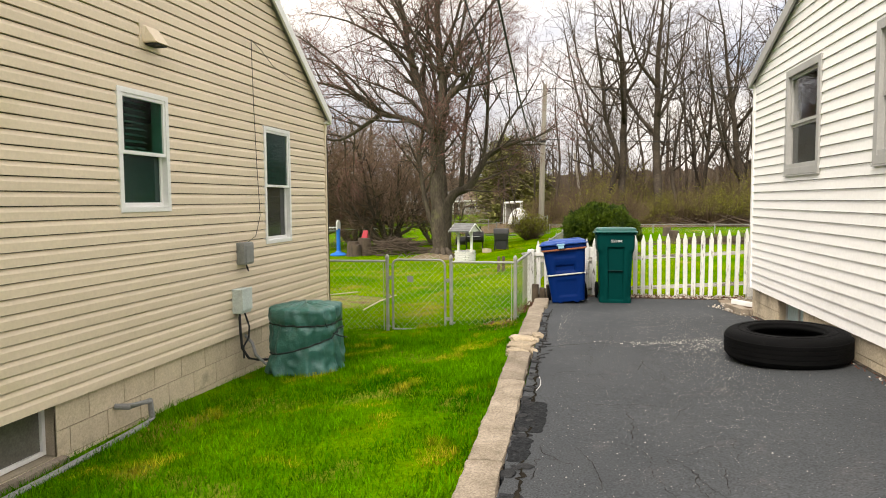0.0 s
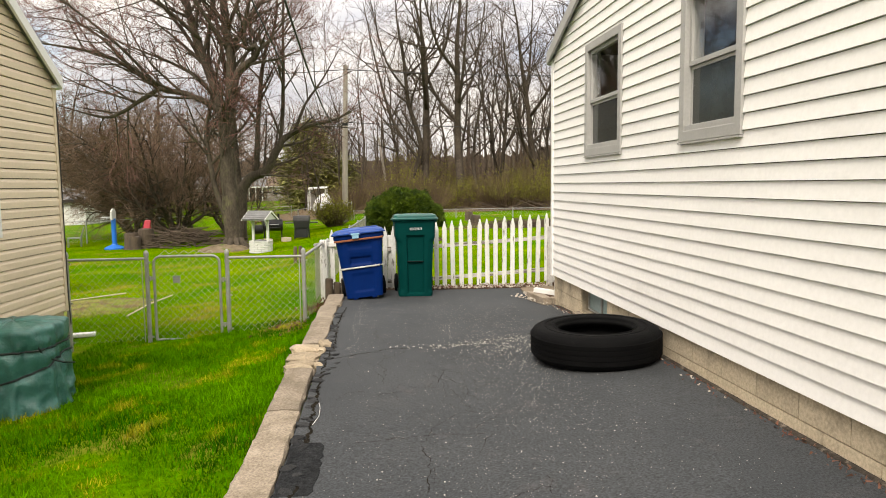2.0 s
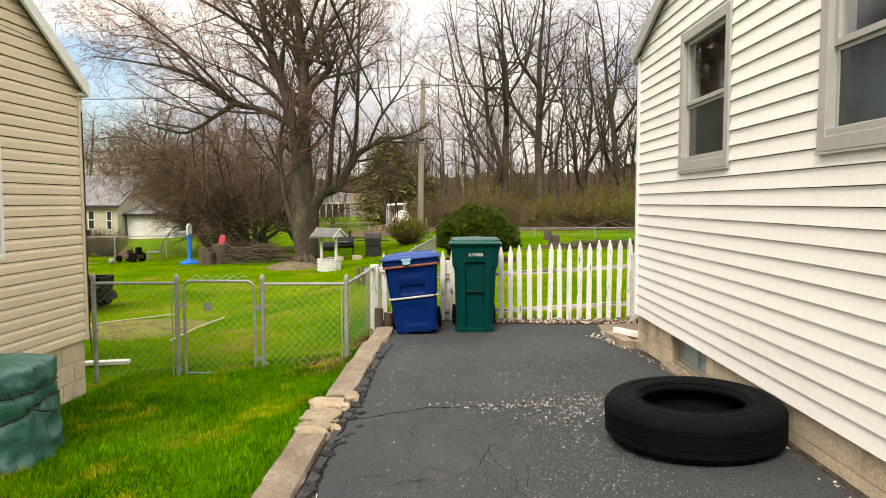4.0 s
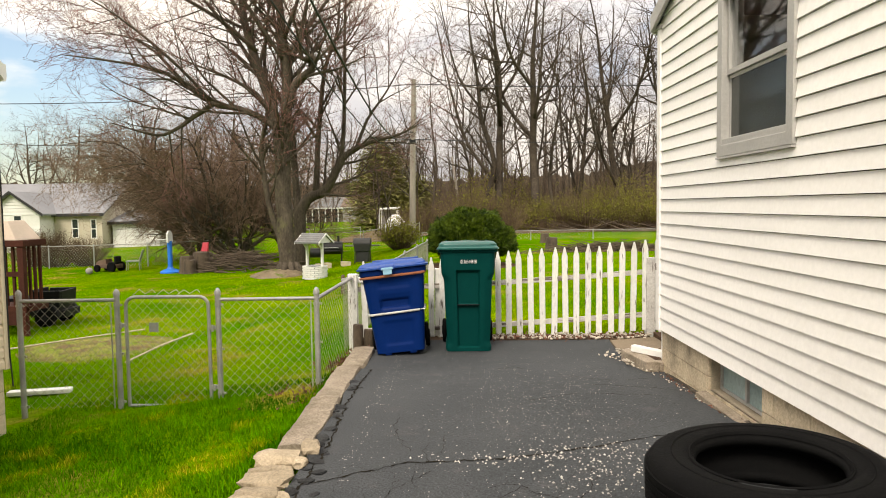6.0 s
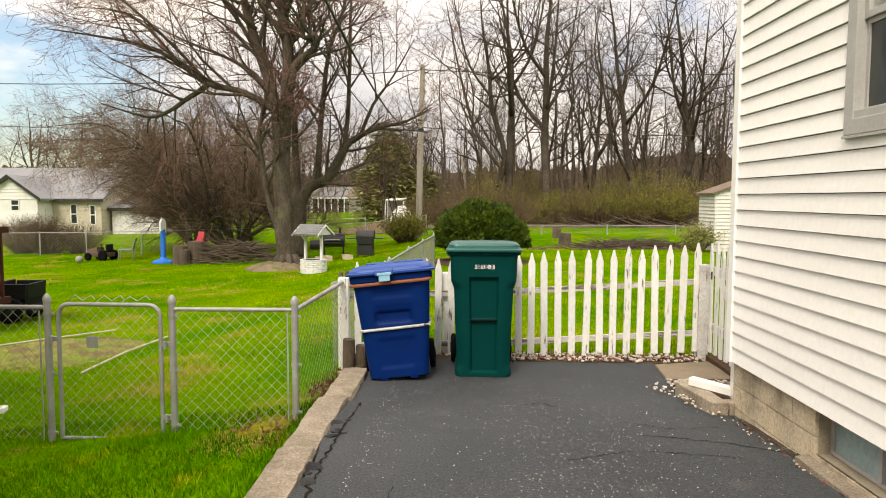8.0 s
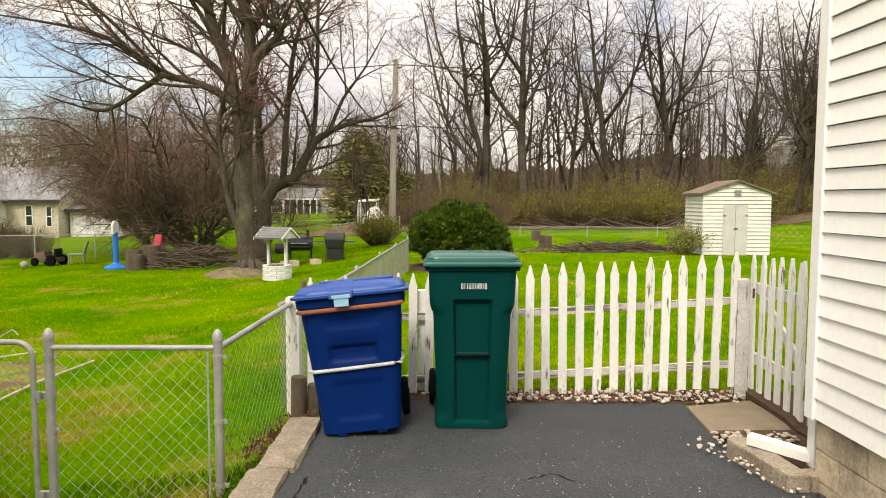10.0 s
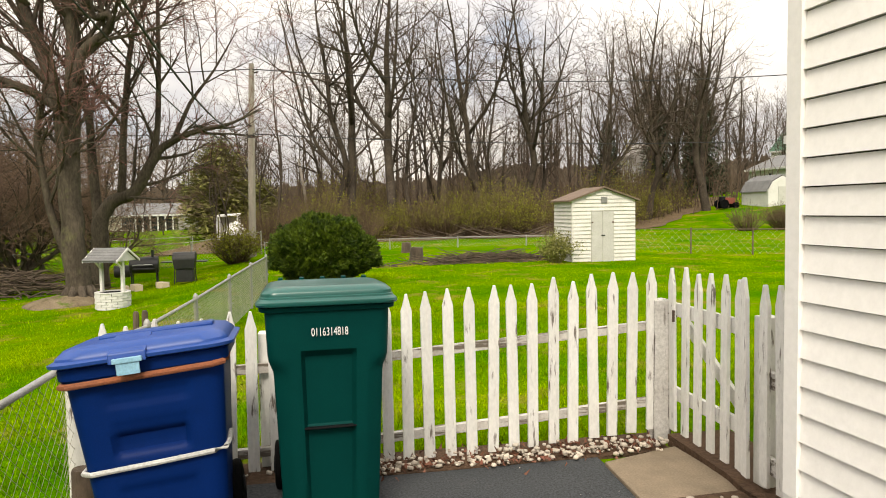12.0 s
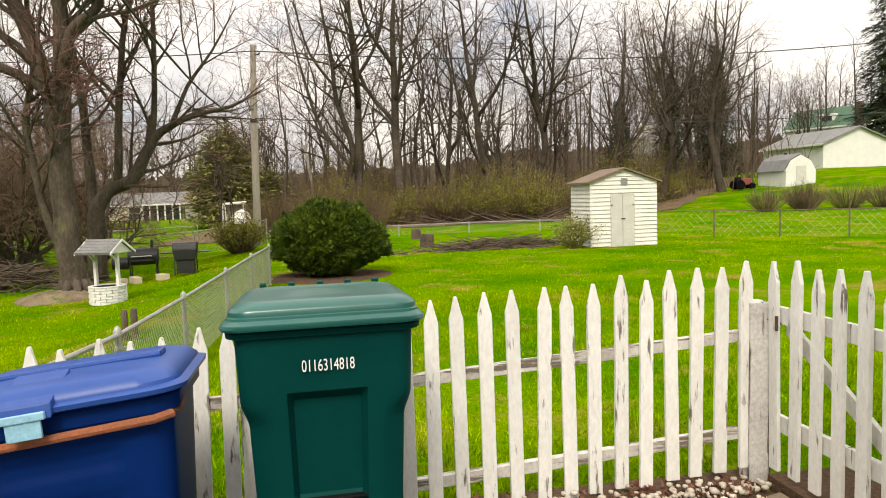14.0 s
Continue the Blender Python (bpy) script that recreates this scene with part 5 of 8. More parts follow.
blue = thing("wheeled_bin", (0.352, 10.385, drive(0.4, 10.3) + 0.004), "leaning royal-blue plastic wheeled bin with latched lid", "bin", group="bins by the fence", rz=4)
blue.rotation_euler = (radians(-3.6), radians(-5.2), radians(4))
blue.scale = (1.03, 0.86, 1.03)
rings = []
H = 0.80
for i in range(56):
    h = i / 55
    z = 0.02 + H * h
    w = 0.465 + 0.145 * h
    d = 0.44 + 0.20 * h
    ring = []
    for x, y, zz in rrect(w, d, 0.07, z, cy=0.05 * h):
        front = step(-d / 2 + 0.05, -d / 2 + 0.01, y - 0.05 * h)
        u = x / (w / 2)
        a = step(0.56, 0.50, abs(u)) * step(0.80, 0.785, h) * step(0.70, 0.715, h)
        c = step(0.50, 0.46, abs(u + 0.02)) * step(0.66, 0.645, h) * step(0.54, 0.57, h)
        e = step(0.56, 0.50, abs(u)) * step(0.865, 0.855, h) * step(0.52, 0.535, h)
        g2 = step(0.60, 0.5, abs(u)) * step(0.40, 0.36, h) * step(0.08, 0.12, h)
        y += front * (0.010 * e - 0.008 * a + 0.030 * c + 0.012 * g2)
        ring.append((x, y, z))
    rings.append(ring)
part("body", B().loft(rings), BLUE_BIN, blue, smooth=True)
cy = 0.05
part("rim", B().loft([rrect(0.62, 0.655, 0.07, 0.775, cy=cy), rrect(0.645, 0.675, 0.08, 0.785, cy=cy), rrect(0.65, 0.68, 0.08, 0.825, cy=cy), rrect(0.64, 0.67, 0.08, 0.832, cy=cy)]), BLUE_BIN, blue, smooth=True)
lid = [rrect(0.655, 0.70, 0.09, 0.834, cy=cy), rrect(0.70, 0.745, 0.10, 0.84, cy=cy), rrect(0.705, 0.75, 0.10, 0.853, cy=cy), rrect(0.66, 0.70, 0.10, 0.862, cy=cy), rrect(0.655, 0.695, 0.10, 0.872, cy=cy),
       rrect(0.60, 0.63, 0.10, 0.898, cy=cy), rrect(0.52, 0.55, 0.10, 0.908, cy=cy), rrect(0.30, 0.32, 0.08, 0.912, cy=cy), rrect(0.05, 0.05, 0.02, 0.914, cy=cy)]
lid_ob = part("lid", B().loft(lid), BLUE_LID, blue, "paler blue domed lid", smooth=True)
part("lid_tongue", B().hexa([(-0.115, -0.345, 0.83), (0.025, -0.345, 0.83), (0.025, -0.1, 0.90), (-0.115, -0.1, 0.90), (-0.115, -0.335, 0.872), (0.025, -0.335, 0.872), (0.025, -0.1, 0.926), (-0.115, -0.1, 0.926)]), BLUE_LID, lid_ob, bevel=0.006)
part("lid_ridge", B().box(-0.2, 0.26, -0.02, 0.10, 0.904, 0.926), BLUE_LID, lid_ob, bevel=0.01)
part("latch", B().box(-0.085, 0.0, -0.356, -0.342, 0.785, 0.848).box(-0.097, 0.012, -0.362, -0.342, 0.832, 0.852), LATCH, blue, "pale blue latch", bevel=0.003)
front = -0.32
part("top_bar", B().tube([(-0.312, -0.16, 0.764), (-0.308, -0.262, 0.764), (-0.28, -0.296, 0.764), (0.0, -0.303, 0.768), (0.26, -0.298, 0.771), (0.303, -0.270, 0.774), (0.312, -0.22, 0.780), (0.314, -0.14, 0.79)], 0.013, 8), RUST, blue, "rusty steel bar", smooth=True)
part("lower_bar", B().tube([(-0.278, -0.05, 0.405), (-0.276, -0.212, 0.405), (-0.24, -0.256, 0.405), (0.0, -0.262, 0.41), (0.225, -0.256, 0.415), (0.268, -0.225, 0.418), (0.278, -0.14, 0.425), (0.280, -0.02, 0.44)], 0.011, 8), PALE_BAR, blue, "pale grey steel bar", smooth=True)
part("foot", B().box(-0.15, -0.09, -0.21, -0.17, 0.0, 0.03), BLUE_BIN, blue, bevel=0.004)
part("foot", B().box(0.09, 0.15, -0.21, -0.17, 0.0, 0.03), BLUE_BIN, blue, bevel=0.004)
bin_wheels(blue, 0.24, 0.24)
part("handle_bar", B().tube([(-0.25, 0.42, 0.80), (0.25, 0.42, 0.80)], 0.015, 10), BLUE_BIN, blue, smooth=True)

# ---- edge of the drive: logs, slab, gravel, downspout ----
for i, (x, y, r, h) in enumerate(((-0.18, 10.86, 0.055, 0.17), (-0.07, 10.88, 0.052, 0.11), (0.04, 10.88, 0.055, 0.16), (0.15, 10.90, 0.05, 0.14))):
    whole("edging_log", B().tube([(x, y, -0.2), (x + 0.005, y, h - 0.01), (x + 0.006, y, h)], [r * 1.03, r, r * 0.9], 14), LOG, "short weathered round timber edging log", "log", group="edging logs", smooth=True)

slab = B()
sp = [(2.56, 10.83), (2.53, 10.30), (3.02, 10.27), (3.10, 10.40), (3.07, 10.98)]
slab.prism(sp, 2, -0.25, -0.012)
whole("gate_slab", slab, SLAB, "brown-stained concrete slab before the gate", "slab", kind="structure", bevel=0.008)
part_frame = thing("planter_edging", (2.75, 9.85, 0.0), "low rough concrete edging box by the foundation", "edging")
part("edging_side", B().prism([(-0.27, 0.08), (-0.22, -0.20), (-0.17, -0.45), (-0.055, -0.44), (-0.09, -0.16), (-0.15, 0.12)], 2, -0.12, 0.075), CONCRETE, part_frame, bevel=0.012)
part("edging_end", B().prism([(-0.05, -0.445), (0.07, -0.42), (0.06, -0.32), (-0.065, -0.34)], 2, -0.12, 0.07), CONCRETE, part_frame, bevel=0.012)
whole("dark_soil", B().prism([(2.54, 10.24), (2.60, 9.50), (2.80, 9.48), (3.06, 9.6), (3.02, 10.26)], 2, -0.2, 0.014), MULCH, "dark damp soil inside the edging", "soil", kind="stuff")
whole("fence_soil", B().prism([(3.075, 10.45), (3.04, 10.25), (3.06, 9.62), (3.5, 9.62), (3.5, 11.1), (3.09, 11.1)], 2, -0.2, 0.02), MULCH, "dark leaf-strewn soil under the gate", "soil", kind="stuff")
ds = thing("downspout", (2.69, 9.70, 0.078), "white ribbed downspout piece lying on the edging", "downspout")
b = B()
b.box(-0.18, 0.18, -0.035, 0.035, 0.0, 0.05)
for i in range(3):
    b.box(-0.18, 0.18, -0.028 + 0.021 * i, -0.016 + 0.021 * i, 0.048, 0.056)
part("spout", b, WHITE_TRIM, ds)
ds.rotation_euler = (0, radians(2), radians(-47))
vs = thing("downspout", (2.80, 9.56, 0.05), "white vertical downspout at the house corner", "downspout")
part("pipe", B().box(-0.035, 0.035, -0.03, 0.045, -0.0, 2.82), WHITE_TRIM, vs, bevel=0.01)
part("strap", B().box(-0.04, 0.04, -0.036, 0.05, 1.6, 1.63), WHITE_TRIM, vs)


# ---- bare trees ----
UP = Vector((0, 0, 1))


class Tree:
    """Limbs and twigs of one bare tree, gathered as tubes."""

    def __init__(self, seed, twig_r=0.006):
        self.rng = random.Random(seed)
        self.trunk, self.crown, self.twig = B(), B(), B()
        self.twig_r = twig_r

    def rand_dir(self):
        g = self.rng.gauss
        return Vector((g(0, 1), g(0, 1), g(0, 1))).normalized()

    def limb(self, pts, rads, sides=8, smooth=3):
        """A main limb along given points; returns its finer line."""
        pts = [Vector(p) for p in pts]
        line, rr = [], []
        for i in range(len(pts) - 1):
            p0, p1, p2, p3 = pts[max(i - 1, 0)], pts[i], pts[i + 1], pts[min(i + 2, len(pts) - 1)]
            for k in range(smooth):
                t = k / smooth
                q = 0.5 * ((2 * p1) + (p2 - p0) * t + (2 * p0 - 5 * p1 + 4 * p2 - p3) * t * t + (3 * p1 - p0 - 3 * p2 + p3) * t ** 3)
                if i + k:
                    q = q + self.rand_dir() * rads[i] * 0.12
                line.append(q)
                rr.append(rads[i] + (rads[i + 1] - rads[i]) * t)
        line.append(pts[-1])
        rr.append(rads[-1])
        (self.trunk if rads[0] > 0.05 else self.crown).tube(line, rr, sides)
        return line, rr

    def grow(self, p, d, length, r, level, cfg):
        rng = self.rng
        seg = cfg["seg"][level]
        n = max(2, int(length / seg))
        line, rr = [p.copy()], [r]
        q = p.copy()
        d = d.copy()
        for i in range(n):
            d = (d + self.rand_dir() * cfg["wig"][level] + UP * cfg["up"][level]).normalized()
            q = q + d * (length / n)
            line.append(q.copy())
            rr.append(max(self.twig_r * 0.6, r * (1 - 0.75 * (i + 1) / n)))
        last = level == len(cfg["seg"]) - 1
        (self.twig if last or r < 0.016 else self.crown).tube(line, rr, 3 if r < 0.02 else 5 if r < 0.07 else 6, caps=False)
        if not last:
            self.spread(line, rr, length, level + 1, cfg)

    def spread(self, line, rr, length, level, cfg, start=0.2):
        """Side shoots along a line."""
        rng = self.rng
        k = max(1, int(length * (1 - start) / cfg["gap"][level] + rng.random()))
        n = len(line) - 1
        for i in range(k):
            t = start + (1 - start) * (i + rng.random()) / k
            f = min(n - 1e-3, t * n)
            a, u = int(f), f - int(f)
            p = line[a].lerp(line[a + 1], u)
            r = rr[a] + (rr[a + 1] - rr[a]) * u
            d = (line[a + 1] - line[a]).normalized()
            side = self.rand_dir()
            side = (side - d * side.dot(d)).normalized()
            ang = radians(rng.uniform(*cfg["angle"]))
            nd = d * math.cos(ang) + side * math.sin(ang)
            L = cfg["len"][level] * rng.uniform(0.55, 1.25) * (1.1 - 0.45 * t)
            self.grow(p, nd, L, max(self.twig_r, min(r * 0.62, cfg["rad"][level])), level, cfg)

    def finish(self, label, bark, shoot, at, name="tree", group="", scale=1.0, rz=0.0):
        t = thing(name, at, label, "tree", group, rz=rz)
        if scale != 1.0:
            t.scale = (scale,) * 3
        part("trunk", self.trunk, bark, t, smooth="all")
        if self.crown.f:
            tagged(part("crown", self.crown, bark, t), kind="stuff")
        tagged(part("twig_crown", self.twig, shoot, t), kind="stuff")
        return t


def length_of(line):
    return sum((b - a).length for a, b in zip(line, line[1:]))


MAPLE = {"seg": (0.6, 0.5, 0.35, 0.3), "wig": (0.1, 0.16, 0.2, 0.18), "up": (0.03, 0.05, 0.05, 0.05), "gap": (0, 0.35, 0.20, 0.125), "len": (0, 2.6, 1.3, 0.62), "rad": (0, 0.06, 0.02, 0.008), "angle": (30, 62)}
t = Tree(21, 0.0055)
base = Vector((-4.82, 25.0, -0.62))
rel = lambda *pts: [Vector(p) - base for p in pts]
limbs = [
    (rel((-4.82, 25, -0.7), (-4.83, 25, -0.35), (-4.9, 25, 0.9), (-4.93, 25, 2.0), (-4.96, 25, 3.2), (-5.05, 25, 4.0), (-5.5, 25.1, 5.5), (-6.0, 25.3, 6.9), (-6.3, 25.5, 8.5), (-6.9, 25.8, 10.5), (-7.2, 26, 13)), (0.38, 0.325, 0.29, 0.28, 0.275, 0.215, 0.175, 0.14, 0.10, 0.06, 0.02)),
    (rel((-4.86, 25, 2.6), (-4.78, 25, 4.1), (-4.66, 24.9, 5.75), (-4.76, 24.8, 6.7), (-4.8, 24.6, 8.5), (-4.5, 24.4, 10.5), (-4.4, 24.2, 13.5)), (0.16, 0.185, 0.155, 0.14, 0.10, 0.06, 0.02)),
    (rel((-5.05, 25, 3.9), (-5.5, 24.9, 4.25), (-6.4, 24.7, 4.57), (-7.3, 24.5, 4.72), (-8.26, 24.3, 5.3), (-9.1, 24, 5.67), (-10.5, 23.8, 5.9), (-12.4, 23.6, 6.1)), (0.13, 0.11, 0.095, 0.083, 0.068, 0.052, 0.035, 0.012)),
    (rel((-7.2, 24.5, 4.72), (-8.14, 24.8, 4.36), (-9.0, 25.0, 4.0), (-9.9, 25.2, 3.85), (-11.8, 25.4, 4.3)), (0.09, 0.075, 0.06, 0.045, 0.012)),
    (rel((-4.62, 24.9, 4.6), (-4.45, 24.8, 5.25), (-4.02, 24.7, 5.6), (-3.76, 24.6, 5.83), (-3.79, 24.5, 6.08), (-4.08, 24.4, 6.0), (-4.0, 24.2, 6.9), (-3.5, 24, 8.6)), (0.13, 0.115, 0.105, 0.095, 0.09, 0.08, 0.06, 0.015)),
    (rel((-5.0, 25.1, 0.2), (-5.29, 25.1, 0.95), (-5.57, 25.2, 1.9), (-5.76, 25.2, 3.05), (-5.66, 25.1, 3.7), (-5.45, 25.2, 4.6), (-5.6, 25.4, 6.2), (-5.4, 25.6, 8.2), (-5.5, 25.7, 10.4)), (0.13, 0.12, 0.11, 0.10, 0.09, 0.08, 0.065, 0.04, 0.015)),
    (rel((-5.3, 25.1, 4.9), (-6.2, 25.6, 6.2), (-7.3, 26.1, 7.4), (-8.6, 26.5, 8.6), (-10.2, 26.8, 9.6)), (0.13, 0.10, 0.08, 0.05, 0.015)),
    (rel((-5.8, 25.2, 6.4), (-7.0, 24.6, 7.3), (-8.6, 24.0, 8.0), (-10.4, 23.6, 8.3)), (0.11, 0.08, 0.05, 0.015)),
    (rel((-4.7, 24.9, 6.0), (-3.9, 25.3, 7.4), (-2.8, 25.6, 8.9), (-1.8, 25.8, 10.2)), (0.12, 0.09, 0.055, 0.015)),
    (rel((-4.75, 24.8, 6.6), (-4.0, 24.2, 8.0), (-3.4, 23.6, 9.8), (-3.2, 23.2, 11.4)), (0.10, 0.075, 0.045, 0.015)),
    (rel((-7.3, 24.5, 4.75), (-8.0, 23.6, 5.6), (-9.2, 22.9, 6.6), (-10.6, 22.4, 7.4), (-12.2, 22.0, 7.8)), (0.08, 0.065, 0.05, 0.03, 0.012)),
    (rel((-6.0, 25.3, 6.9), (-7.0, 25.0, 8.4), (-8.4, 24.6, 9.6), (-10.2, 24.2, 10.4)), (0.11, 0.085, 0.055, 0.015)),
    (rel((-6.2, 25.4, 7.8), (-7.4, 26.0, 9.4), (-8.4, 26.4, 11.2), (-9.0, 26.6, 12.6)), (0.09, 0.07, 0.045, 0.015)),
    (rel((-8.3, 24.3, 5.3), (-9.6, 24.8, 6.4), (-11.0, 25.2, 7.0), (-12.8, 25.5, 7.2)), (0.07, 0.055, 0.035, 0.012)),
    (rel((-4.66, 24.9, 5.9), (-5.6, 24.0, 7.4), (-6.6, 23.2, 9.2), (-7.2, 22.8, 11)), (0.10, 0.08, 0.05, 0.015)),
    (rel((-5.2, 25, 4.3), (-6.1, 25.8, 5.2), (-7.6, 26.6, 5.9), (-9.6, 27.2, 6.6), (-11.3, 27.6, 7.3)), (0.12, 0.09, 0.07, 0.045, 0.012)),
]
for k, (pts, rads) in enumerate(limbs):
    pts = [q if q.x > -0.4 or k < 2 else Vector((-0.4 + (q.x + 0.4) * 0.82, q.y, q.z)) for q in pts]
    rads = tuple(q * (0.88 if k == 0 else 0.8 if k == 5 else 1.0 if k < 6 else 0.7) for q in rads)
    line, rr = t.limb(pts, rads, sides=10 if rads[0] > 0.15 else 7)
    L = length_of(line)
    start = 0.5 if rads[0] > 0.4 else 0.35 if rads[0] > 0.16 else 0.22
    t.spread(line, [r * 0.85 for r in rr], L, 1, MAPLE, start)
for i in range(9):
    a = i * 0.7 + 0.3
    t.trunk.tube([(math.cos(a) * 0.20, math.sin(a) * 0.20, 0.34), (math.cos(a) * 0.36, math.sin(a) * 0.36, 0.10), (math.cos(a) * 0.66, math.sin(a) * 0.66, -0.06)], [0.10, 0.10, 0.05], 7)
maple = t.finish("tall bare maple with forked grey trunk and reddish buds", BARK, TWIG, base + Vector((0.08, 0, 0)))
bud_pts = []
for i in range(0, len(t.twig.v), 7):
    if t.rng.random() < 0.4:
        bud_pts.append(t.twig.v[i])


def tri_cloud(name, tris, material):
    """One mesh out of loose triangles given as an array (n, 3, 3)."""
    me = bpy.data.meshes.new(name)
    n = len(tris)
    me.vertices.add(3 * n)
    me.vertices.foreach_set("co", np.asarray(tris, dtype=np.float32).ravel())
    me.loops.add(3 * n)
    me.loops.foreach_set("vertex_index", np.arange(3 * n, dtype=np.int32))
    me.polygons.add(n)
    me.polygons.foreach_set("loop_start", np.arange(0, 3 * n, 3, dtype=np.int32))
    me.update(calc_edges=True)
    me.materials.append(material)
    return me


def leaves_at(points, size, seed, spread=0.5, count=2):
    """Small random leaf or bud triangles about points."""
    rg = np.random.default_rng(seed)
    p = np.repeat(np.asarray(points, dtype=float), count, axis=0)
    n = len(p)
    a = rg.normal(size=(n, 3))
    a /= np.linalg.norm(a, axis=1)[:, None]
    c = rg.normal(size=(n, 3))
    c -= a * (a * c).sum(1)[:, None]
    c /= np.linalg.norm(c, axis=1)[:, None]
    s = size * rg.uniform(0.6, 1.4, size=(n, 1))
    p = p + rg.normal(size=(n, 3)) * size * spread
    return np.stack([p - a * s * 0.3, p + a * s, p + c * s * 0.55], axis=1)


tagged(part("bud_growth", tri_cloud("buds", leaves_at(bud_pts, 0.03, 1), BUD), None, maple, "small red buds"), kind="stuff")

t = Tree(33, 0.006)
base = Vector((-5.2, 28.2, -0.68))
for pts, rads in ((rel((-5.2, 28.2, -0.75), (-5.12, 28, 0.83), (-5.0, 28, 1.44), (-4.66, 28, 1.87), (-4.14, 28, 2.06), (-3.7, 28, 2.83), (-3.34, 28, 3.35), (-2.47, 28, 3.78), (-1.43, 28, 4.03), (-0.5, 27.9, 4.5)), (0.27, 0.23, 0.21, 0.19, 0.18, 0.15, 0.12, 0.08, 0.045, 0.012)),
                  (rel((-4.5, 28, 1.95), (-4.42, 28, 3.0), (-4.36, 28.1, 4.2), (-4.07, 28.2, 6.5), (-3.6, 28.3, 7.9), (-3.4, 28.3, 11)), (0.12, 0.105, 0.095, 0.07, 0.05, 0.012)),
                  (rel((-3.6, 28, 3.0), (-3.45, 28, 4.0), (-3.35, 28, 5.9), (-3.27, 28, 8.5), (-3.0, 28, 11.5)), (0.09, 0.08, 0.065, 0.045, 0.012)),
                  (rel((-5.15, 28.1, 0.6), (-5.3, 28.4, 2.4), (-5.5, 28.6, 4.8), (-5.9, 28.7, 7.6), (-6.2, 28.8, 10)), (0.16, 0.13, 0.10, 0.06, 0.012)),
                  (rel((-3.0, 28, 3.55), (-2.6, 28.2, 4.6), (-1.9, 28.3, 5.6), (-1.2, 28.3, 6.8)), (0.07, 0.055, 0.035, 0.012))):
    line, rr = t.limb(pts, rads, sides=8)
    t.spread(line, rr, length_of(line), 1, MAPLE, 0.35)
t.finish("crooked bare tree with a low arching limb", BARK, TWIG, base)

mound = B().lathe([(0.95, -0.12), (0.88, 0.0), (0.68, 0.08), (0.45, 0.16), (0.02, 0.2)], 40)
mound.v = [(x * (1 + 0.25 * noise.noise((x * 1.6, y * 1.6, 1))), y * (1 + 0.25 * noise.noise((x * 1.6, y * 1.6, 6))), z + 0.03 * noise.noise((x * 5, y * 5, 3))) for x, y, z in mound.v]
whole("root_mound", mound, ROOT_SOIL, "mound of bare grey-brown soil round the maple", "soil", kind="stuff", smooth="all", at=pose(-4.95, 24.8, terrain(-4.95, 24.8) + 0.02))

# spreading tangle of an old crab apple
CRAB = {"seg": (0.5, 0.4, 0.3, 0.25), "wig": (0.15, 0.22, 0.28, 0.25), "up": (0.0, -0.01, 0.0, 0.02), "gap": (0, 0.25, 0.17, 0.13), "len": (0, 2.3, 1.2, 0.65), "rad": (0, 0.04, 0.015, 0.007), "angle": (28, 70)}


def crab(seed, at, stems, reach, height, lean, label):
    t = Tree(seed, 0.0055)
    rg = t.rng
    for i in range(stems):
        a = 2 * math.pi * i / stems + rg.uniform(-0.3, 0.3)
        dx, dy = math.cos(a) + lean, math.sin(a) * 0.8
        r0 = rg.uniform(0.06, 0.125)
        h = height * rg.uniform(0.75, 1.1)
        w = reach * rg.uniform(0.6, 1.1)
        f = rg.choice((0.55, 0.8, 1.0, 1.0))
        pts = [(dx * 0.12, dy * 0.12, -0.1), (dx * 0.26 * w, dy * 0.26 * w, h * 0.16 * f), (dx * 0.52 * w, dy * 0.52 * w, h * 0.36 * f), (dx * 0.70 * w, dy * 0.70 * w, h * 0.66 * f), (dx * 1.05 * w, dy * 1.05 * w, h * 0.90 * f), (dx * 1.5 * w, dy * 1.5 * w, h * 0.86 * f)]
        line, rr = t.limb([Vector(p) + Vector((rg.uniform(-0.22, 0.22), rg.uniform(-0.22, 0.22), rg.uniform(-0.1, 0.1))) for p in pts], (r0, r0 * 0.85, r0 * 0.65, r0 * 0.45, r0 * 0.28, 0.012), sides=6)
        t.spread(line, rr, length_of(line), 1, CRAB, 0.22)
    return t.finish(label, BARK, RED_TWIG, at)


crab(5, (-8.7, 32.0, -0.76), 16, 3.6, 5.6, -0.55, "broad tangled bare crab apple with reddish twigs")
crab(8, (-11.4, 34.5, -0.82), 11, 2.9, 5.6, -0.3, "second tangled bare crab apple with reddish twigs")
crab(9, (-7.0, 33.6, -0.76), 6, 1.8, 4.8, 0.0, "upright bare crab apple beside the brush pile")

# woods behind the yards
WOODS = {"seg": (1.2, 0.8, 0.55, 0.5), "wig": (0.06, 0.20, 0.26, 0.28), "up": (0.05, 0.075, 0.04, 0.03), "gap": (0, 0.80, 0.52, 0.44), "len": (0, 3.9, 1.9, 1.05), "rad": (0, 0.075, 0.032, 0.014), "angle": (34, 68)}


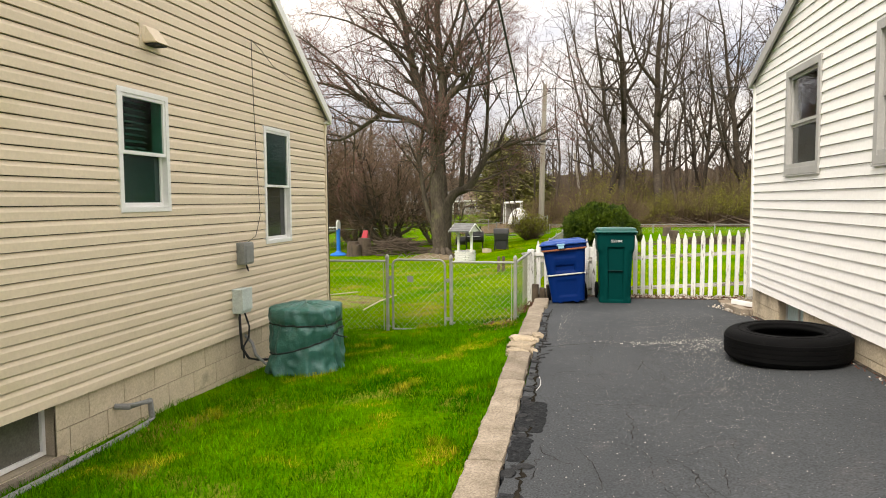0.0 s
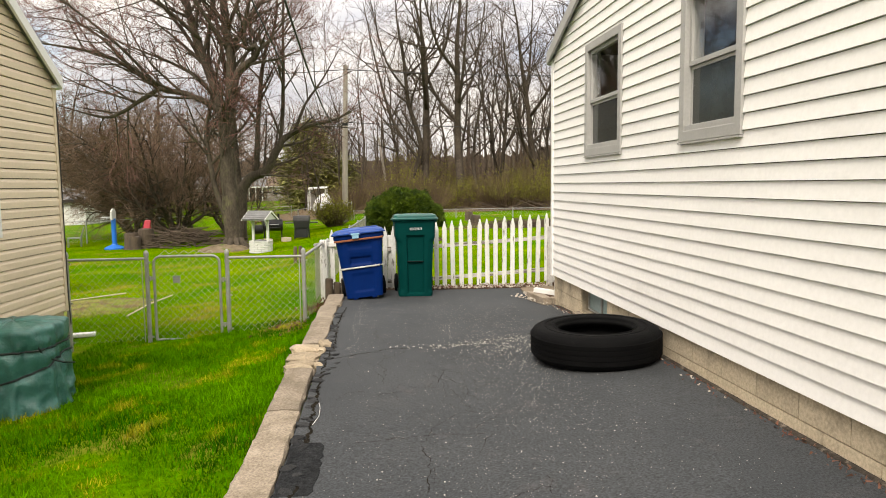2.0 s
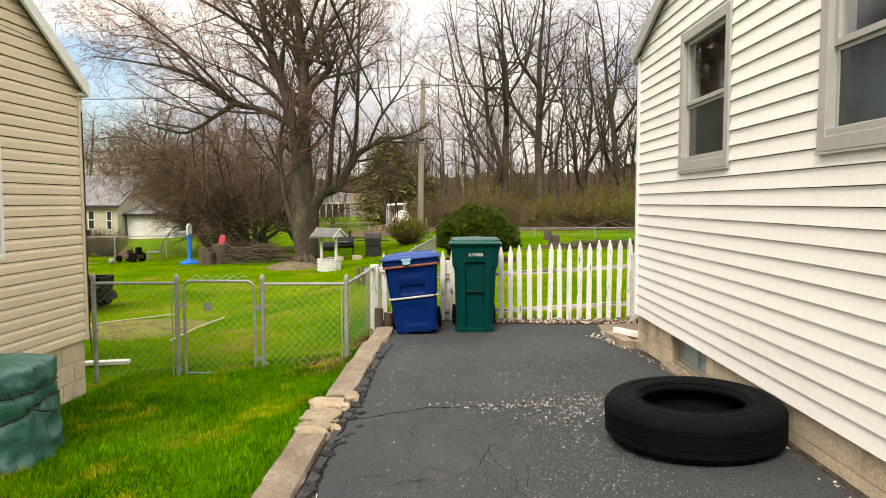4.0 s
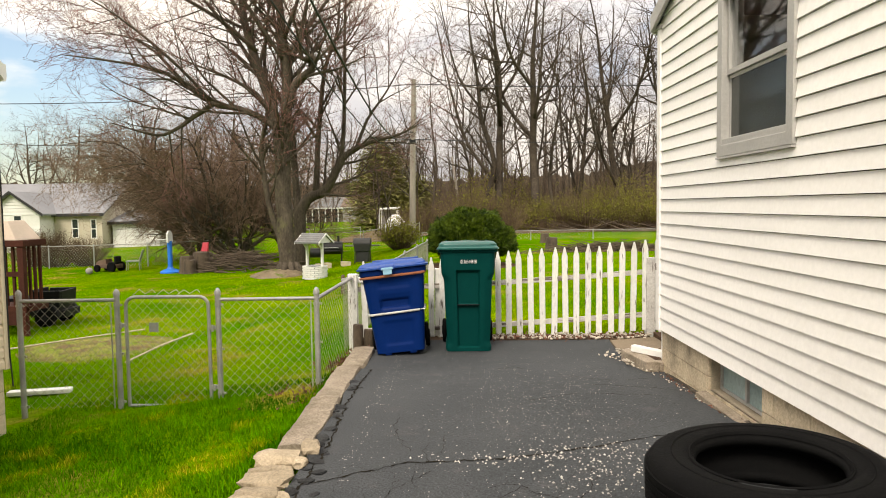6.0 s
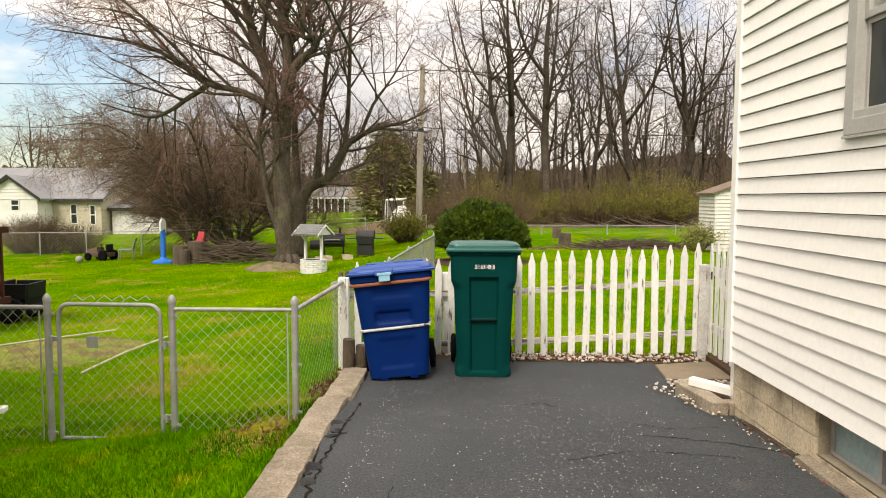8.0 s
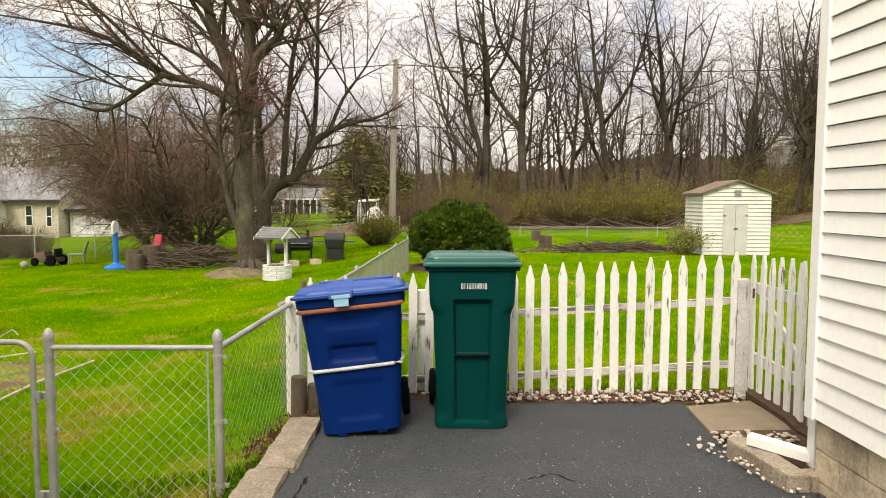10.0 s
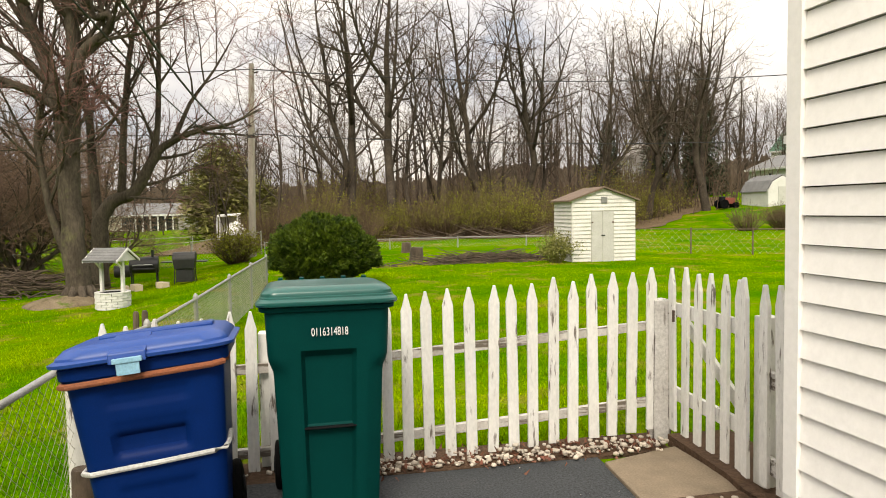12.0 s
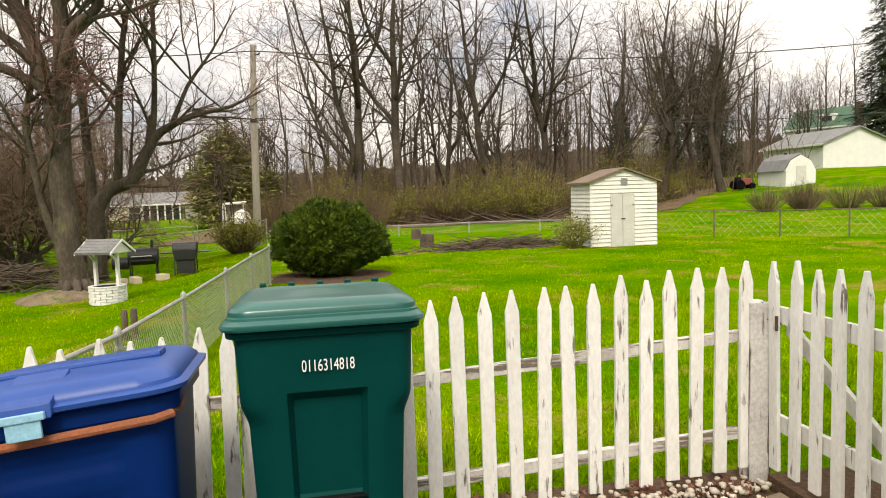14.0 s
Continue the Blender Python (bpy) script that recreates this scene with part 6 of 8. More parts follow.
def woods_tree(seed, height, forks, r0, lean=0.0):
    """A tall woodland tree: one leader that bends, and strong limbs that leave it at different heights."""
    t = Tree(seed, 0.011)
    rg = t.rng
    drift = Vector((0, 0, 0))
    pts = [Vector((0, 0, -0.3))]
    for f in (0.12, 0.28, 0.45, 0.62, 0.8, 1.0):
        drift += Vector((rg.gauss(0, 0.34), rg.gauss(0, 0.34), 0))
        pts.append(Vector((lean * f, 0, height * f)) + drift)
    line, rr = t.limb(pts, (r0 * 1.35, r0, r0 * 0.88, r0 * 0.72, r0 * 0.52, r0 * 0.28, 0.02), sides=8)
    t.spread(line, rr, length_of(line) * 0.8, 1, WOODS, 0.3)
    for k in range(forks):
        a = 2 * math.pi * k / forks + rg.uniform(-0.5, 0.5)
        n = int(len(line) * rg.uniform(0.24, 0.62))
        s, r1 = line[n], rr[n] * rg.uniform(0.5, 0.78)
        w = rg.uniform(0.11, 0.27) * height
        end = Vector((s.x + math.cos(a) * w, s.y + math.sin(a) * w, height * rg.uniform(0.78, 0.98)))
        out = Vector((math.cos(a), math.sin(a), 0)) * w
        limb, lr = t.limb([s, s.lerp(end, 0.25) + out * 0.25, s.lerp(end, 0.6) + out * 0.18, end], (r1, r1 * 0.8, r1 * 0.5, 0.02), sides=6)
        t.spread(limb, lr, length_of(limb), 1, WOODS, 0.18)
    return t


def slim_tree(seed, height, r0, lean):
    """A slender woodland tree that forks low and carries twigs along its whole height."""
    t = Tree(seed, 0.010)
    rg = t.rng
    for k in range(rg.choice((1, 2, 2, 3))):
        a = rg.uniform(0, 6.28)
        w = height * (0.06 if k == 0 else rg.uniform(0.10, 0.24))
        top = height * (1 if k == 0 else rg.uniform(0.7, 0.95))
        pts = [(0, 0, -0.3)] + [(lean * f + w * f * math.cos(a) + rg.gauss(0, 0.26), w * f * math.sin(a) + rg.gauss(0, 0.26), top * f) for f in (0.18, 0.38, 0.6, 0.8, 1.0)]
        r = r0 * (1 if k == 0 else 0.7)
        line, rr = t.limb(pts, (r * 1.3, r, r * 0.8, r * 0.58, r * 0.34, 0.015), sides=6)
        t.spread(line, rr, length_of(line), 1, WOODS, 0.22)
    return t


VARIANTS = []
for i, (h, forks, r0, lean) in enumerate(((17, 3, 0.26, 0.9), (15, 2, 0.19, -1.6), (18, 4, 0.29, 0.3), (14, 3, 0.15, 1.2), (13, 2, 0.10, -0.6), (16, 5, 0.25, -0.4), (12, 3, 0.085, 0.8))):
    t = woods_tree(100 + i, h, forks, r0, lean)
    VARIANTS.append((t.trunk.mesh("trunk", WOODS_BARK, smooth="all"), t.crown.mesh("crown", WOODS_BARK), t.twig.mesh("twigs", WOODS_TWIG)))


for i, (h, r0, lean) in enumerate(((15, 0.12, 0.7), (13, 0.09, -0.9), (16, 0.13, 0.2), (11, 0.075, 0.6), (9, 0.06, -0.5))):
    t = slim_tree(140 + i, h, r0, lean)
    VARIANTS.append((t.trunk.mesh("trunk", WOODS_BARK, smooth="all"), t.crown.mesh("crown", WOODS_BARK), t.twig.mesh("twigs", WOODS_TWIG)))


def place_tree(x, y, v, scale, rz, label="tall bare woodland tree with grey-brown bark"):
    t = thing("tree", (x, y, terrain(x, y) - 0.1), label, "tree", "bare trees of the woods", rz=rz)
    t.scale = (scale, scale, scale)
    for nm, me in zip(("trunk", "crown", "twig_crown"), VARIANTS[v]):
        ob = part(nm, me, None, t)
        if nm != "trunk":
            tagged(ob, kind="stuff")
    return t


# trees that stand out at the edge of the woods
for x, y, v, sc, rz in ((2.6, 50.5, 1, 1.12, 0), (3.5, 51, 0, 1.08, 150), (5.45, 49.5, 2, 1.05, 40), (11.6, 52, 0, 1.0, 200), (13.85, 50.5, 5, 1.02, 80), (8.4, 54, 3, 1.1, 10),
                        (16.5, 53, 4, 1.1, 120), (18.6, 51, 6, 1.1, 30), (25.9, 56.5, 5, 0.92, 10), (31.2, 57, 2, 0.95, 70), (28.6, 60, 0, 1.0, 260), (21.8, 55, 3, 1.0, 300),
                        (0.6, 54, 4, 1.15, 90), (6.9, 58, 4, 1.2, 180), (10.2, 57, 6, 1.3, 220), (34.5, 63, 5, 0.95, 140), (30.4, 66, 0, 0.95, 30), (37.2, 71, 2, 0.9, 100), (40.5, 82, 5, 0.95, 190), (44.5, 86, 2, 0.95, 20), (49.0, 90, 0, 0.95, 250), (53.5, 97, 5, 1.0, 80), (44, 98, 3, 1.1, 300), (58.0, 104, 2, 1.0, 10), (63, 90, 3, 0.9, 40), (70, 98, 6, 1.0, 120), (77, 102, 0, 0.8, 60), (60, 87, 4, 0.9, 200), (67, 108, 5, 0.9, 20), (86, 108, 2, 0.8, 90), (73, 110, 0, 0.9, 150)):
    place_tree(x, y, v, sc, rz)
rng = random.Random(77)
for i in range(56):
    x = -6 + 64 * (i + rng.random()) / 56 - 2
    y = rng.uniform(51, 84) + (6 if x > 24 else 0)
    if 38 < x < 54 and y < 74:
        y += 22
    place_tree(x, y, rng.choice((7, 8, 9, 10, 11, 7, 8, 9, 10, 11, 3, 4, 6)), rng.uniform(0.8, 1.15) * (1.0 if x < 30 else 0.85), rng.uniform(0, 360))
for x, y, v, sc, rz in ((-27, 62, 0, 0.75, 10), (-24, 66, 5, 0.8, 100), (-20, 64, 2, 0.75, 50), (-16, 63, 6, 0.9, 0), (-30, 70, 3, 0.8, 200), (-36, 72, 5, 0.7, 20), (-41, 74, 0, 0.7, 90), (-47, 76, 2, 0.7, 300), (-44, 88, 8, 0.9, 0), (-50, 84, 9, 0.8, 60), (-56, 86, 7, 0.8, 10), (-60, 90, 8, 0.9, 70), (-66, 92, 9, 0.8, 120), (-52, 92, 10, 1.0, 20), (-38, 82, 11, 1.0, 50), (-33, 78, 8, 0.7, 90),
                        (-13.5, 58, 3, 0.75, 160), (-12, 134, 5, 1.1, 220), (-17, 92, 6, 0.9, 10), (-25, 136, 2, 1.1, 130), (-6, 98, 3, 0.9, 30), (-38, 138, 5, 1.2, 60), (-17, 138, 2, 1.1, 310), (-31, 134, 0, 1.1, 40), (-44, 136, 2, 1.1, 80), (-9, 110, 0, 1.0, 200)):
    place_tree(x, y, v, sc, rz)

# far woods: too many to count
ft = Tree(400, 0.02)
FAR = {"seg": (2, 1.6, 1.3), "wig": (0.06, 0.16, 0.2), "up": (0.05, 0.1, 0.06), "gap": (0, 0.85, 0.7), "len": (0, 3.2, 1.7), "rad": (0, 0.05, 0.022), "angle": (22, 50)}
for i in range(130):
    x = ft.rng.uniform(-75, 95)
    y = ft.rng.uniform(88, 125) if x > -3 else ft.rng.uniform(134, 158)
    h = ft.rng.uniform(11, 18)
    z = terrain(x, y)
    p = Vector((x, y, z - 0.2))
    q = p + Vector((ft.rng.uniform(-1, 1), 0, h))
    line, rr = ft.limb([p, p.lerp(q, 0.35), p.lerp(q, 0.7), q], (0.2, 0.16, 0.1, 0.03), sides=4, smooth=2)
    ft.spread(line, rr, h, 1, FAR, 0.25)
for nm, bb, mt in (("far_woods", ft.trunk, WOODS_BARK), ("far_woods_twigs", ft.twig, WOODS_TWIG), ("far_woods_branches", ft.crown, WOODS_BARK)):
    whole(nm, bb, mt, "distant bare brown woods behind the yards", "woods", kind="stuff")

# thicket behind the first trees, and the dim far line of woods
th = B()
trg = random.Random(66)
for i in range(5600):
    x = trg.uniform(-60, 75)
    y = trg.uniform(56, 118) if x > -3 else trg.uniform(134, 158)
    if 40 < x < 70 and y < 92:
        continue
    h, z = trg.uniform(1.0, 3.8) if i % 3 else trg.uniform(3.0, 7.0), terrain(x, y)
    dx = trg.gauss(0, 1.3)
    th.tube([(x, y, z - 0.1), (x + dx * 0.25 + trg.gauss(0, 0.15), y, z + h * 0.45), (x + dx * 0.7, y, z + h * 0.8), (x + dx * 1.2, y, z + h)], [0.035, 0.03, 0.02, 0.010], 3, caps=False)
    th.tube([(x + dx * 0.25, y, z + h * 0.45), (x - dx * 0.5 + trg.gauss(0, 0.4), y, z + h * 0.85)], [0.02, 0.009], 3, caps=False)
whole("thicket", th, WOODS_TWIG, "dense brown thicket deep in the woods", "thicket", kind="stuff")
band = B()
NB = 900
for i in range(NB + 1):
    a = radians(-75 + 150 * i / NB)
    R = 165
    x, y = R * math.sin(a), 8 + R * math.cos(a)
    h = 8.5 + 1.2 * noise.noise((i * 0.03, 0, 0)) + 1.6 * noise.noise((i * 0.21, 3, 0)) + 1.2 * noise.noise((i * 0.9, 5, 0))
    z = terrain(x, y)
    band.v += [(x, y, z - 2), (x, y, z + h)]
band.f = [(2 * i, 2 * i + 2, 2 * i + 3, 2 * i + 1) for i in range(NB)]
whole("backdrop", band, FAR_LINE, "distant grey-brown line of bare woods", "woods", kind="structure")

# ---- undergrowth at the edge of the woods ----
rng = random.Random(9)
ub = B()
hon = []
for i in range(5200):
    x = rng.uniform(-3.5, 34)
    y = 46.2 + 11 * rng.random() ** 0.7 + max(0, (x - 17) * 0.95)
    if 38 < x:
        continue
    h = rng.uniform(0.5, 3.4) * max(0.16, 0.50 + 1.9 * noise.noise((x * 0.32, y * 0.25, 0)) + 0.3 * rng.random())
    z = terrain(x, y)
    dx, dy = rng.gauss(0, 0.8), rng.gauss(0, 0.4)
    ub.tube([(x, y, z - 0.05), (x + dx * 0.3, y + dy * 0.4, z + h * 0.6), (x + dx * 0.75, y + dy, z + h * 0.92), (x + dx * 1.3, y + dy, z + h)], [0.014, 0.011, 0.008, 0.005], 3, caps=False)
    for k in range(2):
        ub.tube([(x + dx * 0.3, y + dy * 0.4, z + h * (0.4 + 0.2 * k)), (x + dx * 0.3 + rng.gauss(0, 0.45), y + rng.gauss(0, 0.3), z + h * rng.uniform(0.6, 1.0))], [0.008, 0.004], 3, caps=False)
    g = noise.noise((x * 0.16 + 3, y * 0.1, 4))
    if rng.random() < 0.42 + 1.4 * g:
        for k in range(5):
            f = rng.uniform(0.25, 1.0)
            hon.append((x + dx * f + rng.gauss(0, 0.15), y + dy * f + rng.gauss(0, 0.15), z + h * f))
whole("undergrowth", ub, BRUSH, "dry tan brush along the woods", "brush", kind="stuff")
whole("budding_shrubs", tri_cloud("budding_shrubs", leaves_at(hon, 0.085, 3, 1.8, 6), HONEY), None, "yellow-green budding honeysuckle in the undergrowth", "shrubs", kind="stuff")
litter = B()
cols = 60
for j in range(16):
    for i in range(cols + 1):
        x = -8 + 46 * i / cols
        y = 44.3 + 6 * j + max(0, (x - 17) * 0.95) + (1.4 * noise.noise((x * 0.4, 0, 2)) if j == 0 else 0)
        litter.v.append((x, y, terrain(x, y) + 0.05 + 0.03 * noise.noise((x, y, 0))))
litter.f = [(j * (cols + 1) + i, j * (cols + 1) + i + 1, (j + 1) * (cols + 1) + i + 1, (j + 1) * (cols + 1) + i) for j in range(15) for i in range(cols)]
whole("woods_floor", litter, LEAF_LITTER, "brown leaf litter under the bare trees", "ground", kind="structure", smooth="all")
dead = B()
for i in range(70):
    x, y = rng.uniform(6.5, 17), rng.uniform(45.4, 47.2)
    a, L = rng.uniform(-0.5, 0.5) + (math.pi if rng.random() < 0.5 else 0), rng.uniform(0.8, 2.6)
    z = terrain(x, y) + 0.05
    dead.tube([(x, y, z), (x + L * math.cos(a), y + L * math.sin(a) * 0.6, z + rng.uniform(0.05, 0.8))], [rng.uniform(0.02, 0.06), 0.012], 4)
whole("dead_branches", dead, LOG, "heap of fallen branches at the edge of the woods", "branches", kind="stuff")


# ---- shrubs ----
def dome_bush(name, at, rx, ry, rz, n, label, leaf, size, stems=True, low=-0.15, seed=1, rough=0.16):
    th = thing(name, at, label, "bush")
    rg = np.random.default_rng(seed)
    d = rg.normal(size=(n, 3))
    d /= np.linalg.norm(d, axis=1)[:, None]
    d[:, 2] = rg.uniform(-0.95, 1.0, n)
    k = np.sqrt(1 - d[:, 2] ** 2) / np.linalg.norm(d[:, :2], axis=1)
    d[:, :2] *= k[:, None]
    lumps = np.array([1 + rough * noise.noise(Vector(v) * 2.4) + 0.16 * (abs(noise.noise(Vector(v) * 7.0)) - 0.25) + 0.10 * noise.noise(Vector(v) * 15) for v in d])
    depth = 1 - np.abs(rg.normal(size=n)) * 0.085
    p = d * (lumps * depth)[:, None] * np.where(d[:, 2:] > 0, [[rx, ry, rz - low]], [[rx, ry, low * 0.86]]) + np.array([0, 0, low])
    out = d / np.linalg.norm(d, axis=1)[:, None]
    a = out * 0.9 + rg.normal(size=(n, 3)) * 0.55 + np.array([0, 0, 0.35])
    a /= np.linalg.norm(a, axis=1)[:, None]
    c = np.cross(a, rg.normal(size=(n, 3)))
    c /= np.linalg.norm(c, axis=1)[:, None]
    s = size * rg.uniform(0.6, 1.5, size=(n, 1))
    tris = np.stack([p - c * s * 0.28, p + c * s * 0.28, p + a * s], axis=1)
    e = np.cross(a, c)
    tris2 = np.stack([p - e * s * 0.28, p + e * s * 0.28, p + a * s * 0.9], axis=1)
    part("foliage", tri_cloud("foliage", np.concatenate([tris, tris2]), leaf), None, th)
    if stems:
        b = B()
        r = random.Random(seed)
        for i in range(60):
            q = 2 * math.pi * r.random()
            w = r.uniform(0.3, 0.85)
            b.tube([(0.18 * math.cos(q), 0.18 * math.sin(q), -0.02), (rx * w * 0.5 * math.cos(q), ry * w * 0.5 * math.sin(q), rz * 0.22), (rx * w * math.cos(q), ry * w * math.sin(q), rz * 0.5)], [0.03, 0.022, 0.01], 5)
        tagged(part("stem_thicket", b, BARK, th, "bare brown stems"), kind="stuff")
    return th


dome_bush("evergreen_bush", (1.06, 23.4, terrain(1.06, 23.4)), 1.18, 1.17, 1.59, 44000, "dense dark green rounded evergreen bush", YEW, 0.075, low=0.72, seed=4, rough=0.22)
whole("mulch_bed", B().lathe([(1.4, -0.1), (1.35, 0.012), (1.0, 0.04), (0.01, 0.05)], 40, (1.06, 23.4, terrain(1.06, 23.4))), MULCH, "ring of brown mulch under the bush", "mulch", kind="stuff", smooth=True)


def stem_bush(at, r, h, n, label, twig, leaf=None, seed=1):
    th = thing("shrub", at, label, "shrub")
    rg = random.Random(seed)
    b = B()
    lv = []
    for i in range(n):
        a, w = rg.uniform(0, 2 * math.pi), r * math.sqrt(rg.random())
        x, y = w * math.cos(a), w * math.sin(a)
        hh = h * rg.uniform(0.5, 1.1) * (1 - 0.35 * (w / r) ** 2)
        pts = [(x * 0.3, y * 0.3, -0.02), (x * 0.75, y * 0.75, hh * 0.55), (x + rg.gauss(0, 0.08), y + rg.gauss(0, 0.08), hh)]
        b.tube(pts, [0.009, 0.007, 0.004], 3, caps=False)
        for k in range(3):
            f = rg.uniform(0.35, 1)
            q = Vector(pts[1]).lerp(Vector(pts[2]), max(0, 2 * f - 1))
            e = q + Vector((rg.gauss(0, 0.14), rg.gauss(0, 0.14), rg.uniform(0.05, 0.25)))
            b.tube([q, e], [0.005, 0.003], 3, caps=False)
            lv.append(tuple(e))
    tagged(part("stem_thicket", b, twig, th), kind="stuff")
    if leaf:
        tagged(part("foliage", tri_cloud("foliage", leaves_at(lv, 0.06, seed, 1.6, 6), leaf), None, th), kind="stuff")
    return th


stem_bush((-2.05, 33.2, terrain(-2.05, 33.2)), 1.0, 1.2, 260, "rounded yellow-green budding shrub by the pole", BRUSH, HONEY, 2)
for i, (x, y, r, h) in enumerate(((0.8, 46.8, 2.2, 3.0), (3.2, 46.4, 1.8, 2.5), (-2.0, 49, 1.8, 2.6), (-25.5, 44, 2.0, 1.6), (-17.4, 33.2, 1.3, 1.7), (-18.9, 33.8, 1.2, 1.6), (-15.9, 33.0, 1.1, 1.3), (7.5, 47.5, 1.8, 2.6))):
    stem_bush((x, y, terrain(x, y)), r, h, 300, "bare tan-brown shrub with fine upright stems", BRUSH, None, 20 + i)
for i, (x, y, r, h) in enumerate(((8.4, 47.2, 2.2, 2.9), (11.6, 47.6, 2.6, 3.6), (13.6, 48.6, 2.4, 3.2), (16.6, 48.2, 1.9, 2.7), (26.8, 57.5, 1.4, 2.4), (1.9, 47.6, 2.0, 2.9), (10.0, 47.0, 1.8, 2.4), (19.0, 50.4, 2.2, 3.0), (5.6, 48.6, 1.6, 2.2), (21.5, 53.0, 2.0, 2.8), (12.8, 47.0, 1.6, 2.2))):
    stem_bush((x, y, terrain(x, y)), r, h, 280, "budding yellow-green shrub at the edge of the woods", BRUSH, HONEY, 40 + i)
for i, (x, y) in enumerate(((26.5, 41.5), (28.3, 40.6), (30.0, 40.0), (27.4, 42.8), (24.8, 42.4))):
    stem_bush((x, y, terrain(x, y)), 1.3, 1.5, 200, "low dry brown stems in a garden bed", BRUSH, None, 60 + i)


def conifer(at, h, r, label, seed, taper=0.85, needles=SPRUCE, droop=0.32, spread=0.05):
    th = thing("conifer", at, label, "tree")
    rg = random.Random(seed)
    part("trunk", B().tube([(0, 0, -0.2), (0, 0, h * 0.6), (0, 0, h)], [r * 0.075, r * 0.045, 0.02], 7), WOODS_BARK, th)
    tris = []
    z = h * 0.08
    while z < h * 0.985:
        f = 1 - z / h
        for k in range(12):
            a = rg.uniform(0, 2 * math.pi)
            L = r * (f ** taper) * rg.uniform(0.7, 1.1) + 0.1
            for j in range(int(7 + L * 9)):
                s = L * (0.15 + 0.85 * rg.random())
                w = 0.17 + 0.055 * L
                c = Vector((math.cos(a) * s + rg.gauss(0, w * 0.6), math.sin(a) * s + rg.gauss(0, w * 0.6), z - droop * s * (0.6 + f) + rg.gauss(0, 0.06 + spread)))
                o = Vector((math.cos(a) + rg.gauss(0, 2 * spread), math.sin(a) + rg.gauss(0, 2 * spread), rg.gauss(-0.45 + spread, spread))) * w * rg.uniform(0.7, 1.3)
                q = Vector((-math.sin(a), math.cos(a), rg.uniform(-0.4, 0.4))) * w * 0.34
                tris.append((c - q, c + q, c + o))
        z += 0.03 * h ** 0.8
    part("foliage", tri_cloud("needles", np.array([[tuple(p) for p in t3] for t3 in tris]), needles), None, th)
    return th


conifer((-7.6, 71, terrain(-7.6, 71)), 8.3, 4.0, "soft olive-green conifer behind the far lawn", 1, 0.36, droop=0.02, spread=0.5)
conifer((-4.6, 77, terrain(-4.6, 77)), 4.6, 2.8, "smaller olive-green conifer behind the far lawn", 2, 0.36, droop=0.02, spread=0.5)
conifer((61.6, 74.5, terrain(61.6, 74.5)), 25.0, 5.4, "tall dark spruce beside the hillside house", 3, needles=DARK_SPRUCE)
conifer((27.6, 68, terrain(27.6, 68)), 9.0, 2.4, "dark conifer among the bare trees", 4, needles=DARK_SPRUCE)
conifer((34.2, 71, terrain(34.2, 71)), 11.0, 2.6, "dark conifer near the hidden house", 5, needles=DARK_SPRUCE)
conifer((40.2, 73, terrain(40.2, 73)), 13.5, 3.2, "tall dark conifer behind the bare trees", 6, needles=DARK_SPRUCE)


# ---- pole and wires ----
pole = thing("utility_pole", (-1.76, 36.4, terrain(-1.76, 36.4)), "weathered grey wooden utility pole", "pole")
part("shaft", B().tube([(0, 0, -0.3), (0.08, 0, 4), (0.2, 0, 7.85)], [0.155, 0.135, 0.11], 12), POLE_WOOD, pole, smooth=True)
part("insulator", B().tube([(0.2, 0, 7.5), (0.42, -0.05, 7.5), (0.46, -0.05, 7.56)], 0.03, 8), BLACK_IRON, pole, smooth=True)
part("insulator", B().tube([(0.12, -0.1, 5.35), (0.02, -0.2, 5.35), (0.0, -0.22, 5.42)], 0.03, 8), BLACK_IRON, pole, smooth=True)
part("clamp", B().tube([(0.1, 0, 4.85), (0.1, 0, 4.98)], 0.15, 12), BLACK_IRON, pole)


def strung(a, c, sag, r, n=22):
    """A hanging wire between two points."""
    a, c = Vector(a), Vector(c)
    return B().tube([a.lerp(c, i / n) - Vector((0, 0, 4 * sag * (i / n) * (1 - i / n))) for i in range(n + 1)], r, 5)


for lab, a, c, sag, r in (("black power line running from the pole", (-1.5, 36.3, 7.25), (46, 36.4, 10.6), 1.5, 0.022), ("black power line running from the pole", (-1.6, 36.3, 7.25), (-50, 36, 9.0), 1.3, 0.02),
                          ("thin black telephone cable from the pole", (-1.6, 36.3, 4.65), (48, 36.4, 6.4), 1.1, 0.02), ("thin black telephone cable from the pole", (-1.7, 36.3, 4.65), (-50, 36, 7.0), 0.9, 0.014),
                          ("black service wire slung over the driveway", (-1.75, 36.2, 5.05), (0.1, -2, 5.2), 1.85, 0.016), ("thin black service wire slung over the driveway", (-1.8, 36.2, 4.75), (-0.35, -2, 5.3), 1.95, 0.010)):
    whole("power_line", strung(a, c, sag, r), CABLE, lab, "cable", group="overhead wires", smooth=True)
far_pole = thing("utility_pole", (0.3, 66, terrain(0.3, 66)), "distant leaning pale utility pole", "pole")
part("shaft", B().tube([(0, 0, -0.2), (-0.9, 0, 6.2)], [0.14, 0.10], 8), POLE_WOOD, far_pole, smooth=True)

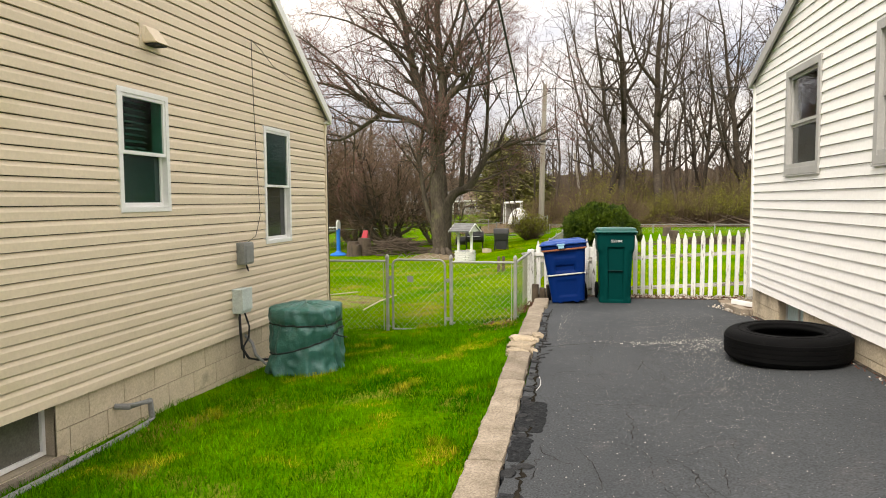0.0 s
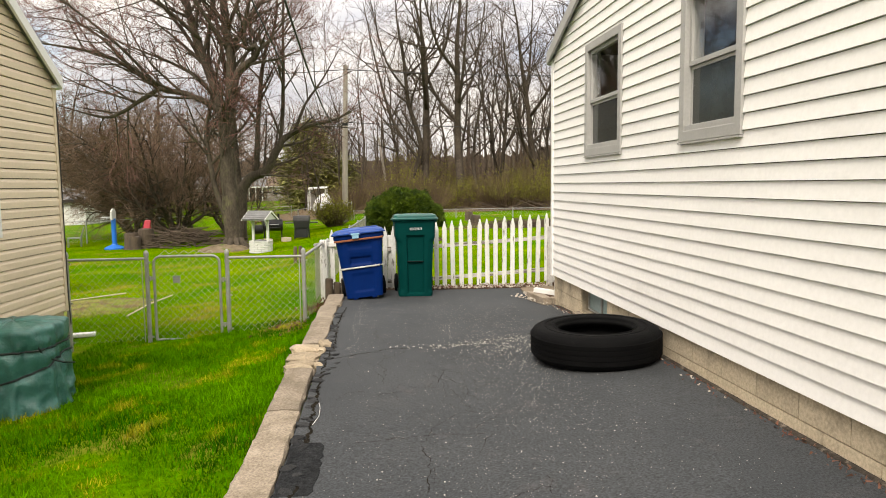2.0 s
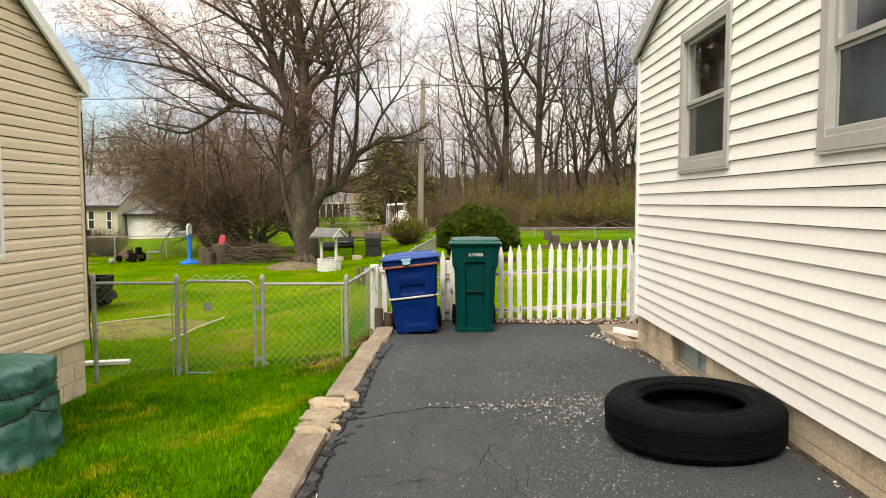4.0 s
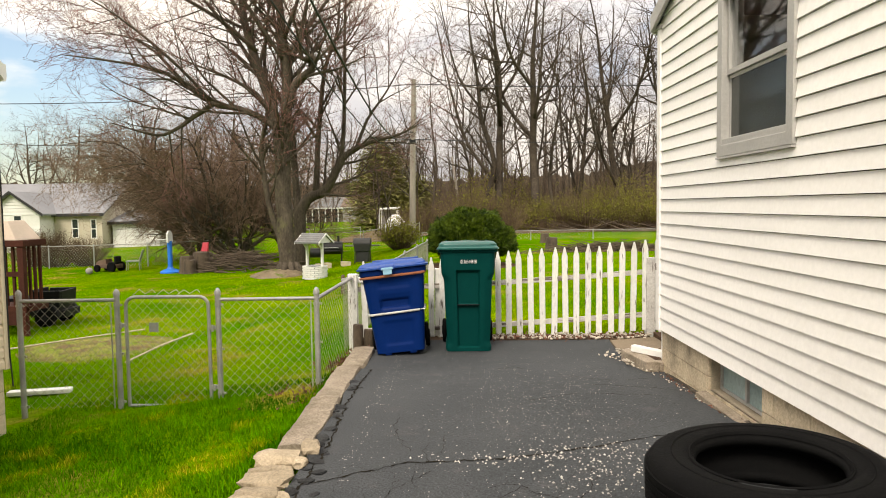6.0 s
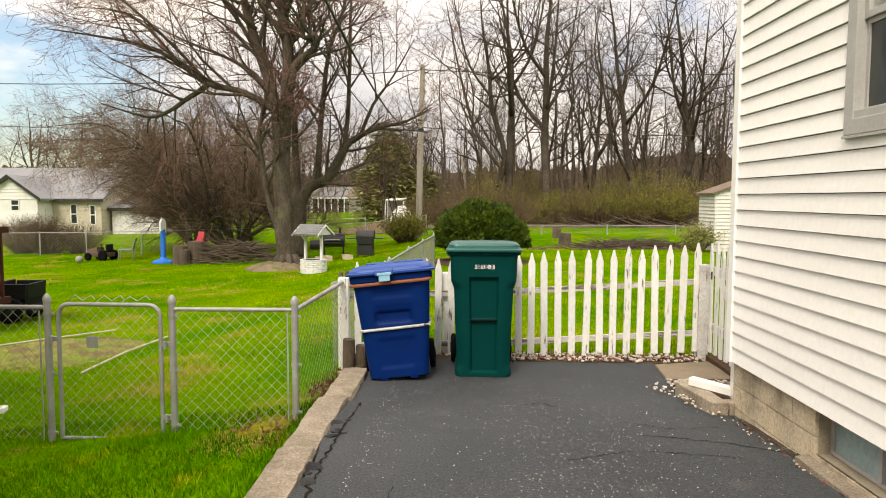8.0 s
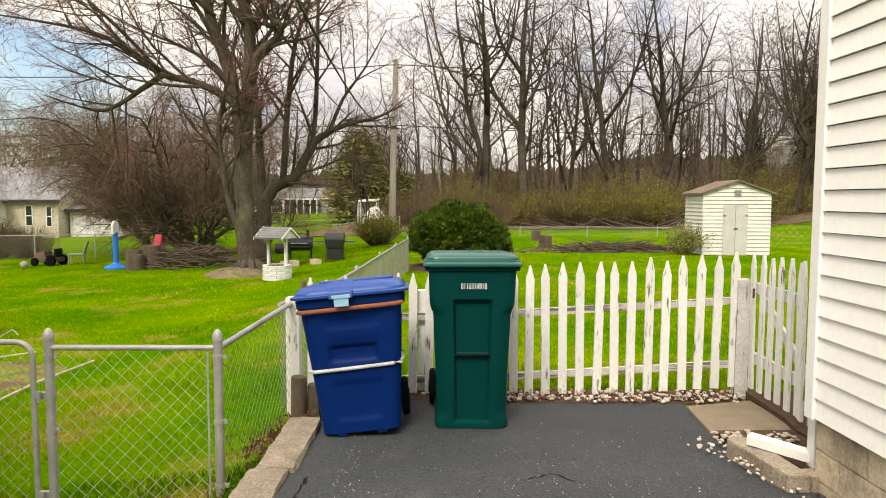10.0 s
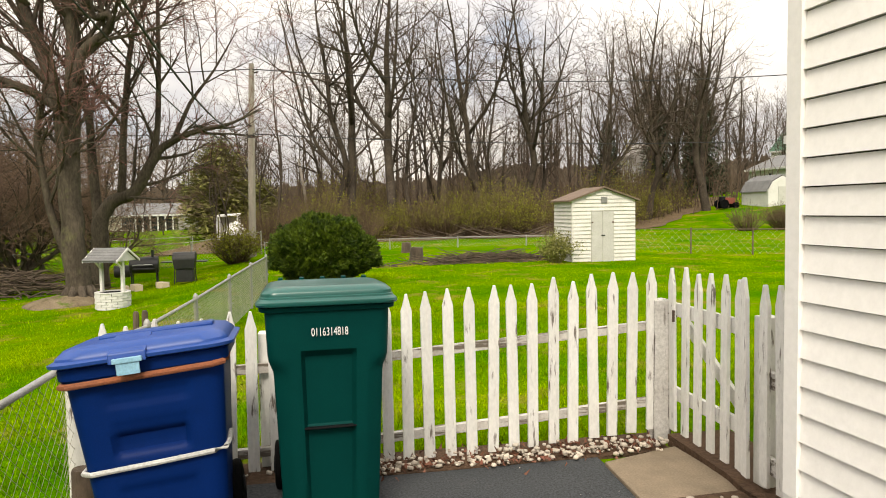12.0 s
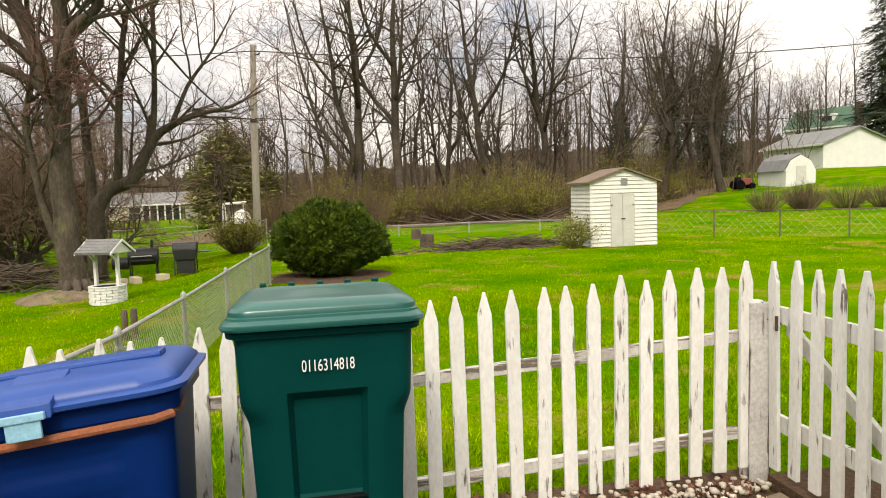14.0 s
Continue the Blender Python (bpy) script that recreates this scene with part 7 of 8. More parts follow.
# ---- wishing well ----
well = thing("wishing_well", (-3.50, 23.25, terrain(-3.50, 23.25)), "white painted wooden wishing well with shingled roof", "well", rz=-24)
well.scale = (0.93, 0.93, 0.95)
for j in range(6):
    b = B()
    for i in range(10):
        a0, a1 = 2 * math.pi * (i + 0.5 * (j % 2)) / 10, 2 * math.pi * (i + 0.94 + 0.5 * (j % 2)) / 10
        r0, r1 = 0.385 + 0.012 * ((i + j) % 2), 0.35
        z0, z1 = 0.0 + 0.062 * j, 0.055 + 0.062 * j
        b.hexa([(r1 * math.cos(a0), r1 * math.sin(a0), z0), (r0 * math.cos(a0), r0 * math.sin(a0), z0), (r0 * math.cos(a1), r0 * math.sin(a1), z0), (r1 * math.cos(a1), r1 * math.sin(a1), z0),
                (r1 * math.cos(a0), r1 * math.sin(a0), z1), (r0 * math.cos(a0), r0 * math.sin(a0), z1), (r0 * math.cos(a1), r0 * math.sin(a1), z1), (r1 * math.cos(a1), r1 * math.sin(a1), z1)])
    part("brick_course", b, WHITE_PAINT, well)
# near-black colour stands for shade between the bricks and inside
part("well_wall", B().lathe([(0.30, -0.05), (0.352, -0.05), (0.352, 0.37), (0.30, 0.37)], 20, closed=True), SHADOW_GAP, well)
part("rim", B().lathe([(0.30, 0.37), (0.395, 0.37), (0.395, 0.39), (0.30, 0.39)], 20, closed=True), WHITE_PAINT, well)
for sx in (-1, 1):
    part("post", B().box(sx * 0.29 - 0.035, sx * 0.29 + 0.035, -0.035, 0.035, 0.37, 1.14), WHITE_PAINT, well, bevel=0.005)
    part("brace", B().hexa([(sx * 0.29 - 0.02, -0.02, 0.9), (sx * 0.29 + 0.02, -0.02, 0.9), (sx * 0.29 + 0.02, 0.02, 0.9), (sx * 0.29 - 0.02, 0.02, 0.9), (sx * 0.29 - 0.02, -0.24, 1.12), (sx * 0.29 + 0.02, -0.24, 1.12), (sx * 0.29 + 0.02, -0.2, 1.12), (sx * 0.29 - 0.02, -0.2, 1.12)]), WHITE_PAINT, well)
    part("gable", B().prism([(-0.34, 1.10), (0.34, 1.10), (0, 1.34)], 0, sx * 0.40 - 0.015, sx * 0.40 + 0.015), WHITE_PAINT, well)
    part("rake_trim", B().prism([(-0.40, 1.07), (0, 1.345), (0.40, 1.07), (0.40, 1.12), (0, 1.40), (-0.40, 1.12)], 0, sx * 0.46 - 0.012, sx * 0.46 + 0.012), WHITE_PAINT, well)
for sy in (-1, 1):
    rf = part("roof", B().hexa([(-0.46, sy * 0.40, 1.085), (0.46, sy * 0.40, 1.085), (0.46, 0, 1.36), (-0.46, 0, 1.36), (-0.46, sy * 0.40, 1.12), (0.46, sy * 0.40, 1.12), (0.46, 0, 1.395), (-0.46, 0, 1.395)]), SHINGLE, well)
    for j in range(5):
        for i in range(6):
            f0, f1 = j / 5, (j + 1.15) / 5
            x0 = -0.46 + 0.92 * (i + 0.25 * (j % 2)) / 6.25
            x1 = x0 + 0.138
            y0, y1, z0, z1 = sy * 0.42 * (1 - f0), sy * 0.42 * max(0, 1 - f1), 1.122 + 0.275 * f0, 1.122 + 0.275 * min(1, f1)
            part("shingle", B().hexa([(x0, y0, z0), (x1, y0, z0), (x1, y1, z1 - 0.006), (x0, y1, z1 - 0.006), (x0, y0, z0 + 0.014), (x1, y0, z0 + 0.014), (x1, y1, z1), (x0, y1, z1)]), SHINGLE, rf)

# ---- grills ----
sm = thing("barrel_smoker", (-4.15, 27.6, terrain(-4.15, 27.6)), "black steel barrel smoker on legs", "grill", rz=8)
ring = lambda x, r, zc, n=20: [(x, r * math.cos(2 * math.pi * i / n), zc + r * math.sin(2 * math.pi * i / n)) for i in range(n)]
part("barrel", B().loft([ring(-0.1, 0.2, 0.66), ring(-0.09, 0.23, 0.66), ring(0.64, 0.23, 0.66), ring(0.65, 0.2, 0.66)]), BLACK_IRON, sm, smooth=True)
part("firebox", B().loft([ring(-0.5, 0.15, 0.50), ring(-0.49, 0.17, 0.50), ring(-0.1, 0.17, 0.50), ring(-0.09, 0.15, 0.50)]), BLACK_IRON, sm, smooth=True)
part("chimney", B().tube([(0.5, 0, 0.88), (0.5, 0, 1.08)], 0.04, 10), BLACK_IRON, sm)
part("handle", B().tube([(0.0, -0.24, 0.66), (0.0, -0.29, 0.68), (0.5, -0.29, 0.68), (0.5, -0.24, 0.66)], 0.012, 6), PALE_BAR, sm)
part("shelf", B().box(0.0, 0.55, -0.46, -0.24, 0.56, 0.585), BLACK_IRON, sm)
for x, y in ((-0.05, -0.18), (0.6, -0.18), (-0.05, 0.18), (0.6, 0.18)):
    part("leg", B().tube([(x, y, 0), (x, y, 0.55)], 0.018, 6), BLACK_IRON, sm)
gr = thing("charcoal_grill", (-2.75, 27.4, terrain(-2.75, 27.4)), "black cart grill with side shelves", "grill", rz=4)
part("firebox", B().hexa([(-0.26, -0.24, 0.42), (0.26, -0.24, 0.42), (0.26, 0.24, 0.42), (-0.26, 0.24, 0.42), (-0.3, -0.27, 0.7), (0.3, -0.27, 0.7), (0.3, 0.27, 0.7), (-0.3, 0.27, 0.7)]), BLACK_IRON, gr, bevel=0.02)
part("lid", B().prism([(-0.27, 0.70), (0.27, 0.70), (0.24, 0.82), (0.12, 0.88), (-0.12, 0.88), (-0.24, 0.82)], 0, -0.3, 0.3), BLACK_IRON, gr, bevel=0.01)
part("cabinet", B().box(-0.22, 0.22, -0.2, 0.2, 0.06, 0.42), BLACK_IRON, gr, bevel=0.01)
for sx in (-1, 1):
    part("side_shelf", B().box(sx * 0.46 - 0.15, sx * 0.46 + 0.15, -0.22, 0.22, 0.60, 0.63), BLACK_IRON, gr)
    for y in (-0.2, 0.2):
        part("leg", B().tube([(sx * 0.27, y, 0), (sx * 0.25, y, 0.45)], 0.016, 6), BLACK_IRON, gr)
for x, y, s in ((-3.3, 27.1, 0.14), (-3.95, 27.0, 0.15), (-4.3, 27.2, 0.12)):
    whole("concrete_block", B().box(-s * 1.4, s * 1.4, -s * 0.7, s * 0.7, 0, s * 1.2), BLOCK_GREY, "loose pale concrete block by the grills", "block", group="loose blocks", bevel=0.012, at=pose(x, y, terrain(x, y) - 0.01, 0, 0, 15 * x))
for x in (-1.62, -1.50):
    whole("timber_stake", B().tube([(0, 0, -0.2), (0.01, 0, 0.36), (0.012, 0, 0.40)], [0.045, 0.042, 0.03], 9), LOG, "short round weathered timber stake in grass", "stake", group="timber stakes", at=pose(x, 17.6, terrain(x, 17.6)), smooth=True)

# ---- stumps, brush piles ----
def stump(x, y, r, h, label, seed):
    rg = random.Random(seed)
    n = 26
    rings = []
    for f, q in ((-0.1, 1.35), (0.04, 1.22), (0.2, 1.06), (0.6, 1.0), (0.97, 0.97), (1.0, 0.92)):
        rings.append([((r * q * (1 + 0.13 * noise.noise((math.cos(a) * 1.6, math.sin(a) * 1.6, seed)))) * math.cos(a), (r * q * (1 + 0.13 * noise.noise((math.cos(a) * 1.6, math.sin(a) * 1.6, seed)))) * math.sin(a), h * f + (0.05 * noise.noise((math.cos(a) * 2, math.sin(a) * 2, seed + 4)) if f > 0.9 else 0)) for a in [2 * math.pi * i / n for i in range(n)]])
    return whole("tree_stump", B().loft(rings), LOG, label, "stump", group="old stumps", smooth=True, at=pose(x, y, terrain(x, y) - 0.02))


for i, (x, y, r, h) in enumerate(((-8.95, 27.2, 0.26, 0.62), (-8.5, 27.35, 0.28, 0.74), (-8.75, 26.9, 0.20, 0.5))):
    stump(x, y, r, h, "weathered upright log section beside the brush pile", i)
stump(4.2, 30.2, 0.22, 0.46, "weathered grey tree stump in the lawn", 7)
stump(4.4, 34.6, 0.2, 0.42, "weathered grey tree stump by the fence", 8)
stump(-9.1, 29.2, 0.25, 0.6, "weathered log section under the red slide", 9)


def brush_pile(x, y, lx, ly, h, n, label, seed, r=0.02):
    rg = random.Random(seed)
    b = B()
    for i in range(n):
        a = rg.uniform(-1.3, 1.3) + (math.pi if rg.random() < 0.5 else 0)
        u, v = rg.gauss(0, 0.33), rg.gauss(0, 0.33)
        px, py = x + u * lx, y + v * ly
        top = h * max(0.05, 1 - (u * 1.4) ** 2 - (v * 1.2) ** 2) * rg.uniform(0.2, 1)
        L = rg.uniform(0.4, 1.3) * min(lx, 2.1) * 0.4
        z = terrain(px, py)
        d = Vector((math.cos(a), math.sin(a) * 0.6, rg.uniform(-0.22, 0.3)))
        p = Vector((px, py, z + top))
        m = p + d * L * 0.5 + Vector((0, 0, rg.uniform(-0.02, 0.09)))
        e = p + d * L
        for q in (m, e):
            q.z = max(q.z, terrain(q.x, q.y) + 0.01)
        b.tube([p, m, e], [r * rg.uniform(0.5, 1.6), r * 0.8, r * 0.3], 4)
    return whole("brush_pile", b, LOG, label, "brush", kind="stuff")


brush_pile(-7.2, 27.7, 2.1, 1.3, 0.62, 420, "pile of cut brown branches under the trees", 1)
brush_pile(6.2, 28.3, 3.6, 0.6, 0.26, 380, "low strip of dead brush and leaves on the lawn", 2, 0.014)
bed = B()
for j in range(7):
    for i in range(31):
        x, y = 4.0 + 4.3 * i / 30, 27.9 + 1.0 * j / 6
        e = math.sin(math.pi * i / 30) * math.sin(math.pi * j / 6)
        bed.v.append((x, y, terrain(x, y) - 0.02 + 0.16 * e ** 0.5 * (0.6 + 0.6 * noise.noise((x * 2, y * 2, 0)))))
bed.f = [(j * 31 + i, j * 31 + i + 1, (j + 1) * 31 + i + 1, (j + 1) * 31 + i) for j in range(6) for i in range(30)]
whole("leaf_bed", bed, LEAF_LITTER, "raised bed of brown leaves beside the shed", "leaves", kind="stuff", smooth="all")
stem_bush((8.0, 27.0, terrain(8.0, 27.0)), 0.5, 0.75, 90, "small dark shrub against the white shed", SPRUCE, SPRUCE, 90)

# ---- white garden shed ----
shed = thing("garden_shed", (8.53, 27.0, terrain(8.6, 27) - 0.01), "white lap-sided garden shed with grey double doors", "shed", rz=0)
shed.scale = (0.895, 0.90, 0.99)
SW, SD, SH, SPK = 2.28, 1.75, 1.90, 2.26
part("wall", B().prism([(0, -0.05), (SW, -0.05), (SW, SH), (SW / 2, SPK), (0, SH)], 1, 0.0, SD), SHED_PAINT, shed)
z = 0.02
while z < SPK - 0.12:
    inset = max(0, (z + 0.11 - SH) / (SPK - SH)) * SW / 2
    for x0, x1 in (((0, 0.66), (1.50, SW)) if z < 1.56 else ((inset, SW - inset),)):
        part("siding_board", B().hexa([(x0, -0.03, z), (x1, -0.03, z), (x1, 0.0, z), (x0, 0.0, z), (x0, -0.003, z + 0.104), (x1, -0.003, z + 0.104), (x1, 0.0, z + 0.104), (x0, 0.0, z + 0.104)]), SHED_PAINT, shed)
    if z < SH - 0.1:
        part("siding_board", B().hexa([(-0.03, 0, z), (0, 0, z), (0, SD, z), (-0.03, SD, z), (-0.003, 0, z + 0.104), (0, 0, z + 0.104), (0, SD, z + 0.104), (-0.003, SD, z + 0.104)]), SHED_PAINT, shed)
    z += 0.12
for sx, x0 in ((0, 0.68), (1, 1.09)):
    dr = part("door", B().box(x0, x0 + 0.395, -0.03, 0.0, 0.0, 1.55), GREY_DOOR, shed, "pale grey plywood door", bevel=0.004)
    part("hinge", B().box(x0 + (0.0 if sx == 0 else 0.33), x0 + (0.065 if sx == 0 else 0.395), -0.04, -0.029, 1.2, 1.24), BROWN_STEEL, dr)
part("hasp", B().box(1.03, 1.17, -0.045, -0.03, 0.80, 0.835), BLACK_IRON, shed, "dark steel hasp")
part("vent", ring_frame(B(), 1.03, 1.25, -0.035, -0.015, 1.80, 2.0, 0.03).box(1.05, 1.23, -0.03, -0.02, 1.89, 1.91).box(1.13, 1.15, -0.03, -0.02, 1.82, 1.98), CONDUIT, shed, "small grey gable vent")
for (xa, za), (xb, zb) in (((-0.14, SH - 0.04), (SW / 2, SPK + 0.01)), ((SW + 0.14, SH - 0.04), (SW / 2, SPK + 0.01))):
    part("roof", B().hexa([(xa, -0.12, za), (xb, -0.12, zb), (xb, SD + 0.1, zb), (xa, SD + 0.1, za), (xa, -0.12, za + 0.05), (xb, -0.12, zb + 0.05), (xb, SD + 0.1, zb + 0.05), (xa, SD + 0.1, za + 0.05)]), SHINGLE_BROWN, shed, "brown weathered roof slope")
part("corner_trim", B().box(-0.022, 0.05, -0.022, 0.0, 0, SH), SHED_PAINT, shed)


# ---- far buildings ----
def simple_house(at, rz, w, d, h, peak, wall_mat, roof_mat, label, windows, doors=(), over=0.3, cat="house", name="house", chimney=None):
    """Ridge along local x, front towards -y. Windows: x, z, width, height on the front."""
    ho = thing(name, at, label, cat, rz=rz)
    part("wall", B().prism([(0, -0.5), (d, -0.5), (d, h), (d / 2, peak), (0, h)], 0, 0, w), wall_mat, ho)
    k = (peak - h) / (d / 2)
    for sy, ye in ((-1, -over), (1, d + over)):
        zz = h - k * over
        b = B().hexa([(-over, ye, zz), (w + over, ye, zz), (w + over, d / 2, peak), (-over, d / 2, peak), (-over, ye, zz + 0.12), (w + over, ye, zz + 0.12), (w + over, d / 2, peak + 0.12), (-over, d / 2, peak + 0.12)])
        part("roof", b, roof_mat, ho)
        part("fascia", B().box(-over, w + over, min(ye, ye + sy * 0.03), max(ye, ye + sy * 0.03), zz - 0.08, zz + 0.12), WHITE_PAINT if roof_mat is not SHINGLE_PALE else SHADOW_GAP, ho)
    for x, z, ww, hh in windows:
        far_window(ho, x, z, ww, hh)
    for x, z, ww, hh in doors:
        part("door", B().box(x, x + ww, -0.05, 0.01, z, z + hh), GREY_DOOR, ho, bevel=0.005)
    if chimney:
        part("chimney", B().box(chimney[0], chimney[0] + 0.7, chimney[1], chimney[1] + 0.7, h - 3.0, peak + 0.15), BROWN_STEEL, ho)
    return ho


def ring_frame_y(x, z, w, h):
    b = ring_frame(B(), -0.05, 0.01, x, x + w, z, z + h, 0.06)
    b.v = [(q[1], q[0], q[2]) for q in b.v]
    return b


def far_window(parent, x, z, w, h):
    """A white-framed sash window on the front of a far house."""
    wi = part("window", ring_frame_y(x, z, w, h), WHITE_PAINT, parent)
    part("pane", B().box(x + 0.05, x + w - 0.05, -0.025, -0.012, z + 0.05, z + h - 0.05), DARK_GLASS, wi)
    part("meeting_rail", B().box(x + 0.055, x + w - 0.055, -0.045, -0.026, z + h / 2 - 0.03, z + h / 2 + 0.03), WHITE_PAINT, wi)
    return wi


ranch = simple_house((-36.5, 50.0, -1.15), 0, 12.0, 8.0, 2.5, 4.6, CREAM, SHINGLE_PALE, "low cream ranch house with pale grey roof", [(9.85, 0.75, 0.5, 1.35), (11.2, 0.7, 0.42, 1.35), (7.8, 0.75, 0.65, 1.4), (1.5, 1.0, 0.9, 1.0)])
part("wing", B().prism([(4.9, -0.5), (8.6, -0.5), (8.6, 2.5), (6.8, 3.85), (4.9, 2.5)], 1, -1.6, 0.0), WHITE_PAINT, ranch, "white gabled wing")
for sx in (-1, 1):
    part("wing_roof", B().hexa([(6.8 + sx * 2.15, -1.9, 2.35), (6.8, -1.9, 3.88), (6.8, 3, 3.88), (6.8 + sx * 2.15, 3, 2.35), (6.8 + sx * 2.15, -1.9, 2.47), (6.8, -1.9, 4.0), (6.8, 3, 4.0), (6.8 + sx * 2.15, 3, 2.47)]), SHINGLE_PALE, ranch)
    part("wing_rake", B().hexa([(6.8 + sx * 2.2, -1.95, 2.28), (6.8, -1.95, 3.86), (6.8, -1.9, 3.86), (6.8 + sx * 2.2, -1.9, 2.28), (6.8 + sx * 2.2, -1.95, 2.5), (6.8, -1.95, 4.03), (6.8, -1.9, 4.03), (6.8 + sx * 2.2, -1.9, 2.5)]), SHADOW_GAP, ranch)
far_window(ranch, 6.8, 1.65, 0.6, 0.75).location = (0, -1.6, 0)
annex = simple_house((-24.3, 51.0, -1.1), 0, 3.4, 6.0, 1.75, 2.5, WHITE_PAINT, SHINGLE_PALE, "long low white garage beside the ranch house", [], cat="garage", name="garage")


def front_boards(parent, x0, x1, z0, z1, y, material, step_z=0.22, top=None):
    """Lapped boards across the front of a far house; top gives the ends at a height, under a gable."""
    z = z0
    while z < z1 - 0.05:
        a, c = (x0, x1) if top is None else top(min(z + step_z, z1))
        if c - a > 0.2:
            part("siding_board", B().hexa([(a, y - 0.035, z), (c, y - 0.035, z), (c, y, z), (a, y, z), (a, y - 0.006, z + step_z - 0.02), (c, y - 0.006, z + step_z - 0.02), (c, y, z + step_z - 0.02), (a, y, z + step_z - 0.02)]), material, parent)
        z += step_z


front_boards(ranch, 0, 4.85, -0.3, 2.45, -0.002, CREAM)
for xa, xb in ((8.65, 9.82), (10.38, 11.17), (11.65, 12.0)):
    front_boards(ranch, xa, xb, -0.3, 2.45, -0.002, CREAM)
front_boards(ranch, 4.9, 8.6, -0.3, 1.62, -1.602, WHITE_PAINT)
front_boards(ranch, 4.9, 8.6, 2.42, 3.8, -1.602, WHITE_PAINT, top=lambda z: (4.9 + max(0, z - 2.5) * 1.4, 8.6 - max(0, z - 2.5) * 1.34))
front_boards(annex, 0, 3.4, -0.3, 1.7, -0.002, WHITE_PAINT)
porch = simple_house((-34.5, 125.0, terrain(-30, 125)), 0, 12.5, 7.0, 2.7, 4.5, CREAM, SHINGLE, "cream house with a white columned porch", [(1.2, 1.2, 0.9, 1.0), (4.0, 0.3, 1.9, 2.0)])
for i in range(6):
    part("column", B().box(6.3 + 1.15 * i, 6.5 + 1.15 * i, -1.3, -1.1, -0.3, 2.5), WHITE_PAINT, porch)
part("porch_roof", B().box(6.0, 12.6, -1.5, 0.0, 2.5, 2.75), WHITE_PAINT, porch)
part("porch_screen", B().box(6.4, 12.2, -0.4, -0.3, -0.3, 2.5), DARK_GLASS, porch)
simple_house((-21.2, 122.0, terrain(-20, 122)), 0, 6.6, 6.0, 2.6, 4.0, GREY_WALL, SHINGLE_BROWN, "distant low grey-brown house", [(1.0, 1.0, 1.2, 1.0), (4.4, 1.0, 1.2, 1.0)])
dk = thing("picnic_deck", (-20.9, 72.0, terrain(-19, 72)), "low red-brown deck with railing and benches", "deck")
part("platform", B().box(0, 5.2, 0, 2.5, 0.2, 0.4), DECK_WOOD, dk)
for i in range(14):
    part("baluster", B().box(0.1 + 0.38 * i, 0.18 + 0.38 * i, 0, 0.06, 0.4, 1.0), DECK_WOOD, dk)
part("rail", B().box(0, 5.2, -0.02, 0.08, 1.0, 1.1), DECK_WOOD, dk)

# white lean-to with round tank
tk = thing("lean_to", (-6.9, 62.5, terrain(-6, 62)), "white open lean-to shelter on the far lawn", "shelter")
part("roof", B().hexa([(0, 0, 1.85), (1.7, 0, 1.95), (1.7, 1.6, 2.05), (0, 1.6, 1.95), (0, 0, 1.95), (1.7, 0, 2.05), (1.7, 1.6, 2.15), (0, 1.6, 2.05)]), WHITE_PAINT, tk)
for x, y in ((0.05, 0.05), (1.6, 0.05), (0.05, 1.5), (1.6, 1.5)):
    part("post", B().box(x - 0.05, x + 0.05, y - 0.05, y + 0.05, -0.1, 1.9), WHITE_PAINT, tk)
part("back_board", B().box(0.1, 1.6, 1.5, 1.55, 0.2, 1.85), GREY_WALL, tk)
tank = thing("covered_mound", (-5.35, 61.5, terrain(-5.3, 61.5)), "white tarpaulin-covered rounded mound", "tarpaulin")
rings = []
for i in range(13):
    f = i / 12
    r = 0.98 * math.cos(f * math.pi / 2) ** 0.55 if f < 1 else 0.02
    rings.append([((r * (1 + 0.08 * math.sin(7 * a) * (1 - f))) * math.cos(a), r * math.sin(a), 1.5 * f ** 0.9) for a in [2 * math.pi * k / 28 for k in range(28)]])
part("tarp", B().loft(rings), WHITE_PAINT, tank, smooth=True)

# hillside: small barn, white garage, white house with green roof, hidden house
barn = thing("gambrel_barn", (33.2, 55.2, terrain(35, 55)), "small white gambrel-roofed barn with grey roof", "barn", rz=-32)
part("wall", B().prism([(0, -0.4), (3.3, -0.4), (3.3, 1.5), (2.75, 2.4), (1.65, 2.95), (0.55, 2.4), (0, 1.5)], 0, 0.0, 0.12).prism([(0, -0.4), (3.3, -0.4), (3.3, 1.5), (0, 1.5)], 0, 0.12, 3.6), WHITE_PAINT, barn)
barn.rotation_euler = (0, 0, radians(90))
barn.location = (36.87, 54.0, terrain(35, 54.5) - 0.03)
barn.scale = (0.92, 0.745, 0.775)
for (ya, za), (yb, zb) in (((-0.15, 1.4), (0.5, 2.45)), ((0.5, 2.45), (1.65, 3.02)), ((1.65, 3.02), (2.8, 2.45)), ((2.8, 2.45), (3.45, 1.4))):
    part("roof", B().hexa([(0.1, ya, za), (3.7, ya, za), (3.7, yb, zb), (0.1, yb, zb), (0.1, ya, za + 0.08), (3.7, ya, za + 0.08), (3.7, yb, zb + 0.08), (0.1, yb, zb + 0.08)]), SHINGLE, barn)
part("door", B().box(-0.05, 0.0, 1.1, 2.2, -0.1, 1.9), GREY_DOOR, barn)
simple_house((47.0, 75.0, terrain(48, 67)), -90, 9.0, 7.4, 2.3, 3.75, WHITE_PAINT, SHINGLE, "long white garage with grey roof on the hill", [(3.4, 0.9, 0.6, 0.9)], name="garage", cat="garage")
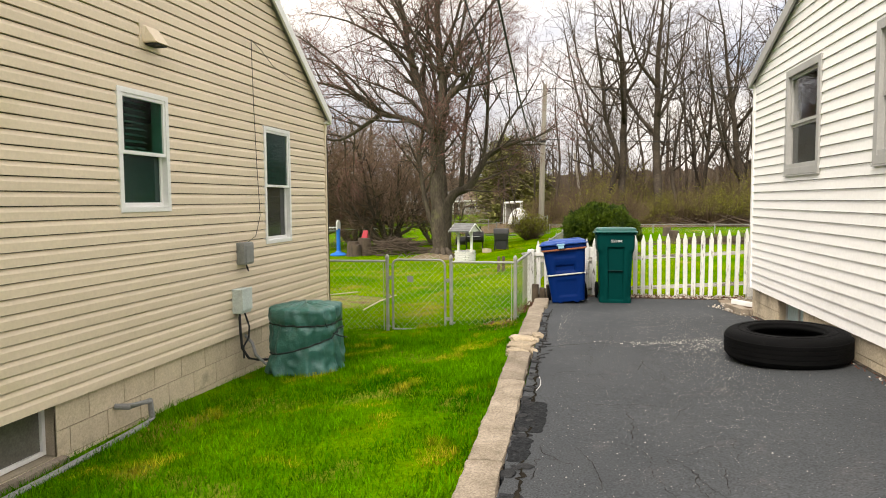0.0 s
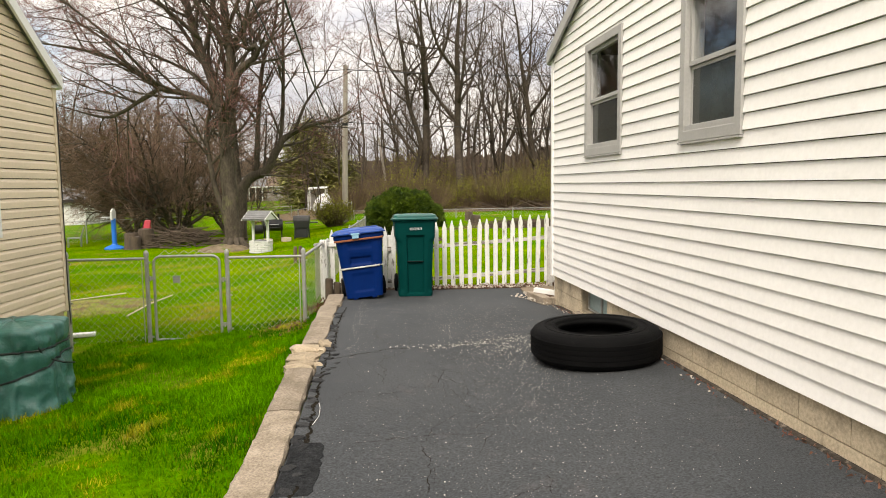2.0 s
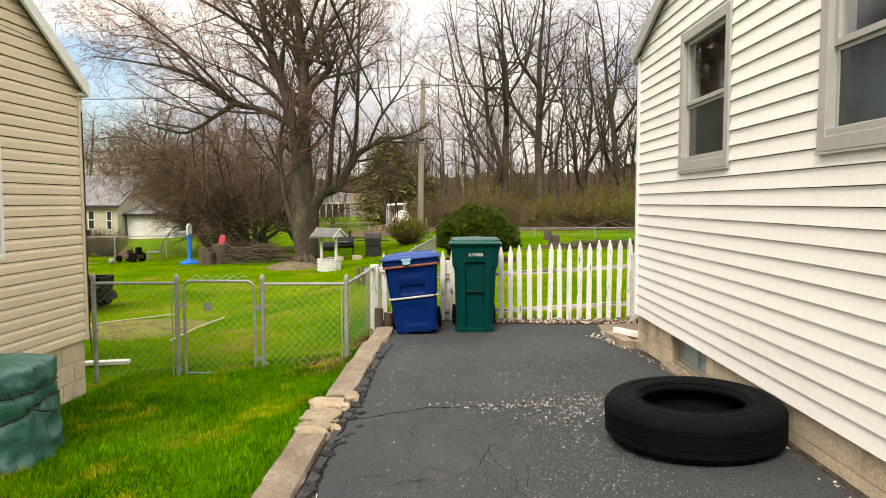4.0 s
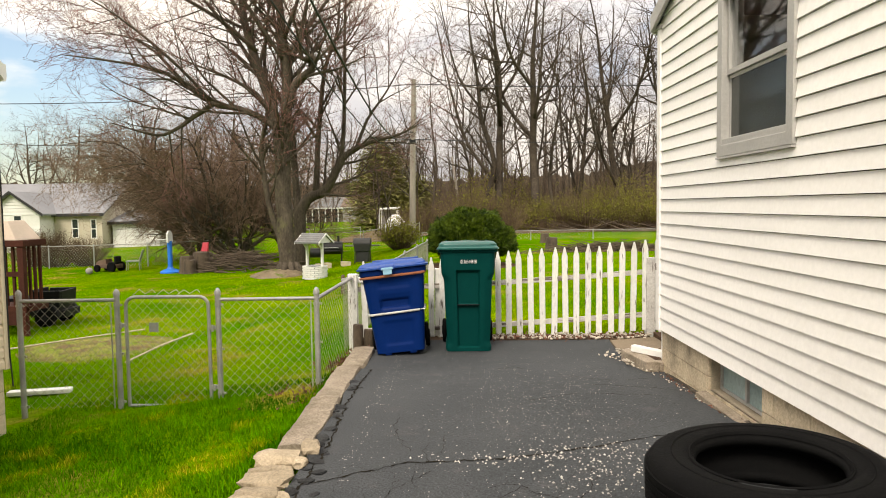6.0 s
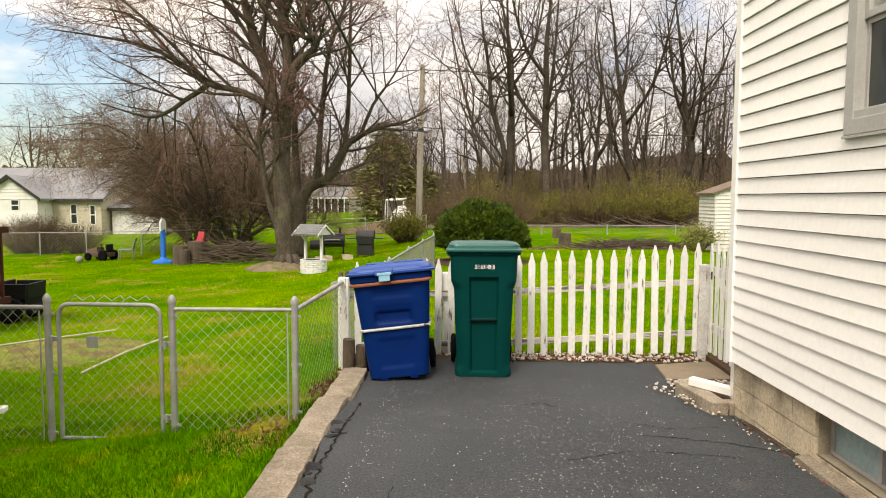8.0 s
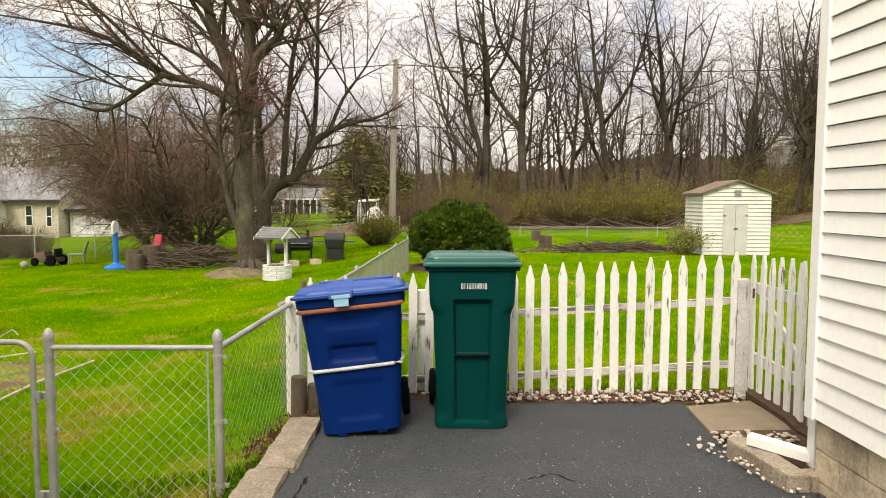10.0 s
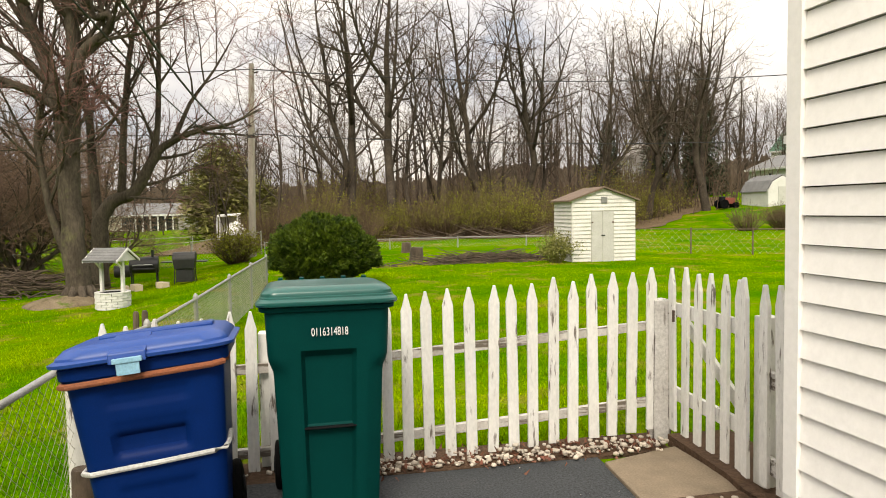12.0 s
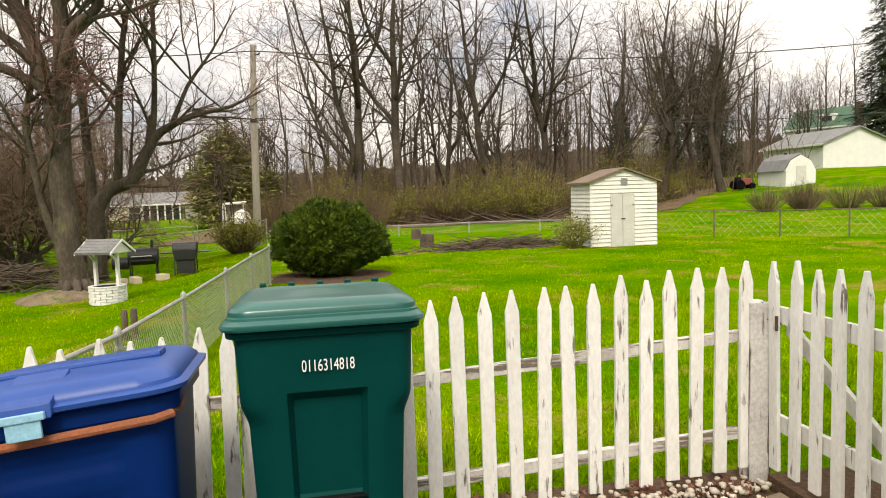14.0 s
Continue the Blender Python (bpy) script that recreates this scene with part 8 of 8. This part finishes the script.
hill = simple_house((68.4, 101.0, terrain(66, 95)), -65, 11.0, 7.0, 6.6, 9.3, WHITE_PAINT, SHINGLE_GREEN, "tall white house with a green roof on the hill", [(1.6, 4.6, 0.9, 1.5), (4.4, 4.6, 0.9, 1.5), (6.2, 4.6, 0.9, 1.5), (8.8, 4.6, 0.9, 1.5)], chimney=(10.1, -0.4))
part("dormer", B().box(4.6, 6.6, 0.9, 3.4, 6.9, 8.4), WHITE_PAINT, hill)
part("dormer_window", B().box(4.9, 6.3, 0.86, 0.9, 7.2, 8.0), DARK_GLASS, hill)
mid = simple_house((33.4, 76.0, terrain(36, 76)), 4, 7.5, 7.0, 2.4, 4.6, GREY_WALL, SHINGLE, "weathered grey house half hidden by trees", [(4.4, 0.9, 0.7, 1.0)])
part("upper_storey", B().prism([(2.2, 3.0), (5.2, 3.0), (5.2, 5.3), (3.7, 6.6), (2.2, 5.3)], 1, 2.4, 5.5), GREY_WALL, mid)
part("upper_window", B().box(4.2, 4.8, 2.36, 2.4, 3.9, 4.9), DARK_GLASS, mid)
tractor = thing("garden_tractor", (32.6, 56.4, terrain(32.6, 56.4)), "faded red garden tractor by the barn", "tractor")
part("hood", B().box(-0.3, 0.5, -0.25, 0.25, 0.35, 0.85), RED_STEEL, tractor, bevel=0.05)
part("seat", B().box(-0.7, -0.35, -0.2, 0.2, 0.55, 0.95), BLACK, tractor, bevel=0.04)
for x, r in ((-0.55, 0.36), (0.45, 0.25)):
    for y in (-0.38, 0.38):
        part("wheel", B().tube([(x, y - 0.09, r), (x, y + 0.09, r)], r, 16), RUBBER, tractor)

# ---- yard things by the left fence ----
mow = thing("riding_mower", (-12.95, 29.4, terrain(-12.95, 29.4)), "rusty old brown riding mower on the grass", "mower", rz=-12)
mow.scale = (0.78, 0.8, 0.86)
part("chassis", B().box(-0.62, 0.55, -0.28, 0.28, 0.16, 0.34), BROWN_STEEL, mow, bevel=0.03)
part("hood", B().hexa([(-0.62, -0.25, 0.34), (0.0, -0.25, 0.34), (0.0, 0.25, 0.34), (-0.62, 0.25, 0.34), (-0.56, -0.2, 0.46), (-0.05, -0.22, 0.58), (-0.05, 0.22, 0.58), (-0.56, 0.2, 0.46)]), BROWN_STEEL, mow, bevel=0.02)
part("seat", B().box(0.15, 0.5, -0.2, 0.2, 0.34, 0.44).box(0.42, 0.52, -0.2, 0.2, 0.44, 0.7), BLACK, mow, bevel=0.02)
part("steering_wheel", B().lathe([(0.13, -0.012), (0.155, 0.0), (0.13, 0.012)], 20, (0.04, 0, 0.66), closed=True).tube([(0.0, 0, 0.5), (0.04, 0, 0.66)], 0.015, 6), BLACK, mow)
for x, r in ((-0.45, 0.16), (0.38, 0.22)):
    for y in (-0.34, 0.34):
        part("wheel", B().tube([(x, y - 0.07, r), (x, y - 0.06, r), (x, y + 0.06, r), (x, y + 0.07, r)], [r * 0.8, r, r, r * 0.8], 18), RUBBER, mow)
ch = thing("lawn_chair", (-12.05, 29.5, terrain(-12.05, 29.5)), "grey metal lawn chair beside the mower", "chair", rz=20)
part("seat", B().box(-0.25, 0.25, -0.25, 0.25, 0.36, 0.39), CONDUIT, ch)
part("backrest", B().hexa([(0.2, -0.25, 0.38), (0.24, -0.25, 0.38), (0.24, 0.25, 0.38), (0.2, 0.25, 0.38), (0.34, -0.25, 0.8), (0.37, -0.25, 0.8), (0.37, 0.25, 0.8), (0.34, 0.25, 0.8)]), CONDUIT, ch)
for x in (-0.23, 0.23):
    for y in (-0.23, 0.23):
        part("leg", B().tube([(x, y, 0), (x, y, 0.37)], 0.013, 6), CONDUIT, ch)
bm = bmesh.new()
bmesh.ops.create_icosphere(bm, subdivisions=3, radius=0.13)
bb = B().add([v.co for v in bm.verts], [[v.index for v in f.verts] for f in bm.faces])
bm.free()
whole("ball", bb, GREY_WALL, "pale grey ball lying in the grass", "ball", smooth="all", at=pose(-13.2, 28.4, terrain(-13.2, 28.4) + 0.12))
hoop = thing("toy_basketball_hoop", (-9.75, 27.6, terrain(-9.75, 27.6)), "blue plastic toy basketball stand with white backboard", "toy")
part("base", B().lathe([(0.36, 0.0), (0.36, 0.05), (0.28, 0.10), (0.12, 0.16), (0.10, 0.2)], 20), BLUE_TOY, hoop, smooth=True)
part("pole", B().tube([(0, 0, 0.15), (0, 0, 1.15)], 0.085, 14), BLUE_TOY, hoop, smooth=True)
part("backboard", B().prism([(-0.2, 1.1), (0.2, 1.1), (0.2, 1.4), (0.06, 1.52), (-0.06, 1.52), (-0.2, 1.4)], 0, -0.03, 0.03), WHITE_PAINT, hoop)
part("rim", B().lathe([(0.17, -0.015), (0.20, 0.0), (0.17, 0.015)], 20, (-0.24, 0, 1.2), closed=True), WHITE_PAINT, hoop)
sl = thing("toy_slide", (-9.1, 29.2, terrain(-9.1, 29.2) + 0.56), "red plastic toy slide resting on a log", "toy")
sl.scale = (0.75, 0.75, 0.85)
part("chute", B().hexa([(-0.2, -0.15, 0), (0.16, -0.15, 0), (0.16, 0.15, 0), (-0.2, 0.15, 0), (-0.08, -0.05, 0.5), (0.22, -0.05, 0.5), (0.22, 0.0, 0.5), (-0.08, 0.0, 0.5)]), RED_TOY, sl, bevel=0.03)
part("side_wall", B().box(-0.2, -0.16, -0.18, 0.1, 0.0, 0.14).box(0.14, 0.18, -0.18, 0.1, 0.0, 0.14), RED_TOY, sl, bevel=0.01)
sw = thing("swing_frame", (-14.0, 41, terrain(-14, 41)), "small grey metal swing frame on the far lawn", "swing")
for x in (0, 1.3):
    for sy in (-0.5, 0.5):
        part("leg", B().tube([(x, sy, 0), (x, 0, 1.35)], 0.025, 6), CONDUIT, sw)
part("top_bar", B().tube([(0, 0, 1.35), (1.3, 0, 1.35)], 0.025, 6), CONDUIT, sw)

# brown deck corner behind the tan house
dk = thing("deck", (-7.2, 14.5, terrain(-7.2, 14.5)), "red-brown wooden deck with slatted rail and tan canopy", "deck")
part("platform", B().box(-3.2, 0.86, 0.0, 0.6, 0.42, 0.52), DECK_WOOD, dk)
for x in (-3.1, -2.3, -1.5, -0.7, 0.0, 0.80):
    part("post", B().box(x - 0.05, x + 0.05, -0.02, 0.08, 0, 1.60), DECK_WOOD, dk, bevel=0.004)
x = -3.0
while x < 0.75:
    part("baluster", B().box(x - 0.02, x + 0.02, 0.02, 0.06, 0.5, 1.52), DECK_WOOD, dk)
    x += 0.135
for y in np.arange(0.2, 0.6, 0.14):
    part("baluster", B().box(0.79, 0.83, y - 0.02, y + 0.02, 0.5, 1.52), DECK_WOOD, dk)
part("top_rail", B().box(-3.2, 0.88, -0.04, 0.10, 1.52, 1.62), DECK_WOOD, dk, bevel=0.006)
part("mid_rail", B().box(-3.2, 0.86, 0.0, 0.07, 1.02, 1.10), DECK_WOOD, dk)
part("side_rail", B().box(0.75, 0.87, 0.1, 0.6, 1.52, 1.62), DECK_WOOD, dk, bevel=0.006)
part("skirt", B().box(-3.2, 0.86, 0.01, 0.05, 0.2, 0.5), DECK_WOOD, dk)
part("canopy", B().hexa([(-1.6, 0.02, 1.62), (0.72, 0.02, 1.62), (0.72, 0.7, 1.62), (-1.6, 0.7, 1.62), (-1.3, 0.15, 1.95), (0.5, 0.15, 1.95), (0.5, 0.6, 1.95), (-1.3, 0.6, 1.95)]), CANVAS, dk, "tan canvas canopy top", bevel=0.02)
tc = thing("toy_truck", (-6.95, 16.0, terrain(-6.95, 16)), "black plastic ride-on toy truck on the lawn", "toy", rz=6)
part("body", B().prism([(-0.95, 0.20), (0.36, 0.20), (0.36, 0.44), (-0.10, 0.46), (-0.12, 0.52), (-0.72, 0.54), (-0.95, 0.44)], 1, -0.28, 0.28), BLACK, tc, bevel=0.02)
for y0, y1 in ((-0.33, -0.28), (0.28, 0.33)):
    part("bed_wall", B().prism([(-0.14, 0.40), (0.38, 0.40), (0.40, 0.66), (-0.08, 0.66)], 1, y0, y1), BLACK, tc, bevel=0.012)
part("tailgate", B().box(0.35, 0.40, -0.28, 0.28, 0.40, 0.65), BLACK, tc, bevel=0.012)
part("bulkhead", B().box(-0.14, -0.09, -0.28, 0.28, 0.44, 0.68), BLACK, tc, bevel=0.012)
for x in (-0.7, 0.15):
    for y in (-0.36, 0.36):
        arch = B()
        for k in range(7):
            a0, a1 = math.pi * k / 7, math.pi * (k + 1) / 7
            q = [(x + rr * math.cos(a), 0.19 + rr * math.sin(a)) for a in (a0, a1) for rr in (0.20, 0.245)]
            arch.prism([q[0], q[1], q[3], q[2]], 1, y - 0.05, y + 0.05)
        part("fender", arch, BLACK, tc)
        wh = part("wheel", B().tube([(x, y - 0.08, 0.18), (x, y - 0.06, 0.18), (x, y + 0.06, 0.18), (x, y + 0.08, 0.18)], [0.12, 0.18, 0.18, 0.12], 16), RUBBER, tc)
        part("hub", B().tube([(x, y - 0.085, 0.18), (x, y + 0.085, 0.18)], 0.06, 12), BLACK, wh)
part("bumper", B().box(0.37, 0.47, -0.3, 0.3, 0.16, 0.30), BLACK, tc, bevel=0.02)
whole("white_board", B().box(-0.32, 0.32, -0.06, 0.06, 0.0, 0.05), WHITE_TRIM, "white plastic downspout length lying in grass", "board", bevel=0.01, at=pose(-3.72, 10.75, terrain(-3.9, 11.0) + 0.02, 0, 0, 14))
eb = B().lathe([(1.0, -0.05), (0.95, 0.01), (0.6, 0.035), (0.01, 0.04)], 36)
eb.v = [(x * 1.15 * (1 + 0.2 * noise.noise((x * 2, y * 2, 1))), y * 1.0 * (1 + 0.2 * noise.noise((x * 2, y * 2, 6))), z) for x, y, z in eb.v]
whole("garden_patch", eb, BARE_EARTH, "bare weedy garden patch in the lawn", "soil", kind="stuff", smooth="all", at=pose(-4.55, 13.4, terrain(-4.5, 13.4)))
cord = B().tube([(0.235, 5.72, 0.012), (0.255, 5.6, 0.016), (0.262, 5.45, 0.012), (0.24, 5.3, 0.012)], 0.002, 6)
whole("plastic_twine", cord, WHITE_TRIM, "short white twine lying on the cracked asphalt", "twine", smooth=True)
whole("garden_hose", B().tube([(-5.9, 13.1, terrain(-5.9, 13.1) + 0.03), (-5.2, 13.9, terrain(-5.2, 13.9) + 0.05), (-4.5, 14.8, terrain(-4.5, 14.8) + 0.04)], 0.012, 6).tube([(-3.5, 12.2, terrain(-3.5, 12.2) + 0.03), (-3.5, 13.2, terrain(-3.5, 13.2) + 0.05), (-3.42, 14.2, terrain(-3.4, 14.2) + 0.04)], 0.012, 6), CANVAS, "pale garden hose lying round the patch", "hose", smooth=True)

# ---- small stones, leaves, grass ----
rng = random.Random(31)
STONES = [lump(rng, 1, 0.8, 0.6, 0.35, 1).mesh("pebble", STONE, smooth="all") for _ in range(6)]
gravel = thing("gravel_strip", (1.9, 11.05, -0.05), "strip of white pebbles along the picket fence", "gravel", kind="stuff")
part("bed", B().prism([(-2.05, -0.10), (0.68, -0.09), (0.70, -0.09), (1.15, -0.08), (1.15, 0.24), (-2.1, 0.26)], 2, -0.12, 0.020), MULCH, gravel)
spots = []
for i in range(150):
    spots.append((rng.uniform(1.15, 3.0), 11.03 + rng.gauss(0, 0.045), -0.02))
for i in range(26):
    spots.append((rng.uniform(-0.1, 1.4), 11.05 + rng.gauss(0, 0.06), -0.02))
for i in range(56):
    f = rng.random() ** 1.5
    spots.append((2.39 + 0.25 * f + rng.gauss(0, 0.05), 10.03 - 0.70 * f + rng.gauss(0, 0.05), 0.0 + 0.02 * rng.random()))
for i, (x, y, z) in enumerate(spots):
    s = rng.uniform(0.009, 0.022) if y > 10.6 else rng.uniform(0.006, 0.015)
    ob = part("pebble", STONES[i % 6], None, gravel)
    ob.matrix_basis = pose(x - 1.9, y - 11.05, z + 0.05 + s * 0.2, rng.uniform(-25, 25), rng.uniform(-25, 25), rng.uniform(0, 360)) @ Matrix.Diagonal((s, s, s, 1))

dirt = B()
rows = []
for i in range(120):
    y = 3.0 + 6.3 * i / 119
    w = 0.026 + 0.022 * noise.noise((y * 2.2, 0, 4)) + 0.02 * noise.noise((y * 9, 0, 4))
    x = 2.72 + 0.0402 * (9.47 - y)
    z = drive(x - w, y)
    rows.append([(x - w, y, z - 0.01), (x - 0.6 * w, y, z + 0.008 + 0.006 * noise.noise((y * 7, 2, 0))), (x + 0.03, y, z + 0.014 + 0.008 * noise.noise((y * 5, 5, 0))), (x + 0.03, y, z - 0.05)])
whole("wall_dirt", dirt.loft(rows), WALL_DIRT, "strip of dirt and litter along the foundation", "dirt", kind="stuff", smooth=True)
for i in range(44):
    y = rng.uniform(5.0, 9.3) if i % 3 else rng.uniform(8.2, 9.4)
    x = 2.69 + 0.0402 * (9.47 - y) - abs(rng.gauss(0, 0.03))
    s = rng.uniform(0.004, 0.010)
    ob = part("pebble", STONES[i % 6], None, gravel)
    ob.matrix_basis = pose(x - 1.9, y - 11.05, drive(x, y) + 0.05 + s * 0.4, rng.uniform(-25, 25), rng.uniform(-25, 25), rng.uniform(0, 360)) @ Matrix.Diagonal((s, s, s, 1))

more = B()
for i in range(190):
    f = rng.random()
    if i < 120:
        c = (rng.uniform(1.2, 3.05) - 1.9, rng.gauss(0, 0.055) - 0.005, 0.055 + rng.uniform(0, 0.015))
    else:
        c = (2.46 + 0.5 * f - 1.9, 10.08 + rng.gauss(0, 0.05) - 11.05, 0.07 + rng.uniform(0, 0.015))
    st = lump(rng, 1, 0.8, 0.6, 0.35, 1)
    k = rng.uniform(0.008, 0.02)
    a = rng.uniform(0, 6.28)
    more.add([(c[0] + k * (v[0] * math.cos(a) - v[1] * math.sin(a)), c[1] + k * (v[0] * math.sin(a) + v[1] * math.cos(a)), c[2] + k * v[2]) for v in st.v], st.f)
tagged(part("pebble_fill", more, STONE, gravel, smooth="all"), kind="stuff")
nrng = np.random.default_rng(12)


def tern(x, y):
    """terrain() for arrays."""
    S = lambda a, b, v: (lambda t: t * t * (3 - 2 * t))(np.clip((v - a) / (b - a), 0, 1))
    side = -0.05 - 0.10 * np.clip(-x, 0, 3.6) - 0.17 * S(5, 10, y) * S(0.3, -0.6, x)
    yard = -0.30 + 0.008 * np.clip(x, -12, 8) - 0.30 * S(-1, -4, x) - 0.022 * np.clip(-x - 4, 0, 26)
    k = S(10.5, 20, y)
    return side * (1 - k) + yard * k


def grit(n, fx, fy, size):
    x, y = fx(n), fy(n)
    keep = (x > 0.3) & (x < 2.6)
    x, y = x[keep], y[keep]
    tris = []
    for a, c in zip(x, y):
        s = size * nrng.uniform(0.5, 1.6)
        z = drive(a, c) + 0.001
        q = nrng.uniform(0, 6.28)
        p = [(a + s * math.cos(q + k * 2.09), c + s * math.sin(q + k * 2.09), z) for k in range(3)]
        top = (a, c, z + s * 0.8)
        tris += [(p[0], p[1], top), (p[1], p[2], top), (p[2], p[0], top)]
    return tris


tris = grit(2600, lambda n: nrng.uniform(0.35, 2.55, n), lambda n: nrng.uniform(0.8, 10.5, n), 0.0020)
tris += grit(220, lambda n: nrng.uniform(0.4, 2.2, n), lambda n: nrng.uniform(1.5, 9.5, n), 0.0048)
tris += grit(170, lambda n: nrng.normal(1.45, 0.33, n), lambda n: nrng.normal(7.32, 0.07, n), 0.0070)
tris += grit(170, lambda n: nrng.normal(1.80, 0.18, n), lambda n: nrng.normal(7.0, 0.28, n), 0.0065)
tris += grit(1000, lambda n: nrng.normal(1.75, 0.25, n), lambda n: nrng.normal(6.1, 0.8, n), 0.0032)
tris += grit(800, lambda n: nrng.normal(1.55, 0.34, n), lambda n: nrng.normal(8.4, 0.75, n), 0.0034)
tris += grit(220, lambda n: 0.30 + np.abs(nrng.normal(0, 0.10, n)), lambda n: nrng.uniform(7.0, 10.3, n), 0.0034)
tris += grit(900, lambda n: nrng.normal(1.2, 0.45, n), lambda n: nrng.normal(4.6, 0.9, n), 0.0024)
whole("loose_grit", tri_cloud("loose_grit", np.array(tris), GRIT), None, "pale loose grit scattered on the asphalt", "grit", kind="stuff")


def wall_foot(y):
    """Line where the white house meets the drive."""
    return 2.715 + 0.0402 * (9.47 - y)


def litter_cloud(n, fx, fy, fz, size, wall=False):
    x, y = fx(n), fy(n)
    if wall:
        x = wall_foot(y) - 0.01 - x
    return leaves_at(np.stack([x, y, fz(x, y) + 0.015], axis=1), size, 8, 0.3, 1)


whole("fallen_leaves", tri_cloud("fallen_leaves", np.concatenate([
    litter_cloud(160, lambda n: nrng.normal(-0.28, 0.10, n), lambda n: nrng.normal(10.5, 0.25, n), lambda x, y: tern(x, y) + 0.04, 0.045),
    litter_cloud(120, lambda n: nrng.normal(-0.48, 0.16, n), lambda n: nrng.normal(9.55, 0.2, n), tern, 0.04),
    litter_cloud(420, lambda n: nrng.uniform(1.2, 3.0, n), lambda n: nrng.normal(11.06, 0.08, n), lambda x, y: 0 * x - 0.02, 0.03),
    litter_cloud(260, lambda n: np.abs(nrng.normal(0, 0.04, n)), lambda n: nrng.uniform(3.5, 9.4, n), lambda x, y: np.array([drive(2.75, c) for c in y]) - 0.008, 0.022, wall=True)]), RED_LEAF), None,
    "dry red-brown leaves along kerb and fence", "leaves", kind="stuff")


def grass(name, x0, x1, y0, y1, n, h0, h1, w, label, seed, mat=YARD_GRASS, lift=0.0):
    rg = np.random.default_rng(seed)
    x, y = rg.uniform(x0, x1, n), rg.uniform(y0, y1, n)
    kx = 0.065 - 0.02 * (y - 3.3)
    keep = ~((x > kx - 0.12) & (y < 10.9)) & ~((x < -3.05) & (y < 9.4)) & ~(((x + 4.55) ** 2 + (y - 13.4) ** 2 < 0.9) & (rg.random(n) < 0.3)) & ~((x - 1.06) ** 2 + (y - 23.4) ** 2 < 2.6)
    keep &= ~((x > -0.3) & (x < 3.1) & (y < 11.28) & (y > 10.4))
    x, y = x[keep], y[keep]
    n = len(x)
    z = tern(x, y) - 0.012 + lift + 0.03 * np.clip((x + 0.45) / 0.3, 0, 1) * (y < 10.5)
    clump = np.array([noise.noise((a * 1.6, c * 1.6, 7)) for a, c in zip(x, y)])
    h = rg.uniform(h0, h1, n) * (1 + 0.75 * clump)
    a = rg.uniform(0, 2 * np.pi, n)
    lean = rg.uniform(0.1, 0.9, n) * h
    la = rg.uniform(0, 2 * np.pi, n)
    p0 = np.stack([x - np.cos(a) * w, y - np.sin(a) * w, z], 1)
    p1 = np.stack([x + np.cos(a) * w, y + np.sin(a) * w, z], 1)
    p2 = np.stack([x + np.cos(la) * lean, y + np.sin(la) * lean, z + h], 1)
    whole(name, tri_cloud(name, np.stack([p0, p1, p2], 1), mat), None, label, "grass", kind="stuff")


grass("lawn_grass", -3.05, 0.1, 1.2, 10.2, 95000, 0.03, 0.075, 0.0045, "short green grass of the side lawn", 1, GRASS)
grass("yard_grass", -9.0, -0.15, 10.0, 19.0, 100000, 0.02, 0.055, 0.006, "short green grass behind the chain-link fence", 2)
grass("yard_grass", -0.5, 6.5, 11.28, 19.0, 90000, 0.025, 0.065, 0.006, "short green grass behind the picket fence", 3)
grass("far_grass", -16.0, 16.0, 19.0, 33.0, 85000, 0.02, 0.06, 0.010, "short green grass of the back yards", 4)
